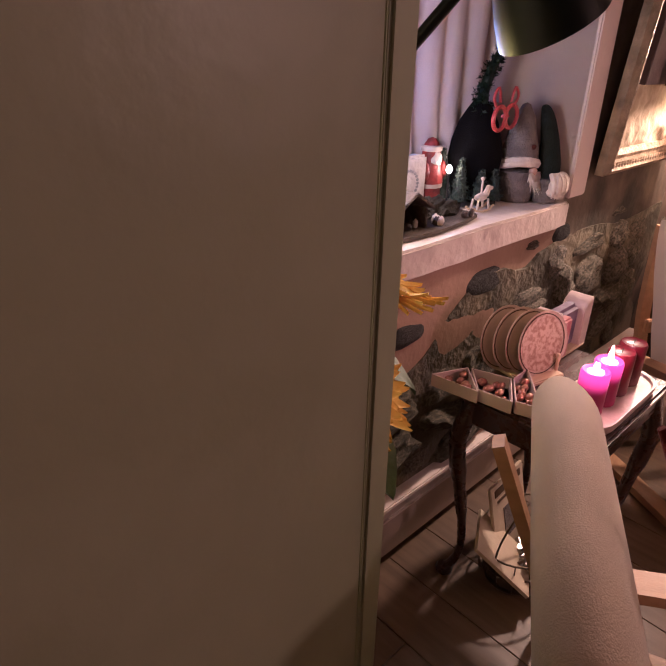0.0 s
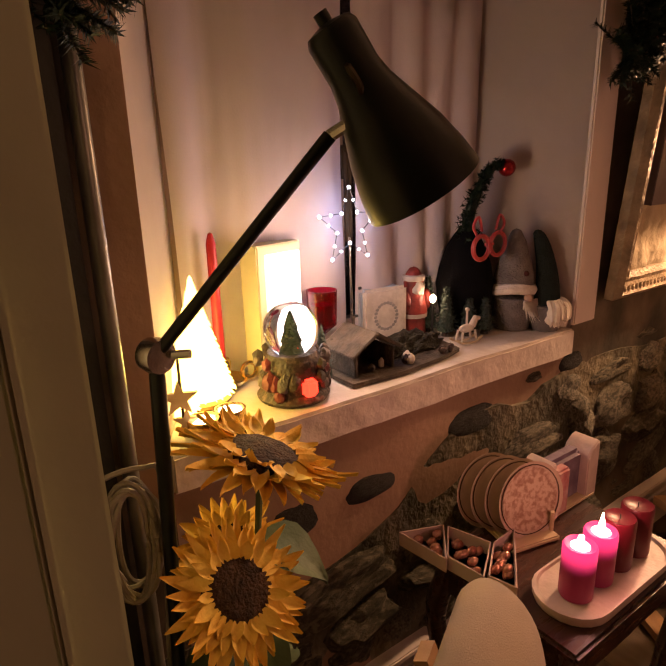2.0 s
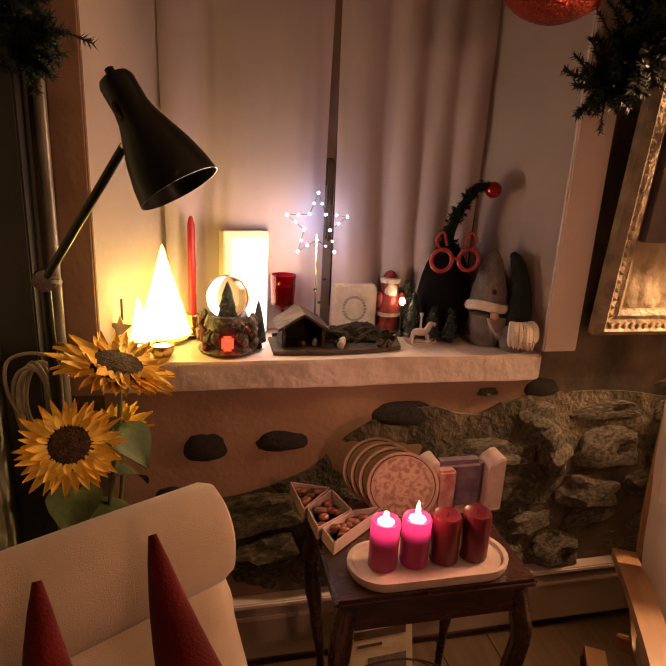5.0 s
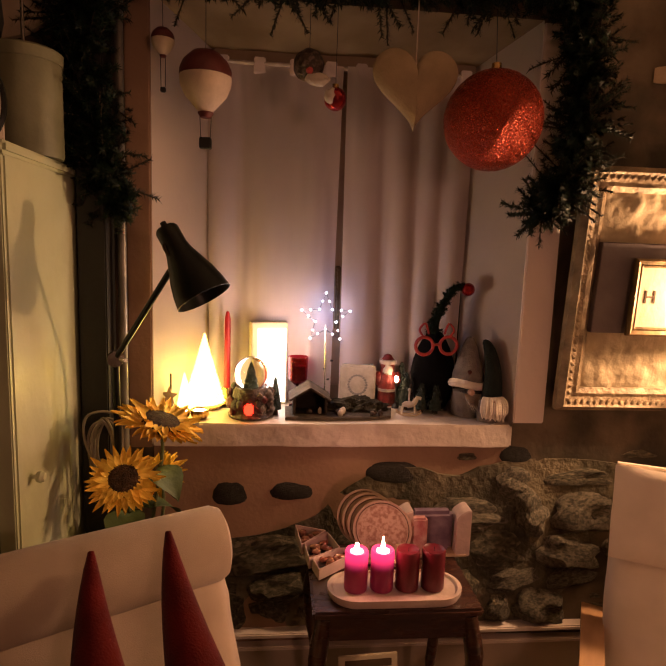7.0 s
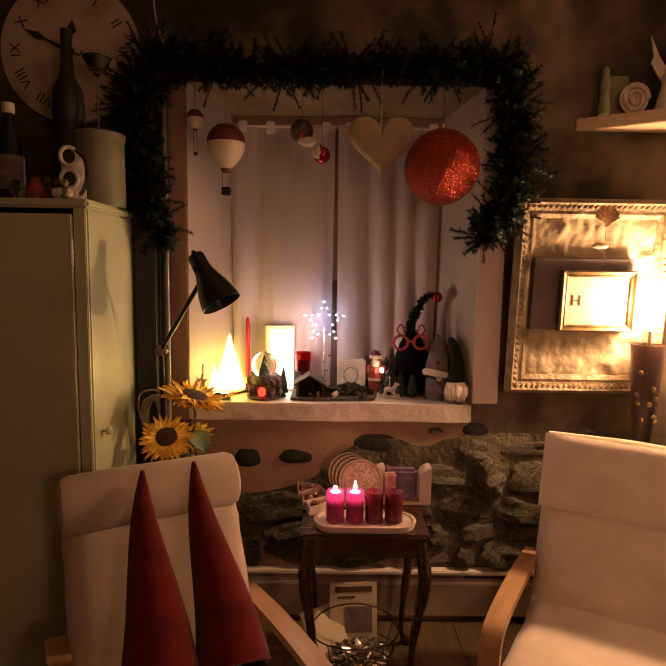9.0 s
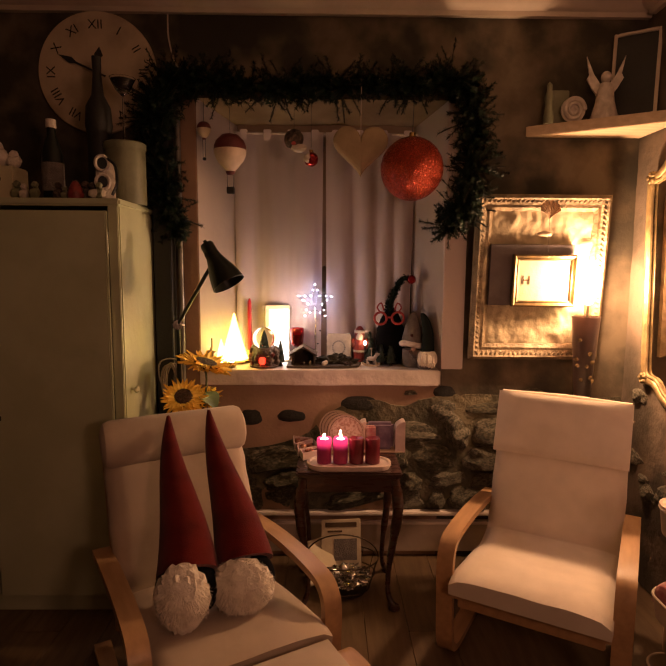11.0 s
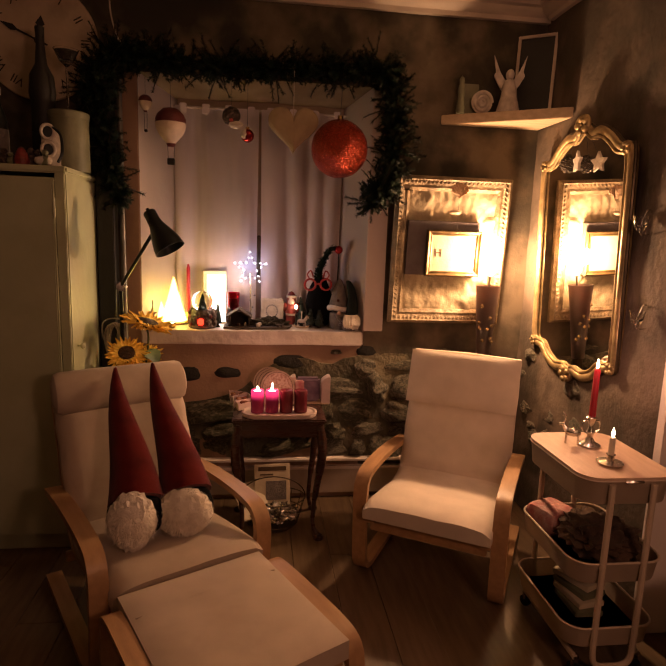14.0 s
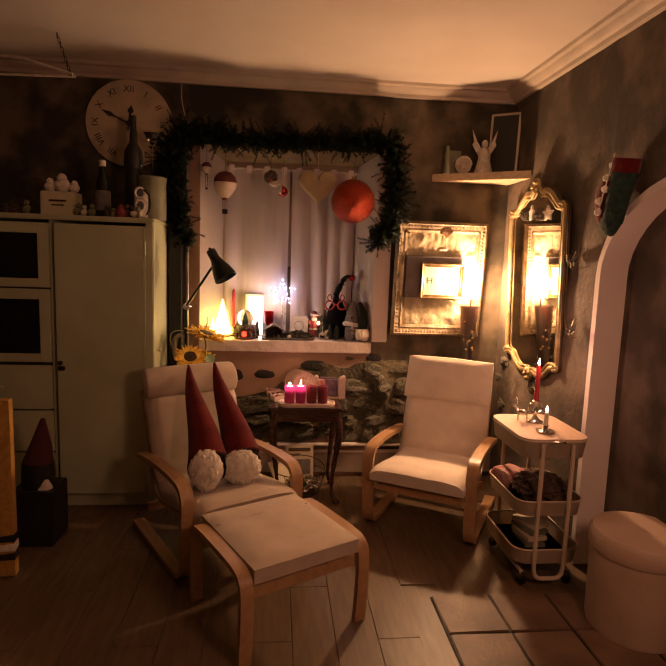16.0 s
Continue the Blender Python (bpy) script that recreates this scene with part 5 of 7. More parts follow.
def sill_gnomes():
    rng = random.Random(31)
    # dark gnome with party glasses and a tinsel hat
    o = Vector((1.535, 0.965, SZ))
    g = thing("dark_gnome", "black plush gnome with red party glasses and tinsel hat", "gnome", o)
    b = lathe([(0, 0), (0.045, 0), (0.060, 0.02), (0.074, 0.07), (0.082, 0.13), (0.074, 0.18), (0.058, 0.23), (0.036, 0.27), (0.02, 0.29), (0, 0.29)], 24)
    for v in b.verts:
        v.co += v.normal * 0.0 + Vector((0.006, 0.006, 0.004)) * noise.noise(v.co * 40)
    part("body", b, BLACK_PLUSH, g)
    pts = curve([(-0.005, -0.01, 0.26), (-0.004, -0.01, 0.32), (0.018, -0.02, 0.39), (0.05, -0.035, 0.445), (0.075, -0.045, 0.46)], 6)
    part("hat_core", tube(pts, [0.018 - 0.0004 * i for i in range(len(pts))], 8), GREEN_NEEDLE, g)
    nb = bmesh.new()
    for p, q in zip(pts, pts[1:]):
        for _ in range(5):
            e = p + Vector((rng.uniform(-1, 1), rng.uniform(-1, 1), rng.uniform(-0.3, 0.5))).normalized() * (0.034 - 0.018 * (p.z - 0.26) / 0.2)
            cone_blades(nb, p, e, 24, 0.015, 0.0024, rng)
    part("tinsel", nb, GREEN_NEEDLE, g, smooth=0)["kind"] = "stuff"
    part("bauble", ball(0.024, (0.098, -0.05, 0.448), sub=3), BAUBLE, g, "small shiny red bauble")
    for sx in (-1, 1):
        part("lens_ring", tube([(-0.020 + sx * 0.046 + 0.031 * math.cos(a), -0.100 + 0.010 * sx, 0.250 + 0.031 * math.sin(a)) for a in [2 * math.pi * k / 20 for k in range(20)]], 0.006, 8, closed=True), RED_PLASTIC, g, "round red glasses ring")
        part("ornament", tube(curve([(-0.02 + sx * 0.046, -0.095, 0.280), (-0.02 + sx * 0.062, -0.095, 0.305), (-0.02 + sx * 0.042, -0.095, 0.328), (-0.02 + sx * 0.028, -0.095, 0.29)], 4), 0.004, 6), RED_PLASTIC, g)
    part("bridge", tube([(-0.036, -0.100, 0.254), (-0.006, -0.099, 0.254)], 0.005, 6), RED_PLASTIC, g)
    # grey gnome
    g = thing("grey_gnome", "grey felt gnome with a white fur brim and beard", "gnome", (1.640, 0.875, SZ))
    part("body", lathe([(0, 0), (0.050, 0), (0.056, 0.02), (0.052, 0.09), (0, 0.10)], 22), GREY_PLUSH, g)
    part("brim", tube([(0.055 * math.cos(a), 0.050 * math.sin(a), 0.118 + 0.006 * math.sin(2 * a)) for a in [2 * math.pi * k / 22 for k in range(22)]], 0.016, 8, closed=True), WHITE_FUR, g)
    part("hat", lathe([(0.058, 0.11), (0.055, 0.15), (0.042, 0.20), (0.028, 0.25), (0.012, 0.28), (0, 0.285)], 20), GREY_PLUSH, g)
    part("nose", ball(0.013, (-0.004, -0.056, 0.095), sub=2), SKIN_RESIN, g)
    bb = bmesh.new()
    cone_blades(bb, (-0.03, -0.060, 0.09), (0.03, -0.060, 0.09), 340, 0.08, 0.002, rng, 0.35, 0.9)
    part("beard", bb, WHITE_FUR, g, smooth=0)
    part("pompom", ball(0.008, (-0.012, -0.050, 0.165), sub=2), DARK_RED, g)
    # gnome with a drooping dark hat
    g = thing("dark_hat_gnome", "gnome with a curled dark green hat and white beard", "gnome", (1.695, 0.80, SZ))
    part("beard_mass", ball(0.040, (0.008, -0.024, 0.046), (1.0, 0.6, 1.05), 3, 0.2, 20), BEARD, g)
    part("body", lathe([(0, 0), (0.036, 0), (0.040, 0.02), (0.036, 0.07), (0, 0.08)], 18), GREY_PLUSH, g)
    hp = curve([(0.008, 0.005, 0.065), (0.014, 0.01, 0.12), (0.014, 0.02, 0.18), (0.004, 0.03, 0.235), (-0.010, 0.035, 0.265), (-0.022, 0.038, 0.270)], 5)
    n = len(hp)
    part("hat", tube(hp, [0.033 * (1 - i / n) ** 0.8 + 0.005 for i in range(n)], 14), DARKGREEN_FELT, g)
    bb = bmesh.new()
    for k in range(26):
        x = -0.036 + 0.078 * (k % 13) / 12 + rng.uniform(-0.003, 0.003)
        y = -0.046 - 0.008 * (k // 13) + rng.uniform(-0.003, 0.003) + 6 * x * x
        z1 = rng.uniform(-0.004, 0.02) if k < 13 else rng.uniform(0.02, 0.04)
        tube(curve([(x * 0.8, y + 0.014, 0.088), (x, y, 0.07), (x * 1.05, y - 0.003, 0.04), (x + rng.uniform(-0.006, 0.006), y - 0.004, z1 + 0.006)], 3), [0.006, 0.0075, 0.008, 0.008, 0.008, 0.0075, 0.007, 0.006, 0.004, 0.0015], 6, bm=bb)
    part("beard", bb, BEARD, g)
    part("nose", ball(0.011, (0.0, -0.048, 0.075), sub=2), SKIN_RESIN, g)


# ---- hanging decorations ----
def hangings():
    def thread(x, y, z0, z1, parent):
        part("thread", tube([(x, y, z0), (x, y, z1)], 0.0009, 4), WIRE, parent)
    for at, r, drop in (((0.735, 0.70, 2.040), 0.076, 1.0), ((0.614, 0.70, 2.135), 0.033, 1.7)):
        g = thing("balloon_ornament", "maroon and cream hot-air balloon ornament hanging in the window", "ornament", at, group="balloon ornaments")
        part("crown", lathe([(r, 0), (r * 0.98, r * 0.25), (r * 0.85, r * 0.55), (r * 0.5, r * 0.88), (0, r)], 24), BALLOON_TOP, g)
        part("skirt", lathe([(r, -0.001), (r * 0.97, -r * 0.3), (r * 0.8, -r * 0.7), (r * 0.45, -r * 1.1), (r * 0.2, -r * 1.35), (0, -r * 1.35)], 24), BALLOON_LOW, g)
        part("collar", lathe([(r * 0.2, -r * 1.5), (r * 0.3, -r * 1.35), (r * 0.3, -r * 1.3), (0, -r * 1.3)], 14), BALLOON_TOP, g)
        for sx in (-1, 1):
            part("rope", tube([(sx * r * 0.22, 0, -r * 1.4), (sx * r * 0.18, 0, -r * 2.3 * drop)], 0.0012, 4), WIRE, g)
        part("basket", box(r * 0.45, r * 0.4, r * 0.4, (0, 0, -r * 2.45 * drop), 0.002), BLACKWOOD, g)
        thread(0, 0, r, 2.36 - at[2], g)
    g = thing("santa_ornament", "hanging bauble ornament painted in red, black and white", "ornament", (1.035, 0.70, 2.09))
    part("bauble", ball(0.046, (0, 0, 0), sub=3, rough=0.12), RESIN, g)
    part("trim", ball(0.028, (0.025, -0.025, -0.045), (1.3, 0.6, 0.7), 2, 0.3), WHITE_RESIN, g)
    part("bow", ball(0.014, (0, -0.03, -0.02), sub=2), RED_PLASTIC, g)
    thread(0, 0, 0.035, 0.26, g)
    g = thing("red_bauble", "clear and red glass bauble hanging in the window", "bauble", (1.115, 0.70, 2.0))
    part("bauble", ball(0.034, (0, 0, 0), sub=3), BAUBLE, g)
    part("cap", lathe([(0, 0.030), (0.010, 0.030), (0.010, 0.042), (0, 0.042)], 12), BRASS, g)
    part("snow_print", ball(0.020, (-0.016, -0.022, 0.004), (0.9, 0.6, 1.1), 2, 0.4), WHITE_RESIN, g)
    thread(0, 0, 0.042, 0.33, g)
    # padded heart
    g = thing("padded_heart", "large padded cream fabric heart hanging in the window", "ornament", (1.345, 0.66, 2.047))
    b = bmesh.new()
    bmesh.ops.create_icosphere(b, subdivisions=5, radius=1)
    for v in b.verts:
        x, y, z = v.co
        a = math.atan2(x, z)
        rad = math.hypot(x, z)
        hx = 16 * math.sin(a) ** 3 / 17.0
        hz = (13 * math.cos(a) - 5 * math.cos(2 * a) - 2 * math.cos(3 * a) - math.cos(4 * a)) / 17.0
        v.co = Vector((hx * rad * 0.135, y * 0.035 * (1 + 0.06 * noise.noise(v.co * 5)), hz * rad * 0.135))
    part("padding", b, HEART, g, smooth=80)
    part("ribbon", tube([(0, 0, 0.04), (0, 0, 0.30)], 0.002, 5), BALLOON_LOW, g)
    # big red ball
    g = thing("big_red_ball", "huge crackled red Christmas ball with sparkling surface", "bauble", (1.582, 0.645, 1.951))
    part("ball", ball(0.144, (0, 0, 0), sub=5, rough=0.012, freq=60), RED_GLITTER, g)
    part("cap", lathe([(0, 0.145), (0.015, 0.145), (0.014, 0.162), (0, 0.164)], 14), BRASS, g)
    part("cord", tube([(0, 0, 0.16), (0.02, 0.09, 0.40)], 0.0015, 5), WIRE, g)



curtains()
garland()
floor_lamp()
sunflowers()
sill_things()
sill_gnomes()
hangings()


PRINT = material("russet_glaze_print", (0.56, 0.43, 0.31), (0.34, 0.20, 0.13), 85, 0.4, lo=0.44, hi=0.60)


# ---- framed relief and vase lamp by the corner ----
def writing(txt, size, mat, parent, m, depth=0.001):
    c = bpy.data.curves.new("lettering", "FONT")
    c.body, c.size, c.extrude, c.align_x, c.align_y = txt, size, depth, "CENTER", "CENTER"
    tmp = new("tmp", c)
    me = bpy.data.meshes.new_from_object(tmp.evaluated_get(bpy.context.evaluated_depsgraph_get()))
    bpy.data.objects.remove(tmp)
    bpy.data.curves.remove(c)
    me.materials.clear()
    me.materials.append(mat)
    ob = new("lettering", me)
    ob.parent = parent
    ob.matrix_basis = m
    return ob


def moulding(w, h, bar, depth, bm=None):
    """A mitred frame in x and z round the origin, stepped in profile."""
    b = bmesh.new()
    prof = [(0.0, 0.0), (0.0, 0.6), (0.12, 0.8), (0.22, 1.0), (0.40, 0.78), (0.62, 0.62), (0.78, 0.70), (0.90, 0.55), (1.0, 0.45), (1.0, 0.0)]
    rings = []
    for a, d in prof:
        x, z, y = w / 2 - bar * a, h / 2 - bar * a, -depth * d
        rings.append([b.verts.new((sx * x, y, sz * z)) for sx, sz in ((-1, -1), (1, -1), (1, 1), (-1, 1))])
    for p, q in zip(rings, rings[1:] + rings[:1]):
        for j in range(4):
            b.faces.new((p[j], p[(j + 1) % 4], q[(j + 1) % 4], q[j]))
    return join(bm, b)


OLD_GILT = material("tarnished_gilt", (0.20, 0.13, 0.05), (0.09, 0.06, 0.025), 18, 0.4, metal=0.6, bump=0.2)


def framed_relief():
    p = thing("gilt_picture_frame", "large ornate gilt frame round a carved plaster relief", "picture frame", (2.213, 0.712, 1.448), 0, lean=(4.5, 0))
    W, H = 0.637, 0.795
    part("frame", moulding(W, H, 0.078, 0.045), GILT_PALE, p)
    rng = random.Random(4)
    # carved leaves along the moulding
    for side in range(4):
        ln = (W if side % 2 == 0 else H) - 0.06
        n = 26 if side % 2 == 0 else 30
        for k in range(n):
            s = -ln / 2 + ln * (k + 0.5) / n
            x, z = ((s, -H / 2 + 0.030), (W / 2 - 0.030, s), (s, H / 2 - 0.030), (-W / 2 + 0.030, s))[side]
            b = ball(0.012, (0, 0, 0), (0.55, 0.5, 1.25), 1)
            bmesh.ops.transform(b, matrix=pose(x, -0.036, z, 0, 35 + 90 * (side % 2), 0), verts=b.verts)
            part("carved_leaf", b, GILT_PALE, p)
    b = bmesh.new()
    n = 60
    iw, ih = W - 0.15, H - 0.15
    g = []
    for k in range(n + 1):
        row = []
        for i in range(n + 1):
            x, z = -iw / 2 + iw * i / n, -ih / 2 + ih * k / n
            q = Vector((x * 9, 0, z * 9))
            d = 0.014 * abs(noise.noise(q)) + 0.012 * abs(noise.noise(q * 2.3 + Vector((4, 0, 0)))) + 0.006 * abs(noise.noise(q * 5.1)) + 0.012 * max(0, math.sin(14 * x + 5 * noise.noise(q * 0.5)) * math.sin(17 * z + 4 * noise.noise(q * 0.6)))
            row.append(b.verts.new((x, -0.004 - d, z)))
        g.append(row)
    for k in range(n):
        for i in range(n):
            b.faces.new((g[k][i], g[k][i + 1], g[k + 1][i + 1], g[k + 1][i]))
    part("relief_panel", b, RELIEF, p, "carved cream plaster relief of leaves and beasts", smooth=80)
    part("mount", span(-iw / 2, iw / 2 - 0.09, -0.046, -0.012, -0.125, 0.165, 0.002), PANEL_DARK, p, "grey slate mount")
    fr = thing("small_gilt_picture", "small gilt frame with a lettered paper hanging on the relief", "picture", (2.222, 0.650, 1.440), 0, lean=(3.0, 0))
    part("frame", moulding(0.300, 0.246, 0.028, 0.020), OLD_GILT, fr)
    part("paper", span(-0.124, 0.124, -0.006, -0.002, -0.097, 0.097, 0), PAPER, fr)
    writing("H", 0.06, INK, fr, pose(-0.085, -0.0072, 0.0, 90, 0, 0), 0.0006)
    s = thing("shell_pendant", "scallop shell and driftwood fish on a string over the frame", "ornament", (2.224, 0.620, 1.772))
    b = bmesh.new()
    c0 = b.verts.new((0, 0, -0.045))
    fan = []
    for k in range(25):
        a = math.pi * (k / 24) * 1.1 - 0.05 * math.pi
        r = 0.046 * (1 + 0.05 * (k % 2))
        fan.append((b.verts.new((r * math.cos(a), -0.010 - 0.006 * (k % 2), r * math.sin(a) * 0.9 - 0.005)), b.verts.new((0.5 * r * math.cos(a), -0.016 - 0.005 * (k % 2), 0.5 * r * math.sin(a) - 0.022))))
    for p0, p1 in zip(fan, fan[1:]):
        b.faces.new((p0[0], p1[0], p1[1], p0[1]))
        b.faces.new((p0[1], p1[1], c0))
    bmesh.ops.solidify(b, geom=b.faces[:], thickness=0.003)
    part("shell", b, SHELL, s)
    part("string", tube([(0, -0.004, -0.04), (0.0, -0.008, -0.20)], 0.001, 4), WIRE, s)
    part("fish", ball(0.022, (-0.02, -0.010, -0.115), (1.6, 0.35, 0.55), 2, 0.2), SHELL, s, "small driftwood fish")
    part("hook", tube(curve([(0, -0.008, -0.20), (0.008, -0.008, -0.215), (0.0, -0.008, -0.225)], 4), 0.002, 5), DARKBRASS, s)


def vase_lamp():
    v = thing("vase_floor_lamp", "tall tapered dark glass vase lamp glowing at the top", "floor lamp", (2.415, 0.60, 0))
    part("foot", lathe([(0, 0), (0.11, 0), (0.115, 0.015), (0.04, 0.03), (0.026, 0.06), (0.022, 0.5), (0.028, 0.86), (0, 0.86)], 24), DARKBRASS, v)
    part("vase", lathe([(0, 0.86), (0.034, 0.86), (0.040, 0.95), (0.052, 1.12), (0.065, 1.275), (0.061, 1.275), (0.048, 1.12), (0.036, 0.95), (0, 0.90)], 28), SMOKED, v, "smoky brown glass vase with applied flowers")
    rng = random.Random(9)
    for k in range(9):
        a, z = rng.uniform(3.6, 5.8), rng.uniform(0.95, 1.2)
        r = 0.036 + (z - 0.9) * 0.075
        part("flower", ball(0.010, (r * math.cos(a), r * math.sin(a), z), (1, 1, 1), 2, 0.3), GILT, v)
    part("bulb", ball(0.026, (0.015, 0.02, 1.36), (0.9, 0.9, 1.3), 3), BULB, v, "glowing warm bulb")
    part("bulb_stem", tube([(0.005, 0.01, 1.0), (0.015, 0.02, 1.335)], 0.006, 8), DARKBRASS, v)


def corner_shelf():
    s = thing("corner_shelf", "triangular pale wooden corner shelf", "shelf", (0, 0, 0))
    b = bmesh.new()
    f = b.faces.new([b.verts.new(q) for q in ((2.138, 0.752, 2.120), (2.688, 0.752, 2.120), (2.688, 0.385, 2.120))])
    e = bmesh.ops.extrude_face_region(b, geom=[f])
    bmesh.ops.translate(b, vec=(0, 0, 0.05), verts=[q for q in e["geom"] if isinstance(q, bmesh.types.BMVert)])
    bmesh.ops.bevel(b, geom=b.edges[:], offset=0.003, segments=2, affect="EDGES")
    part("board", b, SHELF_WOOD, s)
    Z = 2.171
    c = thing("spiral_shell", "white ceramic ammonite spiral ornament", "ornament", (2.338, 0.685, Z))
    part("spiral", tube([((0.050 - 0.042 * k / 60) * math.cos(k * 0.24), 0, 0.062 + (0.055 - 0.046 * k / 60) * math.sin(k * 0.24)) for k in range(60)], [0.012 - 0.00012 * k for k in range(60)], 8, flat=1.0), WHITE_RESIN, c)
    part("plate", lathe([(0, -0.006), (0.056, -0.005), (0.058, 0), (0.056, 0.006), (0, 0.007)], 28, m=pose(0, 0.010, 0.062, 90, 0, 0)), WHITE_RESIN, c)
    b = ball(0.026, (0, 0, 0.20), (0.85, 0.9, 1.1), 3)
    lathe([(0, 0), (0.055, 0), (0.06, 0.02), (0.042, 0.09), (0.036, 0.14), (0.022, 0.175), (0, 0.18)], 18, bm=b)
    for sx in (-1, 1):
        pts = [(sx * 0.01, 0.16), (sx * 0.05, 0.22), (sx * 0.085, 0.30), (sx * 0.07, 0.22), (sx * 0.08, 0.20), (sx * 0.055, 0.155), (sx * 0.03, 0.12)]
        prism(pts, 0.012, Matrix.Translation((0, 0.012, 0)), bm=b)
    single("fairy_statue", b, WHITE_RESIN, "small white winged fairy statue on the corner shelf", "statue", (2.47, 0.665, Z), -10)
    c = thing("leaning_picture", "dark framed picture leaning in the corner", "picture frame", (2.60, 0.665, Z + 0.001), -34, lean=(-6, 0))
    part("frame", span(-0.10, -0.085, -0.01, 0.01, 0, 0.42, 0.003, bm=span(0.085, 0.10, -0.01, 0.01, 0, 0.42, 0.003, bm=span(-0.085, 0.085, -0.01, 0.01, 0, 0.015, 0.003, bm=span(-0.085, 0.085, -0.01, 0.01, 0.405, 0.42, 0.003)))), TRIM, c)
    part("picture", span(-0.085, 0.085, 0.0, 0.004, 0.015, 0.405, 0), BLACKWOOD, c)
    c = single("small_figurine", lathe([(0, 0), (0.022, 0), (0.025, 0.02), (0.016, 0.08), (0.020, 0.12), (0.012, 0.15), (0.013, 0.175), (0, 0.19)], 14), KHAKI, "small dark carved standing figurine", "figurine", (2.225, 0.70, Z))
    single("green_book", box(0.10, 0.018, 0.16, (0, 0, 0.08), 0.003), KHAKI, "dull green hardback book standing upright", "book", (2.28, 0.735, Z))


def wall_mirror():
    m = thing("wall_mirror", "tall gilt mirror with a scrolled rococo frame", "mirror", (RX - 0.020, 0.203, 1.452), 0, lean=(0, -2.0))
    out = curve([(0, a, c) for a, c in ((0.385, -0.43), (0.385, 0.0), (0.385, 0.44), (0.36, 0.49), (0.30, 0.505), (0.23, 0.56), (0.15, 0.60), (0.08, 0.60), (0, 0.645), (-0.08, 0.60), (-0.15, 0.60), (-0.23, 0.56), (-0.30, 0.505), (-0.36, 0.49), (-0.385, 0.44), (-0.385, 0.0), (-0.385, -0.43), (-0.37, -0.50), (-0.29, -0.515), (-0.22, -0.57), (-0.13, -0.60), (-0.05, -0.59), (0, -0.615), (0.05, -0.59), (0.13, -0.60), (0.22, -0.57), (0.29, -0.515), (0.37, -0.50), (0.385, -0.43))], 4)[:-1]
    out = [Vector((p.x, p.y * 0.94, p.z * 0.925)) for p in out]
    part("frame", tube(out, 0.022, 10, closed=True), GILT, m)
    part("inner_bead", tube([Vector((-0.012, p.y * 0.935, p.z * 0.955)) for p in out], 0.008, 8, closed=True), GILT, m)
    part("outer_bead", tube([Vector((-0.004, p.y * 1.05, p.z * 1.03)) for p in out], 0.008, 8, closed=True), DARKBRASS, m)
    b = bmesh.new()
    b.faces.new([b.verts.new((-0.004, p.y * 0.98, p.z * 0.98)) for p in out])
    part("mirror_glass", b, MIRROR, m, smooth=0)
    b = bmesh.new()
    f = b.faces.new([b.verts.new((0.004, p.y, p.z)) for p in out])
    e = bmesh.ops.extrude_face_region(b, geom=[f])
    bmesh.ops.translate(b, vec=(0.012, 0, 0), verts=[q for q in e["geom"] if isinstance(q, bmesh.types.BMVert)])
    part("backing", b, BLACKWOOD, m)
    for y, z, s in ((0, 0.597, 1.2), (0, -0.569, 1.1), (0.338, 0.453, 0.7), (-0.338, 0.453, 0.7), (0.348, -0.462, 0.7), (-0.348, -0.462, 0.7)):
        o = part("scroll", tube([(-0.016, y + s * (0.045 - 0.0011 * k) * math.cos(k * 0.42), z + s * (0.035 - 0.0008 * k) * math.sin(k * 0.42)) for k in range(34)], 0.010 * s, 8), GILT, m)
        for k in range(5):
            a = 2 * math.pi * k / 5
            part("rosette_leaf", ball(0.018 * s, (-0.024, y + 0.028 * s * math.cos(a), z + 0.024 * s * math.sin(a)), (0.6, 1, 0.8), 2, 0.2), GILT, o)
    c = thing("cone_pendant", "pine cone and felt star hanging in front of the mirror", "ornament", (RX - 0.085, 0.22, 1.92))
    b = bmesh.new()
    for k in range(60):
        a, z = k * 2.4, -0.075 + k * 0.0013
        r = 0.033 * math.sin(math.pi * (0.1 + 0.85 * k / 60))
        ball(0.010, (r * math.cos(a), 0.03 + r * math.sin(a), z), (1, 1, 0.45), 1, bm=b)
    part("cone", b, STRAW, c)
    part("star", prism([((0.05 if j % 2 == 0 else 0.026) * math.sin(math.pi * j / 5), -0.04 + (0.05 if j % 2 == 0 else 0.026) * math.cos(math.pi * j / 5)) for j in range(10)], 0.012, pose(0.0, -0.06, 0, 0, 0, 80)), WHITE_RESIN, c)
    part("string", tube([(0, 0.02, 0.0), (0.03, 0.0, 0.14)], 0.0012, 4), WIRE, c)
    part("string", tube([(0, -0.05, 0.01), (0.03, 0.0, 0.14)], 0.0012, 4), WIRE, c)
    for y, z in ((-0.27, 1.60), (-0.315, 1.235)):
        c = thing("glass_sconce", "small clear glass candle cup hung on the wall", "sconce", (RX - 0.045, y, z), group="glass cups on the wall")
        part("cup", lathe([(0, -0.03), (0.014, -0.028), (0.026, 0.0), (0.030, 0.03), (0.028, 0.03), (0.023, 0.002), (0, -0.02)], 18), CLEAR_GLASS, c)
        part("bracket", tube(curve([(0.045, 0, 0.045), (0.02, 0, 0.05), (0.0, 0, -0.034), (0.045, 0, -0.04)], 5), 0.003, 6), CHROME, c)


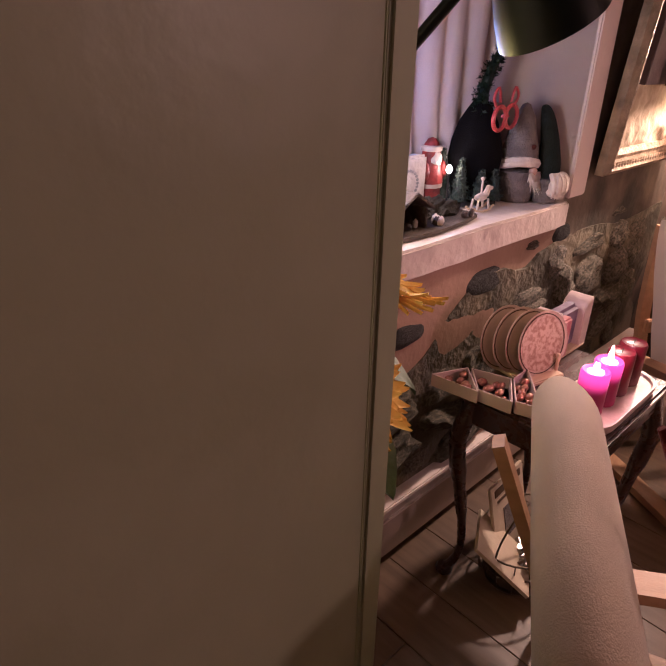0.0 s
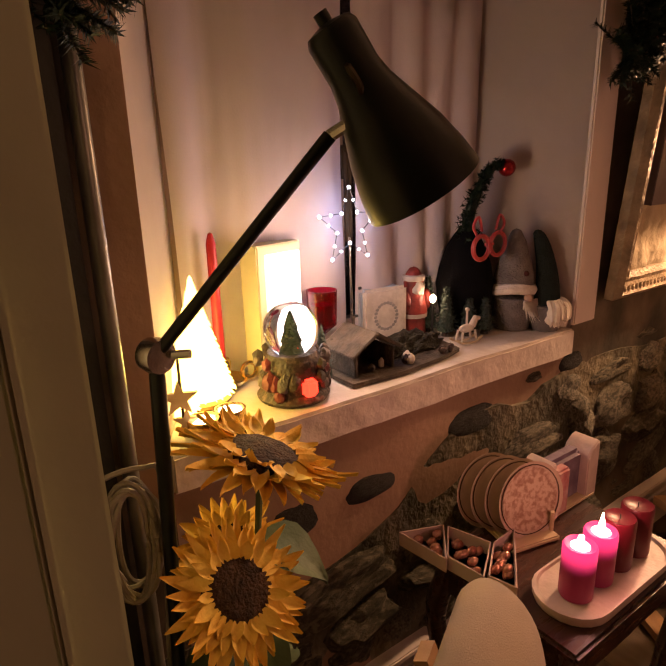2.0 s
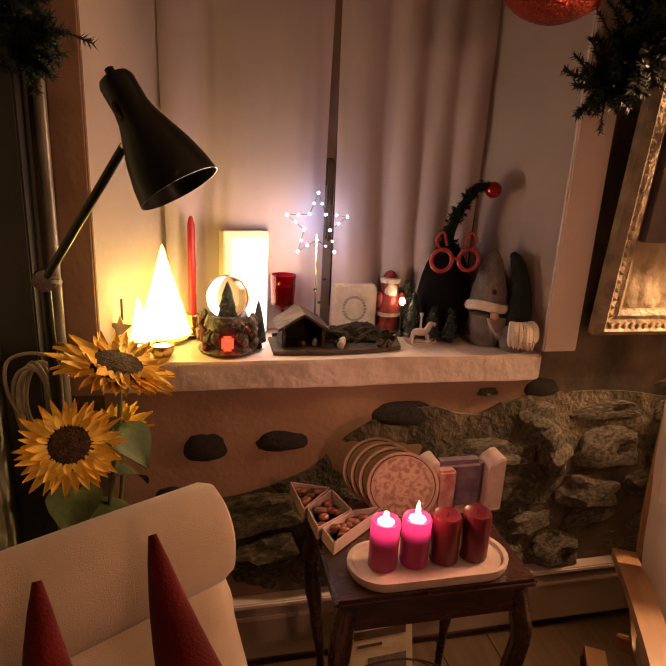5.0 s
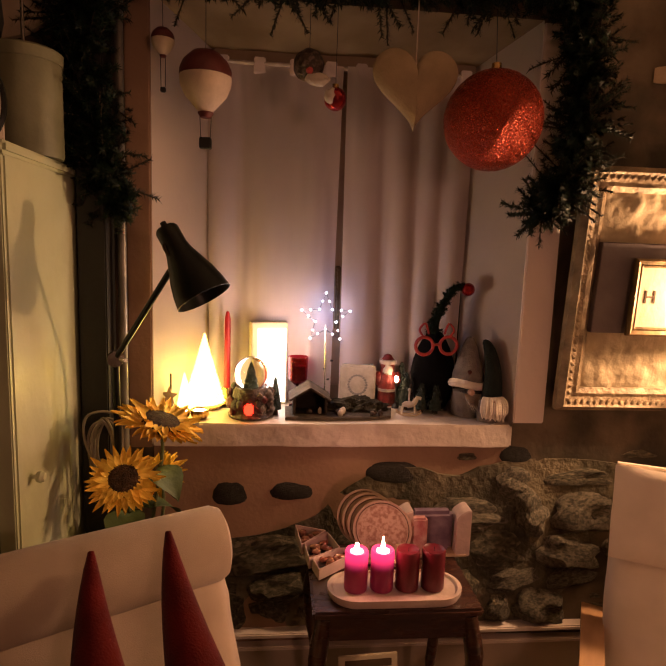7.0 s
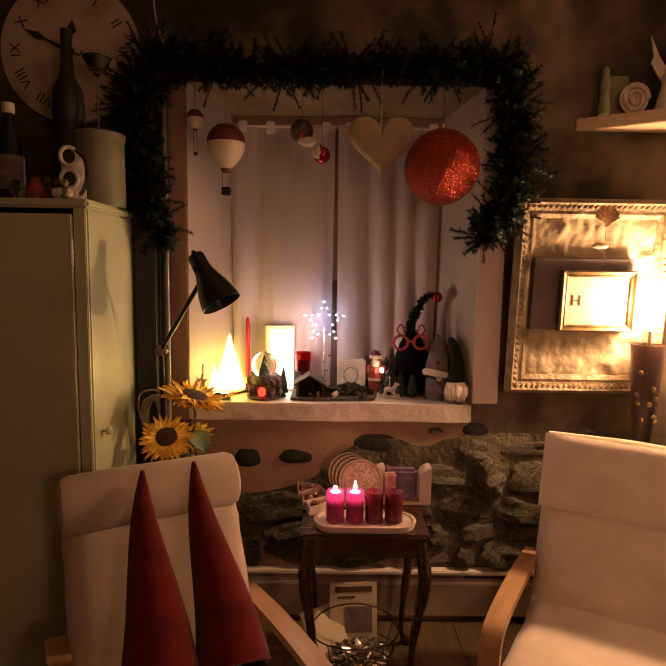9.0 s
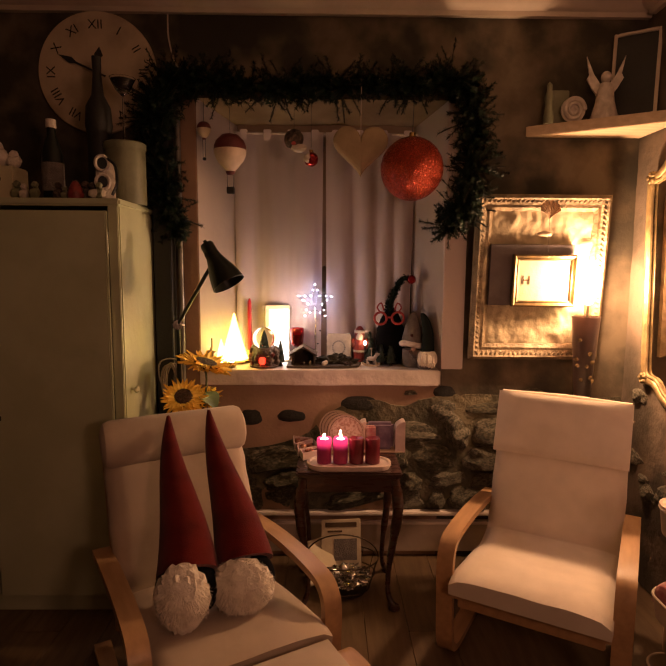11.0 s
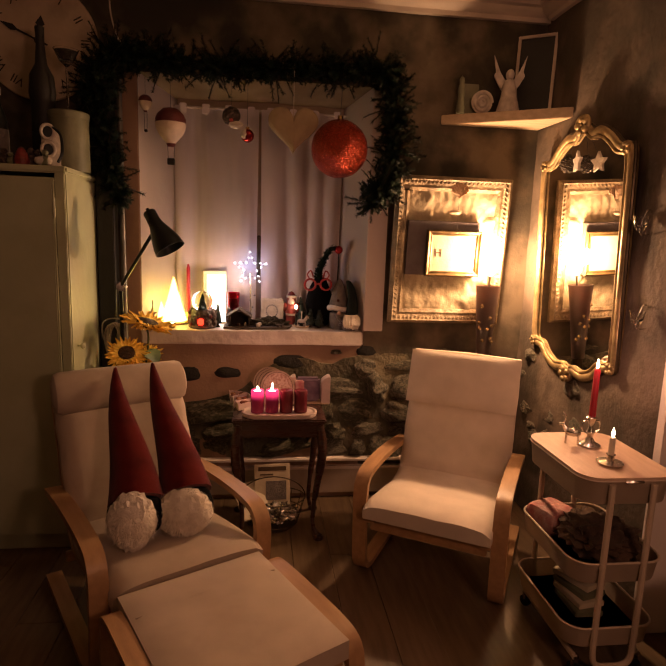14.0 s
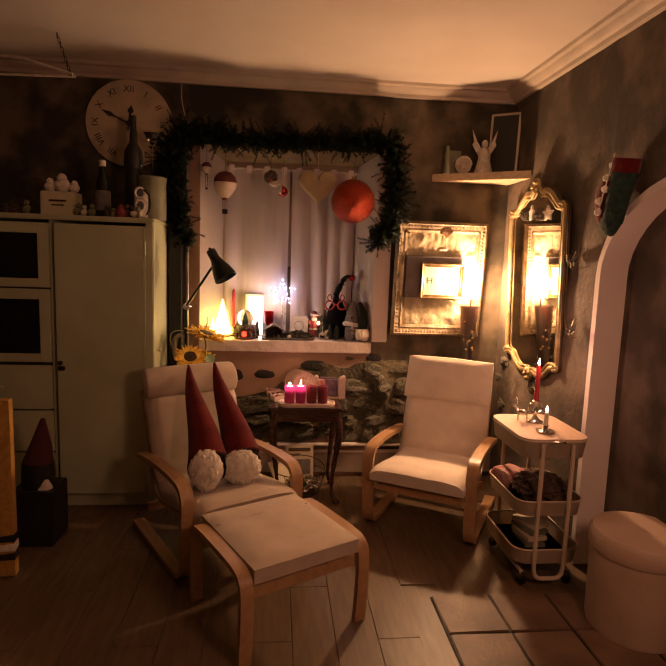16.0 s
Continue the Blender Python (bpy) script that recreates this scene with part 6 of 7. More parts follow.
# ---- clock ----
def wall_clock():
    c = thing("wall_clock", "large round aged clock with Roman numerals", "clock", (0.115, 0.757, 2.390))
    part("face", lathe([(0, 0), (0.272, 0), (0.276, 0.008), (0.272, 0.020), (0.262, 0.022), (0, 0.020)], 64, m=pose(0, 0, 0, 90, 0, 0)), CLOCK_FACE, c)
    num = ("XII", "I", "II", "III", "IIII", "V", "VI", "VII", "VIII", "IX", "X", "XI")
    for k, s in enumerate(num):
        a = 2 * math.pi * k / 12
        writing(s, 0.058, CLOCK_INK, c, pose(0.212 * math.sin(a), -0.0215, 0.212 * math.cos(a), 90, 0, 0) @ Matrix.Rotation(-a, 4, "Z"), 0.0008)
    for ln, w, deg in ((0.115, 0.014, 8), (0.19, 0.010, -66)):
        b = prism([(-w * 0.4, -0.045), (w * 0.4, -0.045), (w * 0.5, ln * 0.55), (w * 1.5, ln * 0.68), (0, ln), (-w * 1.5, ln * 0.68), (-w * 0.5, ln * 0.55)], 0.002)
        bmesh.ops.transform(b, matrix=Matrix.Translation((0, -0.0265 - 0.003 * (w < 0.012), 0)) @ Matrix.Rotation(radians(deg), 4, "Y"), verts=b.verts)
        part("hand", b, CLOCK_INK, c)
    part("hub", lathe([(0, 0), (0.018, 0), (0.018, 0.014), (0, 0.016)], 18, m=pose(0, -0.02, 0, 90, 0, 0)), CLOCK_INK, c)
    single("wall_cable", tube(curve([(0.445, 0.755, 2.67), (0.447, 0.75, 2.56), (0.47, 0.745, 2.46), (0.50, 0.735, 2.40)], 5), 0.004, 6), TRIM, "thin white cable running down from the cornice", "cable")


# ---- things on the cabinet ----
def cabinet_top():
    Z = 1.767
    rng = random.Random(14)
    c = thing("cream_tin_box", "cream painted tin box with a red print", "box", (-0.212, 0.44, Z))
    part("box", box(0.20, 0.13, 0.14, (0, 0, 0.07), 0.006), BOX_CREAM, c)
    part("print_bar", box(0.10, 0.004, 0.012, (0, -0.066, 0.085), 0.001), DARK_RED, c)
    part("print_bar", box(0.07, 0.004, 0.008, (0, -0.066, 0.06), 0.001), DARK_RED, c)
    for x, r in ((-0.275, 0.034), (-0.205, 0.046), (-0.135, 0.030)):
        c = thing("plush_toy", "pale plush animal sitting on the tin box", "plush toy", (x, 0.44, Z + 0.1405), group="plush toys on the tin box")
        part("body", ball(r, (0, 0, r * 0.88), (1, 0.9, 0.9), 3, 0.15), WHITE_FUR, c)
        part("head", ball(r * 0.62, (0.004, -r * 0.35, r * 1.75), (1, 0.95, 0.95), 3, 0.15), WHITE_FUR, c)
    c = thing("black_bottle_figure", "tall black bottle with a grey label and white cap", "bottle", (0.035, 0.42, Z))
    part("bottle", lathe([(0, 0), (0.040, 0), (0.043, 0.01), (0.042, 0.19), (0.028, 0.24), (0.018, 0.27), (0.018, 0.32), (0, 0.32)], 24), BLACK, c)
    part("label", lathe([(0.0435, 0.04), (0.0445, 0.042), (0.0445, 0.155), (0.0435, 0.157)], 24), GREY_PLUSH, c)
    part("cap", lathe([(0.019, 0.30), (0.021, 0.302), (0.020, 0.335), (0, 0.338)], 16), WHITE_RESIN, c)
    for k in range(13):
        x = -0.56 + 0.062 * k if k < 4 else (-0.095 + 0.045 * (k - 4) if k < 7 else 0.08 + 0.035 * (k - 7))
        s = rng.uniform(0.8, 1.25)
        b = ball(0.020 * s, (0, 0, 0.022 * s), (1, 0.9, 1.1), 2, 0.4)
        ball(0.013 * s, (0.004, -0.006, 0.052 * s), sub=2, rough=0.3, bm=b)
        single("ceramic_figurine", b, rng.choice([RESIN, WHITE_RESIN, KHAKI, RESIN]), "small painted ceramic animal figurine", "figurine", (x, 0.33 + rng.uniform(0, 0.05), Z), group="figurines on the cabinet")
    c = thing("dark_carafe", "tall dark wooden bottle with a bulbous foot", "bottle", (0.185, 0.55, Z))
    part("bottle", lathe([(0, 0), (0.050, 0), (0.055, 0.02), (0.05, 0.30), (0.058, 0.34), (0.052, 0.42), (0.026, 0.47), (0.018, 0.56), (0.020, 0.63), (0, 0.635)], 22), BLACKWOOD, c)
    c = thing("wine_glass", "large wine glass with dark wine-coloured bowl", "wine glass", (0.305, 0.52, Z + 0.268))
    part("glass", lathe([(0, 0), (0.035, 0), (0.036, 0.004), (0.005, 0.012), (0.004, 0.19), (0.030, 0.215), (0.055, 0.265), (0.052, 0.265), (0.028, 0.22), (0, 0.208)], 24), CLEAR_GLASS, c)
    part("wine", lathe([(0, 0.212), (0.026, 0.222), (0.049, 0.258), (0, 0.259)], 22), BLACKWOOD, c)
    c = thing("khaki_hat_box", "round khaki tin drum with worn paint", "tin", (0.295, 0.55, Z))
    part("drum", lathe([(0, 0), (0.085, 0), (0.088, 0.01), (0.087, 0.24), (0, 0.24)], 30), KHAKI, c)
    part("lid", lathe([(0, 0.235), (0.090, 0.235), (0.092, 0.262), (0.084, 0.268), (0, 0.266)], 30), KHAKI, c)
    c = thing("spectacle_stand", "white sunglasses on a pale stand", "sunglasses", (0.268, 0.35, Z), 20)
    part("stand", box(0.075, 0.05, 0.155, (0.012, 0.05, 0.0775), 0.008), WHITE_RESIN, c)
    for z in (0.075, 0.15):
        part("rim", tube([(0.026 * math.cos(a), 0.012, z + 0.030 * math.sin(a)) for a in [2 * math.pi * k / 18 for k in range(18)]], 0.007, 8, closed=True), WHITE_RESIN, c)
        part("lens", lathe([(0, -0.001), (0.024, -0.001), (0.024, 0.001), (0, 0.001)], 18, m=pose(0, 0.012, z, 90, 0, 0)), BLACK, c)
    part("bow", tube(curve([(0.02, 0.01, 0.17), (0.05, 0.0, 0.14), (0.055, -0.01, 0.07), (0.035, -0.01, 0.02)], 5), 0.006, 6), BLACK, c)
    part("foot", ball(0.026, (-0.02, -0.005, 0.025), (1.5, 0.7, 0.8), 2, 0.2), WHITE_RESIN, c)
    b = lathe([(0, 0), (0.028, 0), (0.032, 0.02), (0.024, 0.05), (0.012, 0.07), (0, 0.075)], 16)
    single("red_figurine", b, RESIN_RED, "small red glazed figurine", "figurine", (0.16, 0.34, Z))


# ---- side table things ----
def pillar(x, lit, burning, tray):
    c = thing("pillar_candle", "dark red pillar candle" + (", burning" if lit else ", unlit") + ", on the tray", "candle", (x, 0.350, 0.6495), group="pillar candles on the tray")
    k = 0.7 * (x * 37 % 1)
    b = lathe([(0, 0), (0.031, 0), (0.032, 0.004), (0.0318, 0.05), (0.032, 0.105), (0.0295, 0.1105), (0.024, 0.1065), (0, 0.104)], 26)
    for v in b.verts:
        v.co.z += 0.0012 * noise.noise(v.co * 70 + Vector((k, 0, 0))) if v.co.z > 0.09 else 0
    part("wax", b, WAX_LIT if burning else WAX_RED, c, "red wax with its flame glow given as pink emission" if burning else "")
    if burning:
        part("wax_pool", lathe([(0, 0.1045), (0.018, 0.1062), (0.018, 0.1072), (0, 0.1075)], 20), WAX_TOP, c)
    part("wick", tube([(0, 0, 0.10), (0.001, 0, 0.116)], 0.001, 5), CLOCK_INK, c)
    if lit:
        flame((0, 0, 0.110), c, 0.040 if x > 1.2 else 0.014)


def table_things():
    TZ = 0.631
    t = thing("candle_tray", "oval white ceramic candle tray", "tray", (1.293, 0.355, TZ))
    b = bmesh.new()
    pts = []
    for cx, a0 in ((0.108, -90), (-0.108, 90)):
        for k in range(13):
            a = radians(a0 + 15 * k)
            pts.append((cx + 0.072 * math.cos(a), 0.072 * math.sin(a)))
    rows = [(1.0, 0), (1.03, 0.012), (1.03, 0.022), (0.97, 0.022), (0.94, 0.016)]
    rr = [[b.verts.new((x * s, y * s, z)) for x, y in pts] for s, z in rows]
    for p, q in zip(rr, rr[1:]):
        for i in range(len(pts)):
            j = (i + 1) % len(pts)
            b.faces.new((p[i], p[j], q[j], q[i]))
    b.faces.new(rr[0])
    b.faces.new(rr[-1])
    part("tray", b, TRAY_WHITE, t)
    for k, x in enumerate((1.184, 1.255, 1.325, 1.396)):
        pillar(x, k < 2, k < 2, t)
    # box of sweets, shaped like a fir tree
    c = thing("sweet_box", "tree-shaped white card box with compartments of wrapped sweets", "box of sweets", (1.14, 0.565, TZ + 0.001), 0)
    rng = random.Random(17)
    for poly in (((-0.11, 0.115), (-0.015, 0.075), (-0.095, -0.01)), ((-0.085, -0.005), (-0.01, 0.065), (0.02, -0.03), (-0.075, -0.09)), ((-0.065, -0.095), (0.025, -0.035), (0.10, -0.03), (-0.05, -0.15))):
        b = bmesh.new()
        f = b.faces.new([b.verts.new((x, y, 0.002)) for x, y in poly])
        bmesh.ops.solidify(b, geom=[f], thickness=0.002)
        m = len(poly)
        for k in range(m):
            (x0, y0), (x1, y1) = poly[k], poly[(k + 1) % m]
            ln, an = math.hypot(x1 - x0, y1 - y0), math.degrees(math.atan2(y1 - y0, x1 - x0))
            box(ln + 0.003, 0.003, 0.034, ((x0 + x1) / 2, (y0 + y1) / 2, 0.018), 0.0008, (0, 0, an), bm=b)
        comp = part("compartment", b, CHOC_BOX, c, smooth=0)
        cx, cy = sum(p[0] for p in poly) / m, sum(p[1] for p in poly) / m
        for k in range(9):
            p = poly[k % m]
            f_ = 0.15 + 0.45 * rng.random()
            part("sweet", ball(0.012, (cx + (p[0] - cx) * f_, cy + (p[1] - cy) * f_, 0.014 + rng.uniform(0, 0.014)), (1.2, 0.8, 0.8), 2, 0.2), FOIL, comp)
    # plates standing in a rack
    c = thing("plate_rack", "printed round plates standing on edge in a pale rack", "plates", (1.285, 0.572, TZ), -14)
    for k in range(4):
        pm = pose(0.012 - 0.020 * k, 0.024 * k - 0.03, 0.090, 80, 0, 0)
        part("plate", lathe([(0, 0.002), (0.055, 0.002), (0.085, 0.010), (0.089, 0.014), (0.085, 0.008), (0.055, -0.002), (0, -0.002)], 36, m=pm), PLATE, c)
        part("rim_line", tube([pm @ Vector((0.080 * math.cos(a), 0.080 * math.sin(a), 0.0110)) for a in [2 * math.pi * j / 30 for j in range(30)]], 0.0012, 5, closed=True), INK, c)
    pm = pose(0.012, -0.03, 0.090, 80, 0, 0)
    part("printed_centre", lathe([(0, 0.0028), (0.060, 0.0028), (0.060, 0.0034), (0, 0.0036)], 30, m=pm), PRINT, c, "russet printed picture")
    part("printed_rim", lathe([(0.064, 0.0052), (0.075, 0.0086), (0.075, 0.0092), (0.064, 0.0058)], 30, m=pm), PRINT, c)
    part("base_bar", box(0.13, 0.17, 0.012, (0, 0, 0.006), 0.003), SHELF_WOOD, c)
    for px, py in ((0.085, -0.06), (-0.085, 0.075)):
        part("peg", tube([(px * 0.7, py, 0.01), (px * 0.7, py, 0.06)], 0.005, 8), SHELF_WOOD, c)
    c = thing("paper_packet", "cream and violet packet of napkins in a curved holder", "napkins", (1.43, 0.565, TZ))
    hold = lambda x: prism([(x - 0.020, 0), (x + 0.026, 0), (x + 0.026, 0.150), (x + 0.012, 0.148), (x - 0.012, 0.132), (x - 0.020, 0.115)], 0.07, Matrix.Translation((0, -0.035, 0)), 0.003)
    part("holder_end", hold(0.108), TRAY_WHITE, c)
    part("holder_end", hold(-0.075), TRAY_WHITE, c)
    part("base", box(0.22, 0.075, 0.010, (0.016, 0, 0.005), 0.003), SHELF_WOOD, c)
    part("packet", box(0.13, 0.045, 0.130, (0.016, 0.0, 0.075), 0.012), PURPLE, c)
    part("packet", box(0.05, 0.030, 0.12, (-0.03, -0.030, 0.07), 0.006), PINK_CLOTH, c)
    # wire basket with papers under the table
    w = thing("wire_basket", "dark wire basket with magazines and foil under the table", "basket", (1.27, 0.46, 0.0))
    for z, s in ((0.012, 0.78), (0.08, 0.9), (0.15, 1.0)):
        part("ring", tube([(0.17 * s * math.cos(a), 0.12 * s * math.sin(a), z) for a in [2 * math.pi * k / 28 for k in range(28)]], 0.003, 6, closed=True), DARKBRASS, w)
    for k in range(14):
        a = 2 * math.pi * k / 14
        part("wire", tube([(0.17 * 0.78 * math.cos(a), 0.12 * 0.78 * math.sin(a), 0.012), (0.17 * math.cos(a), 0.12 * math.sin(a), 0.15)], 0.002, 5), DARKBRASS, w)
    part("handle", tube([(0.17 * math.cos(a), 0.0, 0.15 + 0.11 * math.sin(a)) for a in [math.pi * k / 14 for k in range(15)]], 0.003, 6), DARKBRASS, w)
    part("floor_mesh", lathe([(0, 0.008), (0.12, 0.008), (0.12, 0.012), (0, 0.012)], 20), DARKBRASS, w)
    c = thing("magazine", "pale magazine with dark headline bars in the basket", "magazine", (1.27, 0.49, 0.03), 4, lean=(-14, 0))
    part("cover", box(0.19, 0.010, 0.27, (0, 0, 0.135), 0.002), PAPER, c)
    part("headline_bar", box(0.15, 0.003, 0.022, (0, -0.0055, 0.245), 0), INK, c)
    part("headline_bar", box(0.07, 0.003, 0.008, (-0.03, -0.0055, 0.215), 0), INK, c)
    part("picture_patch", box(0.11, 0.003, 0.10, (0.02, -0.0055, 0.13), 0), GREY_PLUSH, c)
    c = thing("newspaper", "folded newspaper sticking out of the basket", "newspaper", (1.18, 0.43, 0.05), 30, lean=(-30, 0))
    part("folded_sheet", cushion(0.16, 0.20, 0.014, (0, 0, 0.09), (70, 0, 0), 0.2, 9), PAPER, c)
    b = bmesh.new()
    b = ball(0.075, (0, 0, 0.085), (1.3, 0.9, 0.55), 4, 0.55, 22, bm=b)
    single("foil_wrap", b, CHROME, "crumpled silver foil in the basket", "foil", (1.29, 0.41, 0.0), smooth=20)


# ---- gnome cushions on the armchair ----
def big_gnome(base, tip, beard_w, label):
    base, tip = Vector(base), Vector(tip)
    g = thing("gnome_cushion", label, "gnome", base, group="gnome cushions on the armchair")
    d = tip - base
    hp = [d * f + Vector((0.010 * math.sin(6 * f), 0.012 * math.sin(3 * f), 0.0)) for f in [0.16 + 0.84 * k / 16 for k in range(17)]]
    n = len(hp)
    part("hat", tube(hp, [0.094 * (1 - i / (n - 1)) ** 0.88 + 0.006 for i in range(n)], 18), RED_FELT, g, "tall pointed red felt hat")
    part("body", ball(0.098, d * 0.10 + Vector((0, 0.01, -0.005)), (1.05, 0.8, 0.95), 3), BLACK_PLUSH, g, "black plush body")
    b = ball(0.088, d * 0.10 + Vector((0.0, -0.055, 0.0)), (beard_w, 0.72, 1.0 + 0.25 * (beard_w < 1)), 4, 0.16, 20)
    for v in b.verts:
        if beard_w < 1 and v.co.z < d.z * 0.10:
            v.co.x *= 1 - 2.6 * (d.z * 0.10 - v.co.z)
    part("beard", b, WHITE_FUR, g, "fluffy white beard")
    rng = random.Random(2)
    f = bmesh.new()
    c0 = d * 0.10 + Vector((0.0, -0.055, 0.0))
    for _ in range(1500):
        v = Vector((rng.gauss(0, 1), rng.gauss(0, 1) - 0.4, rng.gauss(0, 1))).normalized()
        p = c0 + Vector((v.x * 0.086 * beard_w, v.y * 0.062, v.z * 0.086))
        q = p + (v + Vector((0, 0, -0.7))).normalized() * rng.uniform(0.010, 0.020)
        w = v.cross(Vector((0.3, 0.2, 1))).normalized() * 0.0016
        f.faces.new([f.verts.new(p - w), f.verts.new(p + w), f.verts.new(q)])
    part("fur", f, WHITE_FUR, g, smooth=0)["kind"] = "stuff"


# ---- trolley things ----
def trolley_things():
    TZ = 0.7535
    c = thing("tall_candlestick", "silver candlestick with a burning red taper on the trolley", "candle", (2.452, -0.415, TZ))
    part("stick", lathe([(0, 0), (0.040, 0), (0.042, 0.006), (0.020, 0.018), (0.010, 0.035), (0.016, 0.055), (0.008, 0.075), (0.014, 0.10), (0.020, 0.112), (0.012, 0.118), (0, 0.118)], 22), CHROME, c)
    for s in (-1, 1):
        part("scroll", tube(curve([(s * 0.012, 0, 0.05), (s * 0.035, 0, 0.065), (s * 0.032, 0, 0.095), (s * 0.012, 0, 0.10)], 5), 0.0035, 6), CHROME, c)
    part("taper", lathe([(0, 0.11), (0.0125, 0.11), (0.0115, 0.295), (0.006, 0.302), (0, 0.302)], 16), WAX_BRIGHT, c, "red taper candle")
    flame((0, 0, 0.302), c, 0.040)
    c = thing("low_candleholder", "low silver holder with a burning short white candle", "candle", (2.425, -0.592, TZ))
    part("dish", lathe([(0, 0), (0.042, 0), (0.046, 0.008), (0.014, 0.012), (0.012, 0.032), (0.016, 0.036), (0, 0.036)], 22), CHROME, c)
    part("candle", lathe([(0, 0.03), (0.0105, 0.03), (0.010, 0.098), (0, 0.100)], 14), WAX_WHITE, c)
    flame((0, 0, 0.100), c, 0.034)
    b = ball(0.020, (0, 0, 0.045), (1.6, 0.8, 0.85), 2)
    tube([(0.022, 0, 0.05), (0.036, 0, 0.075), (0.05, 0, 0.072)], [0.010, 0.008, 0.006], 8, bm=b)
    for x in (-0.022, 0.022):
        for y in (-0.010, 0.010):
            tube([(x, y, 0.04), (x, y, 0.0)], 0.004, 6, bm=b)
    for s in (-1, 1):
        tube(curve([(0.034, s * 0.004, 0.08), (0.028, s * 0.016, 0.10), (0.04, s * 0.024, 0.115)], 4), 0.0025, 5, bm=b)
    single("reindeer_figurine", b, CHROME, "small silver reindeer figurine on the trolley", "figurine", (2.395, -0.39, TZ), 150)
    # middle tray: folded cloth
    c = single("pink_cloth", cushion(0.15, 0.15, 0.10, (0, 0, 0.05), (0, 0, 20), 0.6, 12.0), PINK_CLOTH, "crumpled pink checked cloth in the middle tray", "cloth", (2.38, -0.33, 0.371))
    single("brown_shawl", ball(0.12, (0, 0, 0.06), (1.1, 1.3, 0.55), 4, 0.4, 18), BROWN_CLOTH, "crumpled brown woollen shawl in the middle tray", "shawl", (2.47, -0.51, 0.375))
    for k in range(4):
        single("paperback", box(0.11, 0.16, 0.022, (0, 0, 0.011), 0.002), PAPER if k % 2 else KHAKI, "worn paperback book lying in the bottom tray", "book", (2.44 + 0.01 * k, -0.48 + 0.02 * k, 0.1285 + 0.0225 * k), 8 * k, group="books in the bottom tray")


# ---- stocking, stool, throw ----
def edge_things():
    c = thing("christmas_stocking", "red and green Christmas stocking with white pompoms over the arch", "stocking", (RX - 0.065, -0.60, 1.78))
    b = ball(0.075, (0, 0.02, 0.10), (0.5, 1.0, 1.5), 3, 0.2)
    part("doll", b, RED_FELT, c)
    part("foot", ball(0.060, (0, -0.035, 0.0), (0.55, 1.1, 1.0), 3, 0.2), STOCKING_GREEN, c)
    part("leg", tube([(0, -0.05, 0.0), (0, -0.075, 0.10), (0, -0.115, 0.24)], [0.045, 0.05, 0.055], 14), STOCKING_GREEN, c)
    part("cuff", tube([(0, -0.108, 0.22), (0, -0.120, 0.28)], [0.06, 0.062], 14), RED_FELT, c)
    for k in range(5):
        part("pompom", ball(0.017, (-0.048, 0.0 - 0.022 * k + 0.02 * (k % 2), 0.05 + 0.05 * k), sub=2, rough=0.2), WHITE_FUR, c)
    part("cord", tube([(-0.05, -0.01, 0.06), (-0.05, -0.10, 0.30)], 0.003, 6), WHITE_FUR, c)
    c = thing("round_stool", "round cream upholstered drum stool", "stool", (2.68, -1.02, 0))
    part("drum", lathe([(0, 0.01), (0.19, 0.01), (0.195, 0.03), (0.198, 0.36), (0, 0.36)], 36), STOOL, c)
    part("lid", lathe([(0, 0.362), (0.203, 0.362), (0.208, 0.375), (0.207, 0.43), (0.195, 0.448), (0.02, 0.452), (0, 0.449)], 36), STOOL, c, "padded lid with a centre button")
    part("button", lathe([(0, 0.449), (0.018, 0.449), (0.015, 0.456), (0, 0.458)], 16), STOOL, c)
    # chair draped with a throw
    c = thing("draped_chair", "chair back draped with a mustard striped throw", "chair", (-0.37, -0.52, 0), 6)
    part("throw", cushion(0.48, 0.86, 0.07, (0, 0, 0.44), (90, 0, 0), 0.3, 15), YELLOW_THROW, c)
    for z, mt in ((0.20, BLACKWOOD), (0.155, WHITE_FUR), (0.11, BLACKWOOD)):
        part("stripe", cushion(0.486, 0.035, 0.075, (0, 0, z), (90, 0, 0), 0.2, 15), mt, c)
    for sx in (-1, 1):
        part("leg", tube([(sx * 0.2, 0.0, 0), (sx * 0.2, 0, 0.2)], 0.014, 8), BIRCH, c)
    g = thing("floor_gnome", "dark red gnome with a white beard on a low box", "gnome", (-0.17, -0.12, 0.30))
    part("hat", tube([(0, 0, 0.12), (0.01, 0.02, 0.22), (0.02, 0.03, 0.36)], [0.08, 0.055, 0.012], 14), DARK_RED, g)
    part("body", lathe([(0, 0), (0.08, 0), (0.085, 0.05), (0.08, 0.13), (0, 0.14)], 18), BLACKWOOD, g)
    part("beard", ball(0.05, (0.05, -0.05, -0.02), (0.8, 0.6, 1.5), 3, 0.2), WHITE_FUR, g)
    single("low_box", box(0.22, 0.22, 0.30, (0, 0, 0.15), 0.006), BLACKWOOD, "low dark wooden box", "box", (-0.17, -0.12, 0))
    c = thing("hanging_rack", "white hanging laundry rack on a chain from the ceiling", "rack", (-0.25, 0.22, 2.52))
    part("bar", tube([(-0.5, 0, 0.10), (-0.05, 0, 0.07), (0.20, -0.02, 0.0)], 0.008, 8), WHITE_RESIN, c)
    part("bar", tube([(-0.5, 0.02, -0.02), (0.20, 0.02, 0.0)], 0.007, 8), WHITE_RESIN, c)
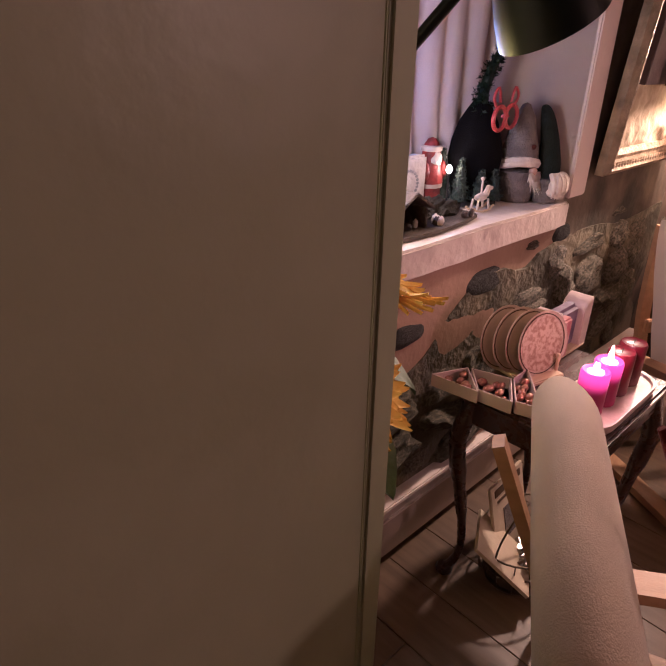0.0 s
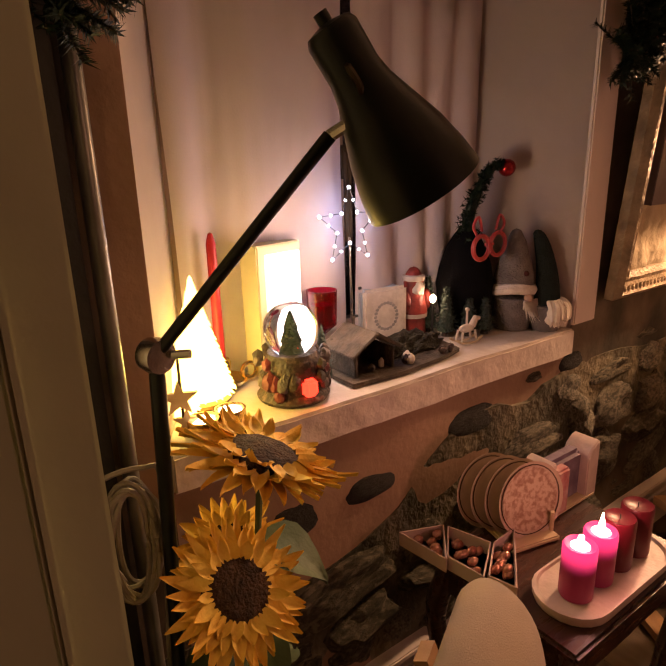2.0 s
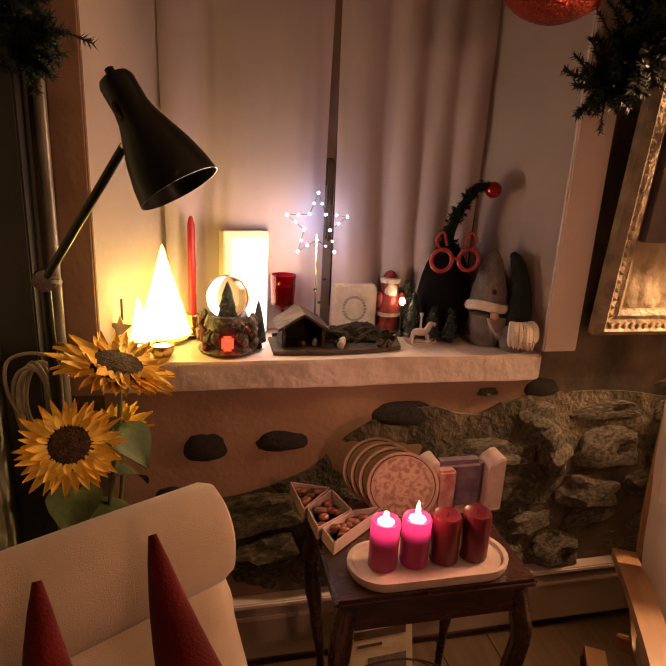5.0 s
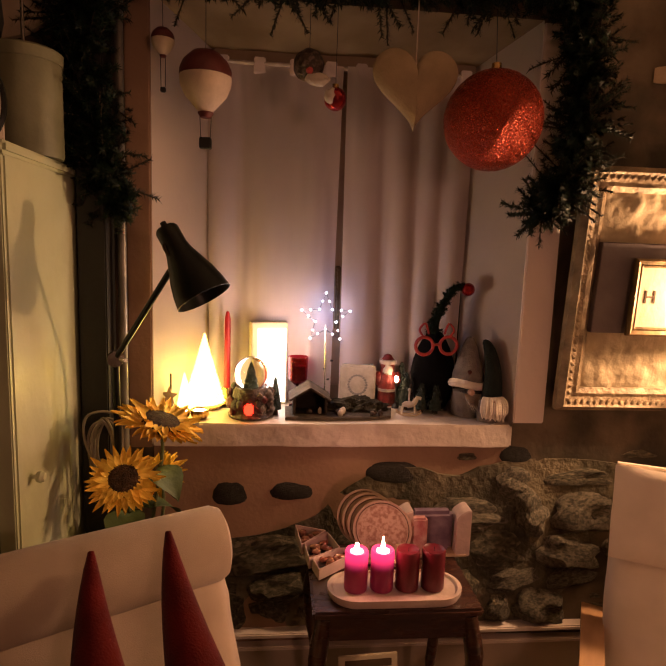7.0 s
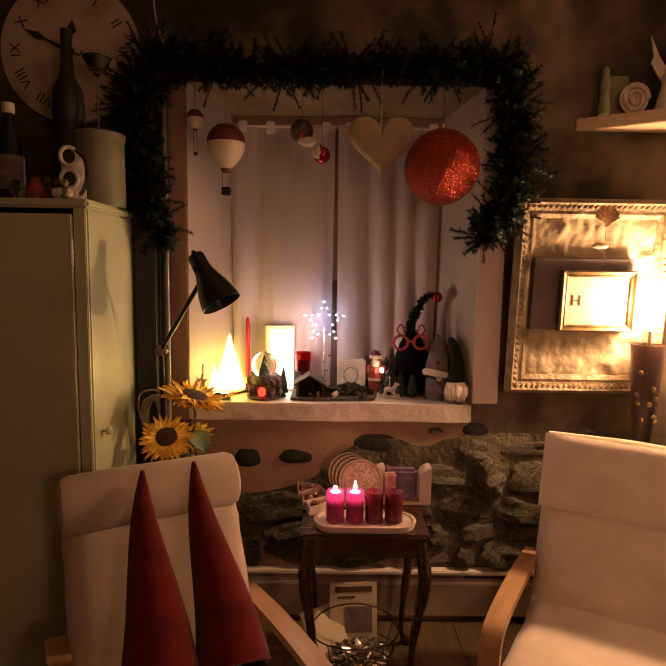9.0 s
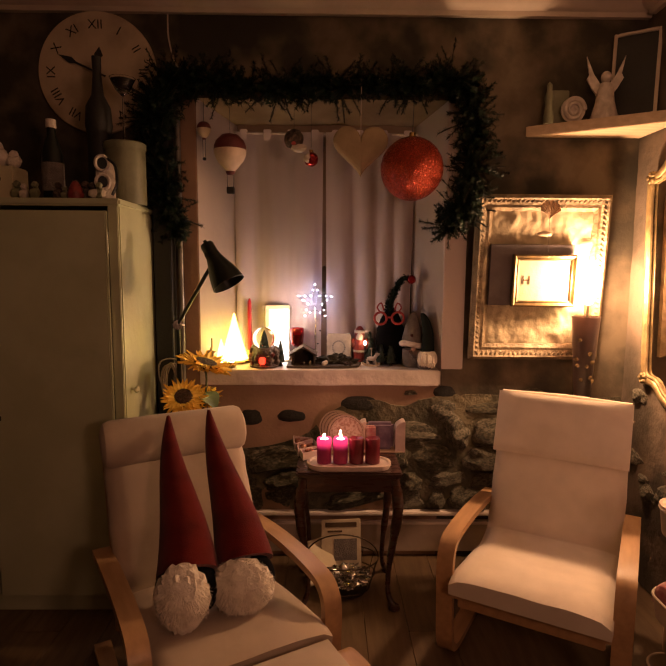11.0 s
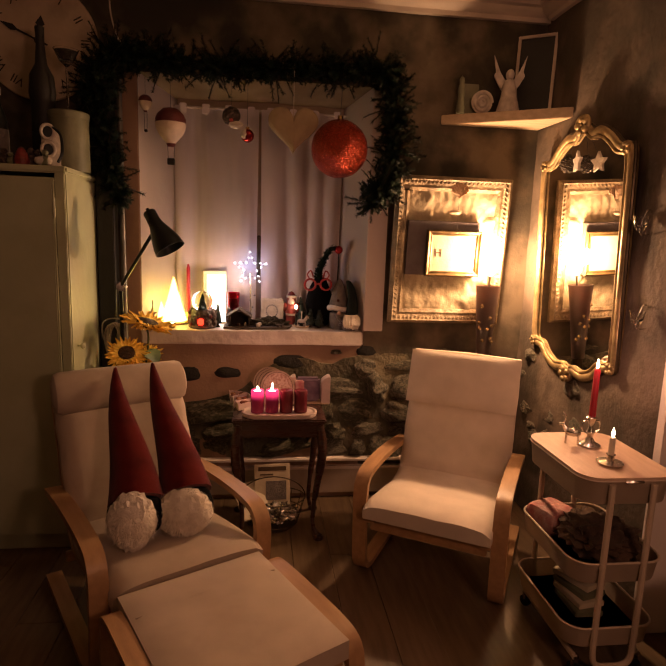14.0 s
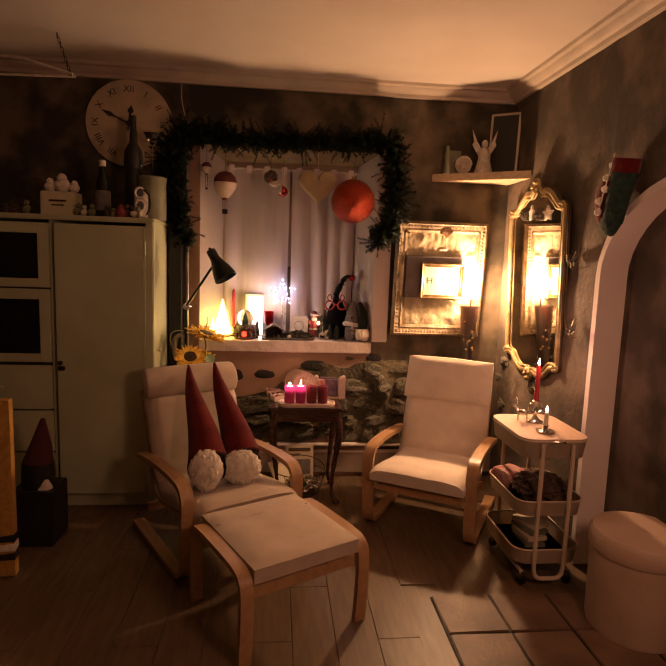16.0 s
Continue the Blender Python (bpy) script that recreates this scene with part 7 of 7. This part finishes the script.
    for k in range(9):
        part("chain_link", tube([(0.18 - 0.008 * k + 0.006 * math.cos(a) * (k % 2), 0.006 * math.cos(a) * ((k + 1) % 2), 0.012 + 0.024 * k + 0.015 * math.sin(a)) for a in [2 * math.pi * j / 10 for j in range(10)]], 0.0022, 5, closed=True), DARKBRASS, c)
    part("cloth", cushion(0.10, 0.16, 0.025, (-0.30, 0, 0.13), (90, 0, 0), 0.4, 18), WHITE_FUR, c)
    # rug and tiles of the passage
    tl = thing("passage_floor", "worn brown stone tiles at the passage", "tiles", kind="structure")
    part("bed", span(1.84, 4.0, -2.4, -0.76, -0.006, 0.0, 0), BLACKWOOD, tl)
    rng = random.Random(6)
    me = []
    for k in range(3):
        b = box(0.27, 0.27, 0.012, (0, 0, 0), 0.004)
        mm = bpy.data.meshes.new("tile")
        b.to_mesh(mm)
        b.free()
        mm.materials.append(TILE)
        me.append(mm)
    for i in range(7):
        for j in range(6):
            o = new("tile", me[(i + j) % 3])
            o.parent = tl
            o.matrix_basis = pose(1.98 + 0.28 * i, -0.90 - 0.28 * j, 0.002 + rng.uniform(0, 0.002), 0, 0, rng.uniform(-1.5, 1.5))
    # oak boards
    fl = bpy.data.objects["floor"]
    bd = box(0.178, 1.18, 0.012, (0, 0, -0.006), 0.0015, seg=1)
    mm = bpy.data.meshes.new("board")
    bd.to_mesh(mm)
    bd.free()
    mm.materials.append(LAMINATE)
    for i in range(17):
        for j in range(5):
            x, y = -1.07 + 0.18 * i, -4.0 + 1.182 * j + (0.39 * (i % 3))
            if x > 1.80 and y < -0.1:
                continue
            o = new("board", mm)
            o.parent = fl
            o.matrix_basis = Matrix.Translation((x, y, 0))


framed_relief()
vase_lamp()
corner_shelf()
wall_mirror()
wall_clock()
cabinet_top()
table_things()
big_gnome((0.770, -0.407, 0.439), (0.603, 0.027, 0.942), 0.95, "tall gnome cushion with a red felt hat and narrow white beard")
big_gnome((0.942, -0.317, 0.427), (0.739, 0.099, 0.946), 1.15, "tall gnome cushion with a red felt hat and round white beard")
trolley_things()
edge_things()
stones()
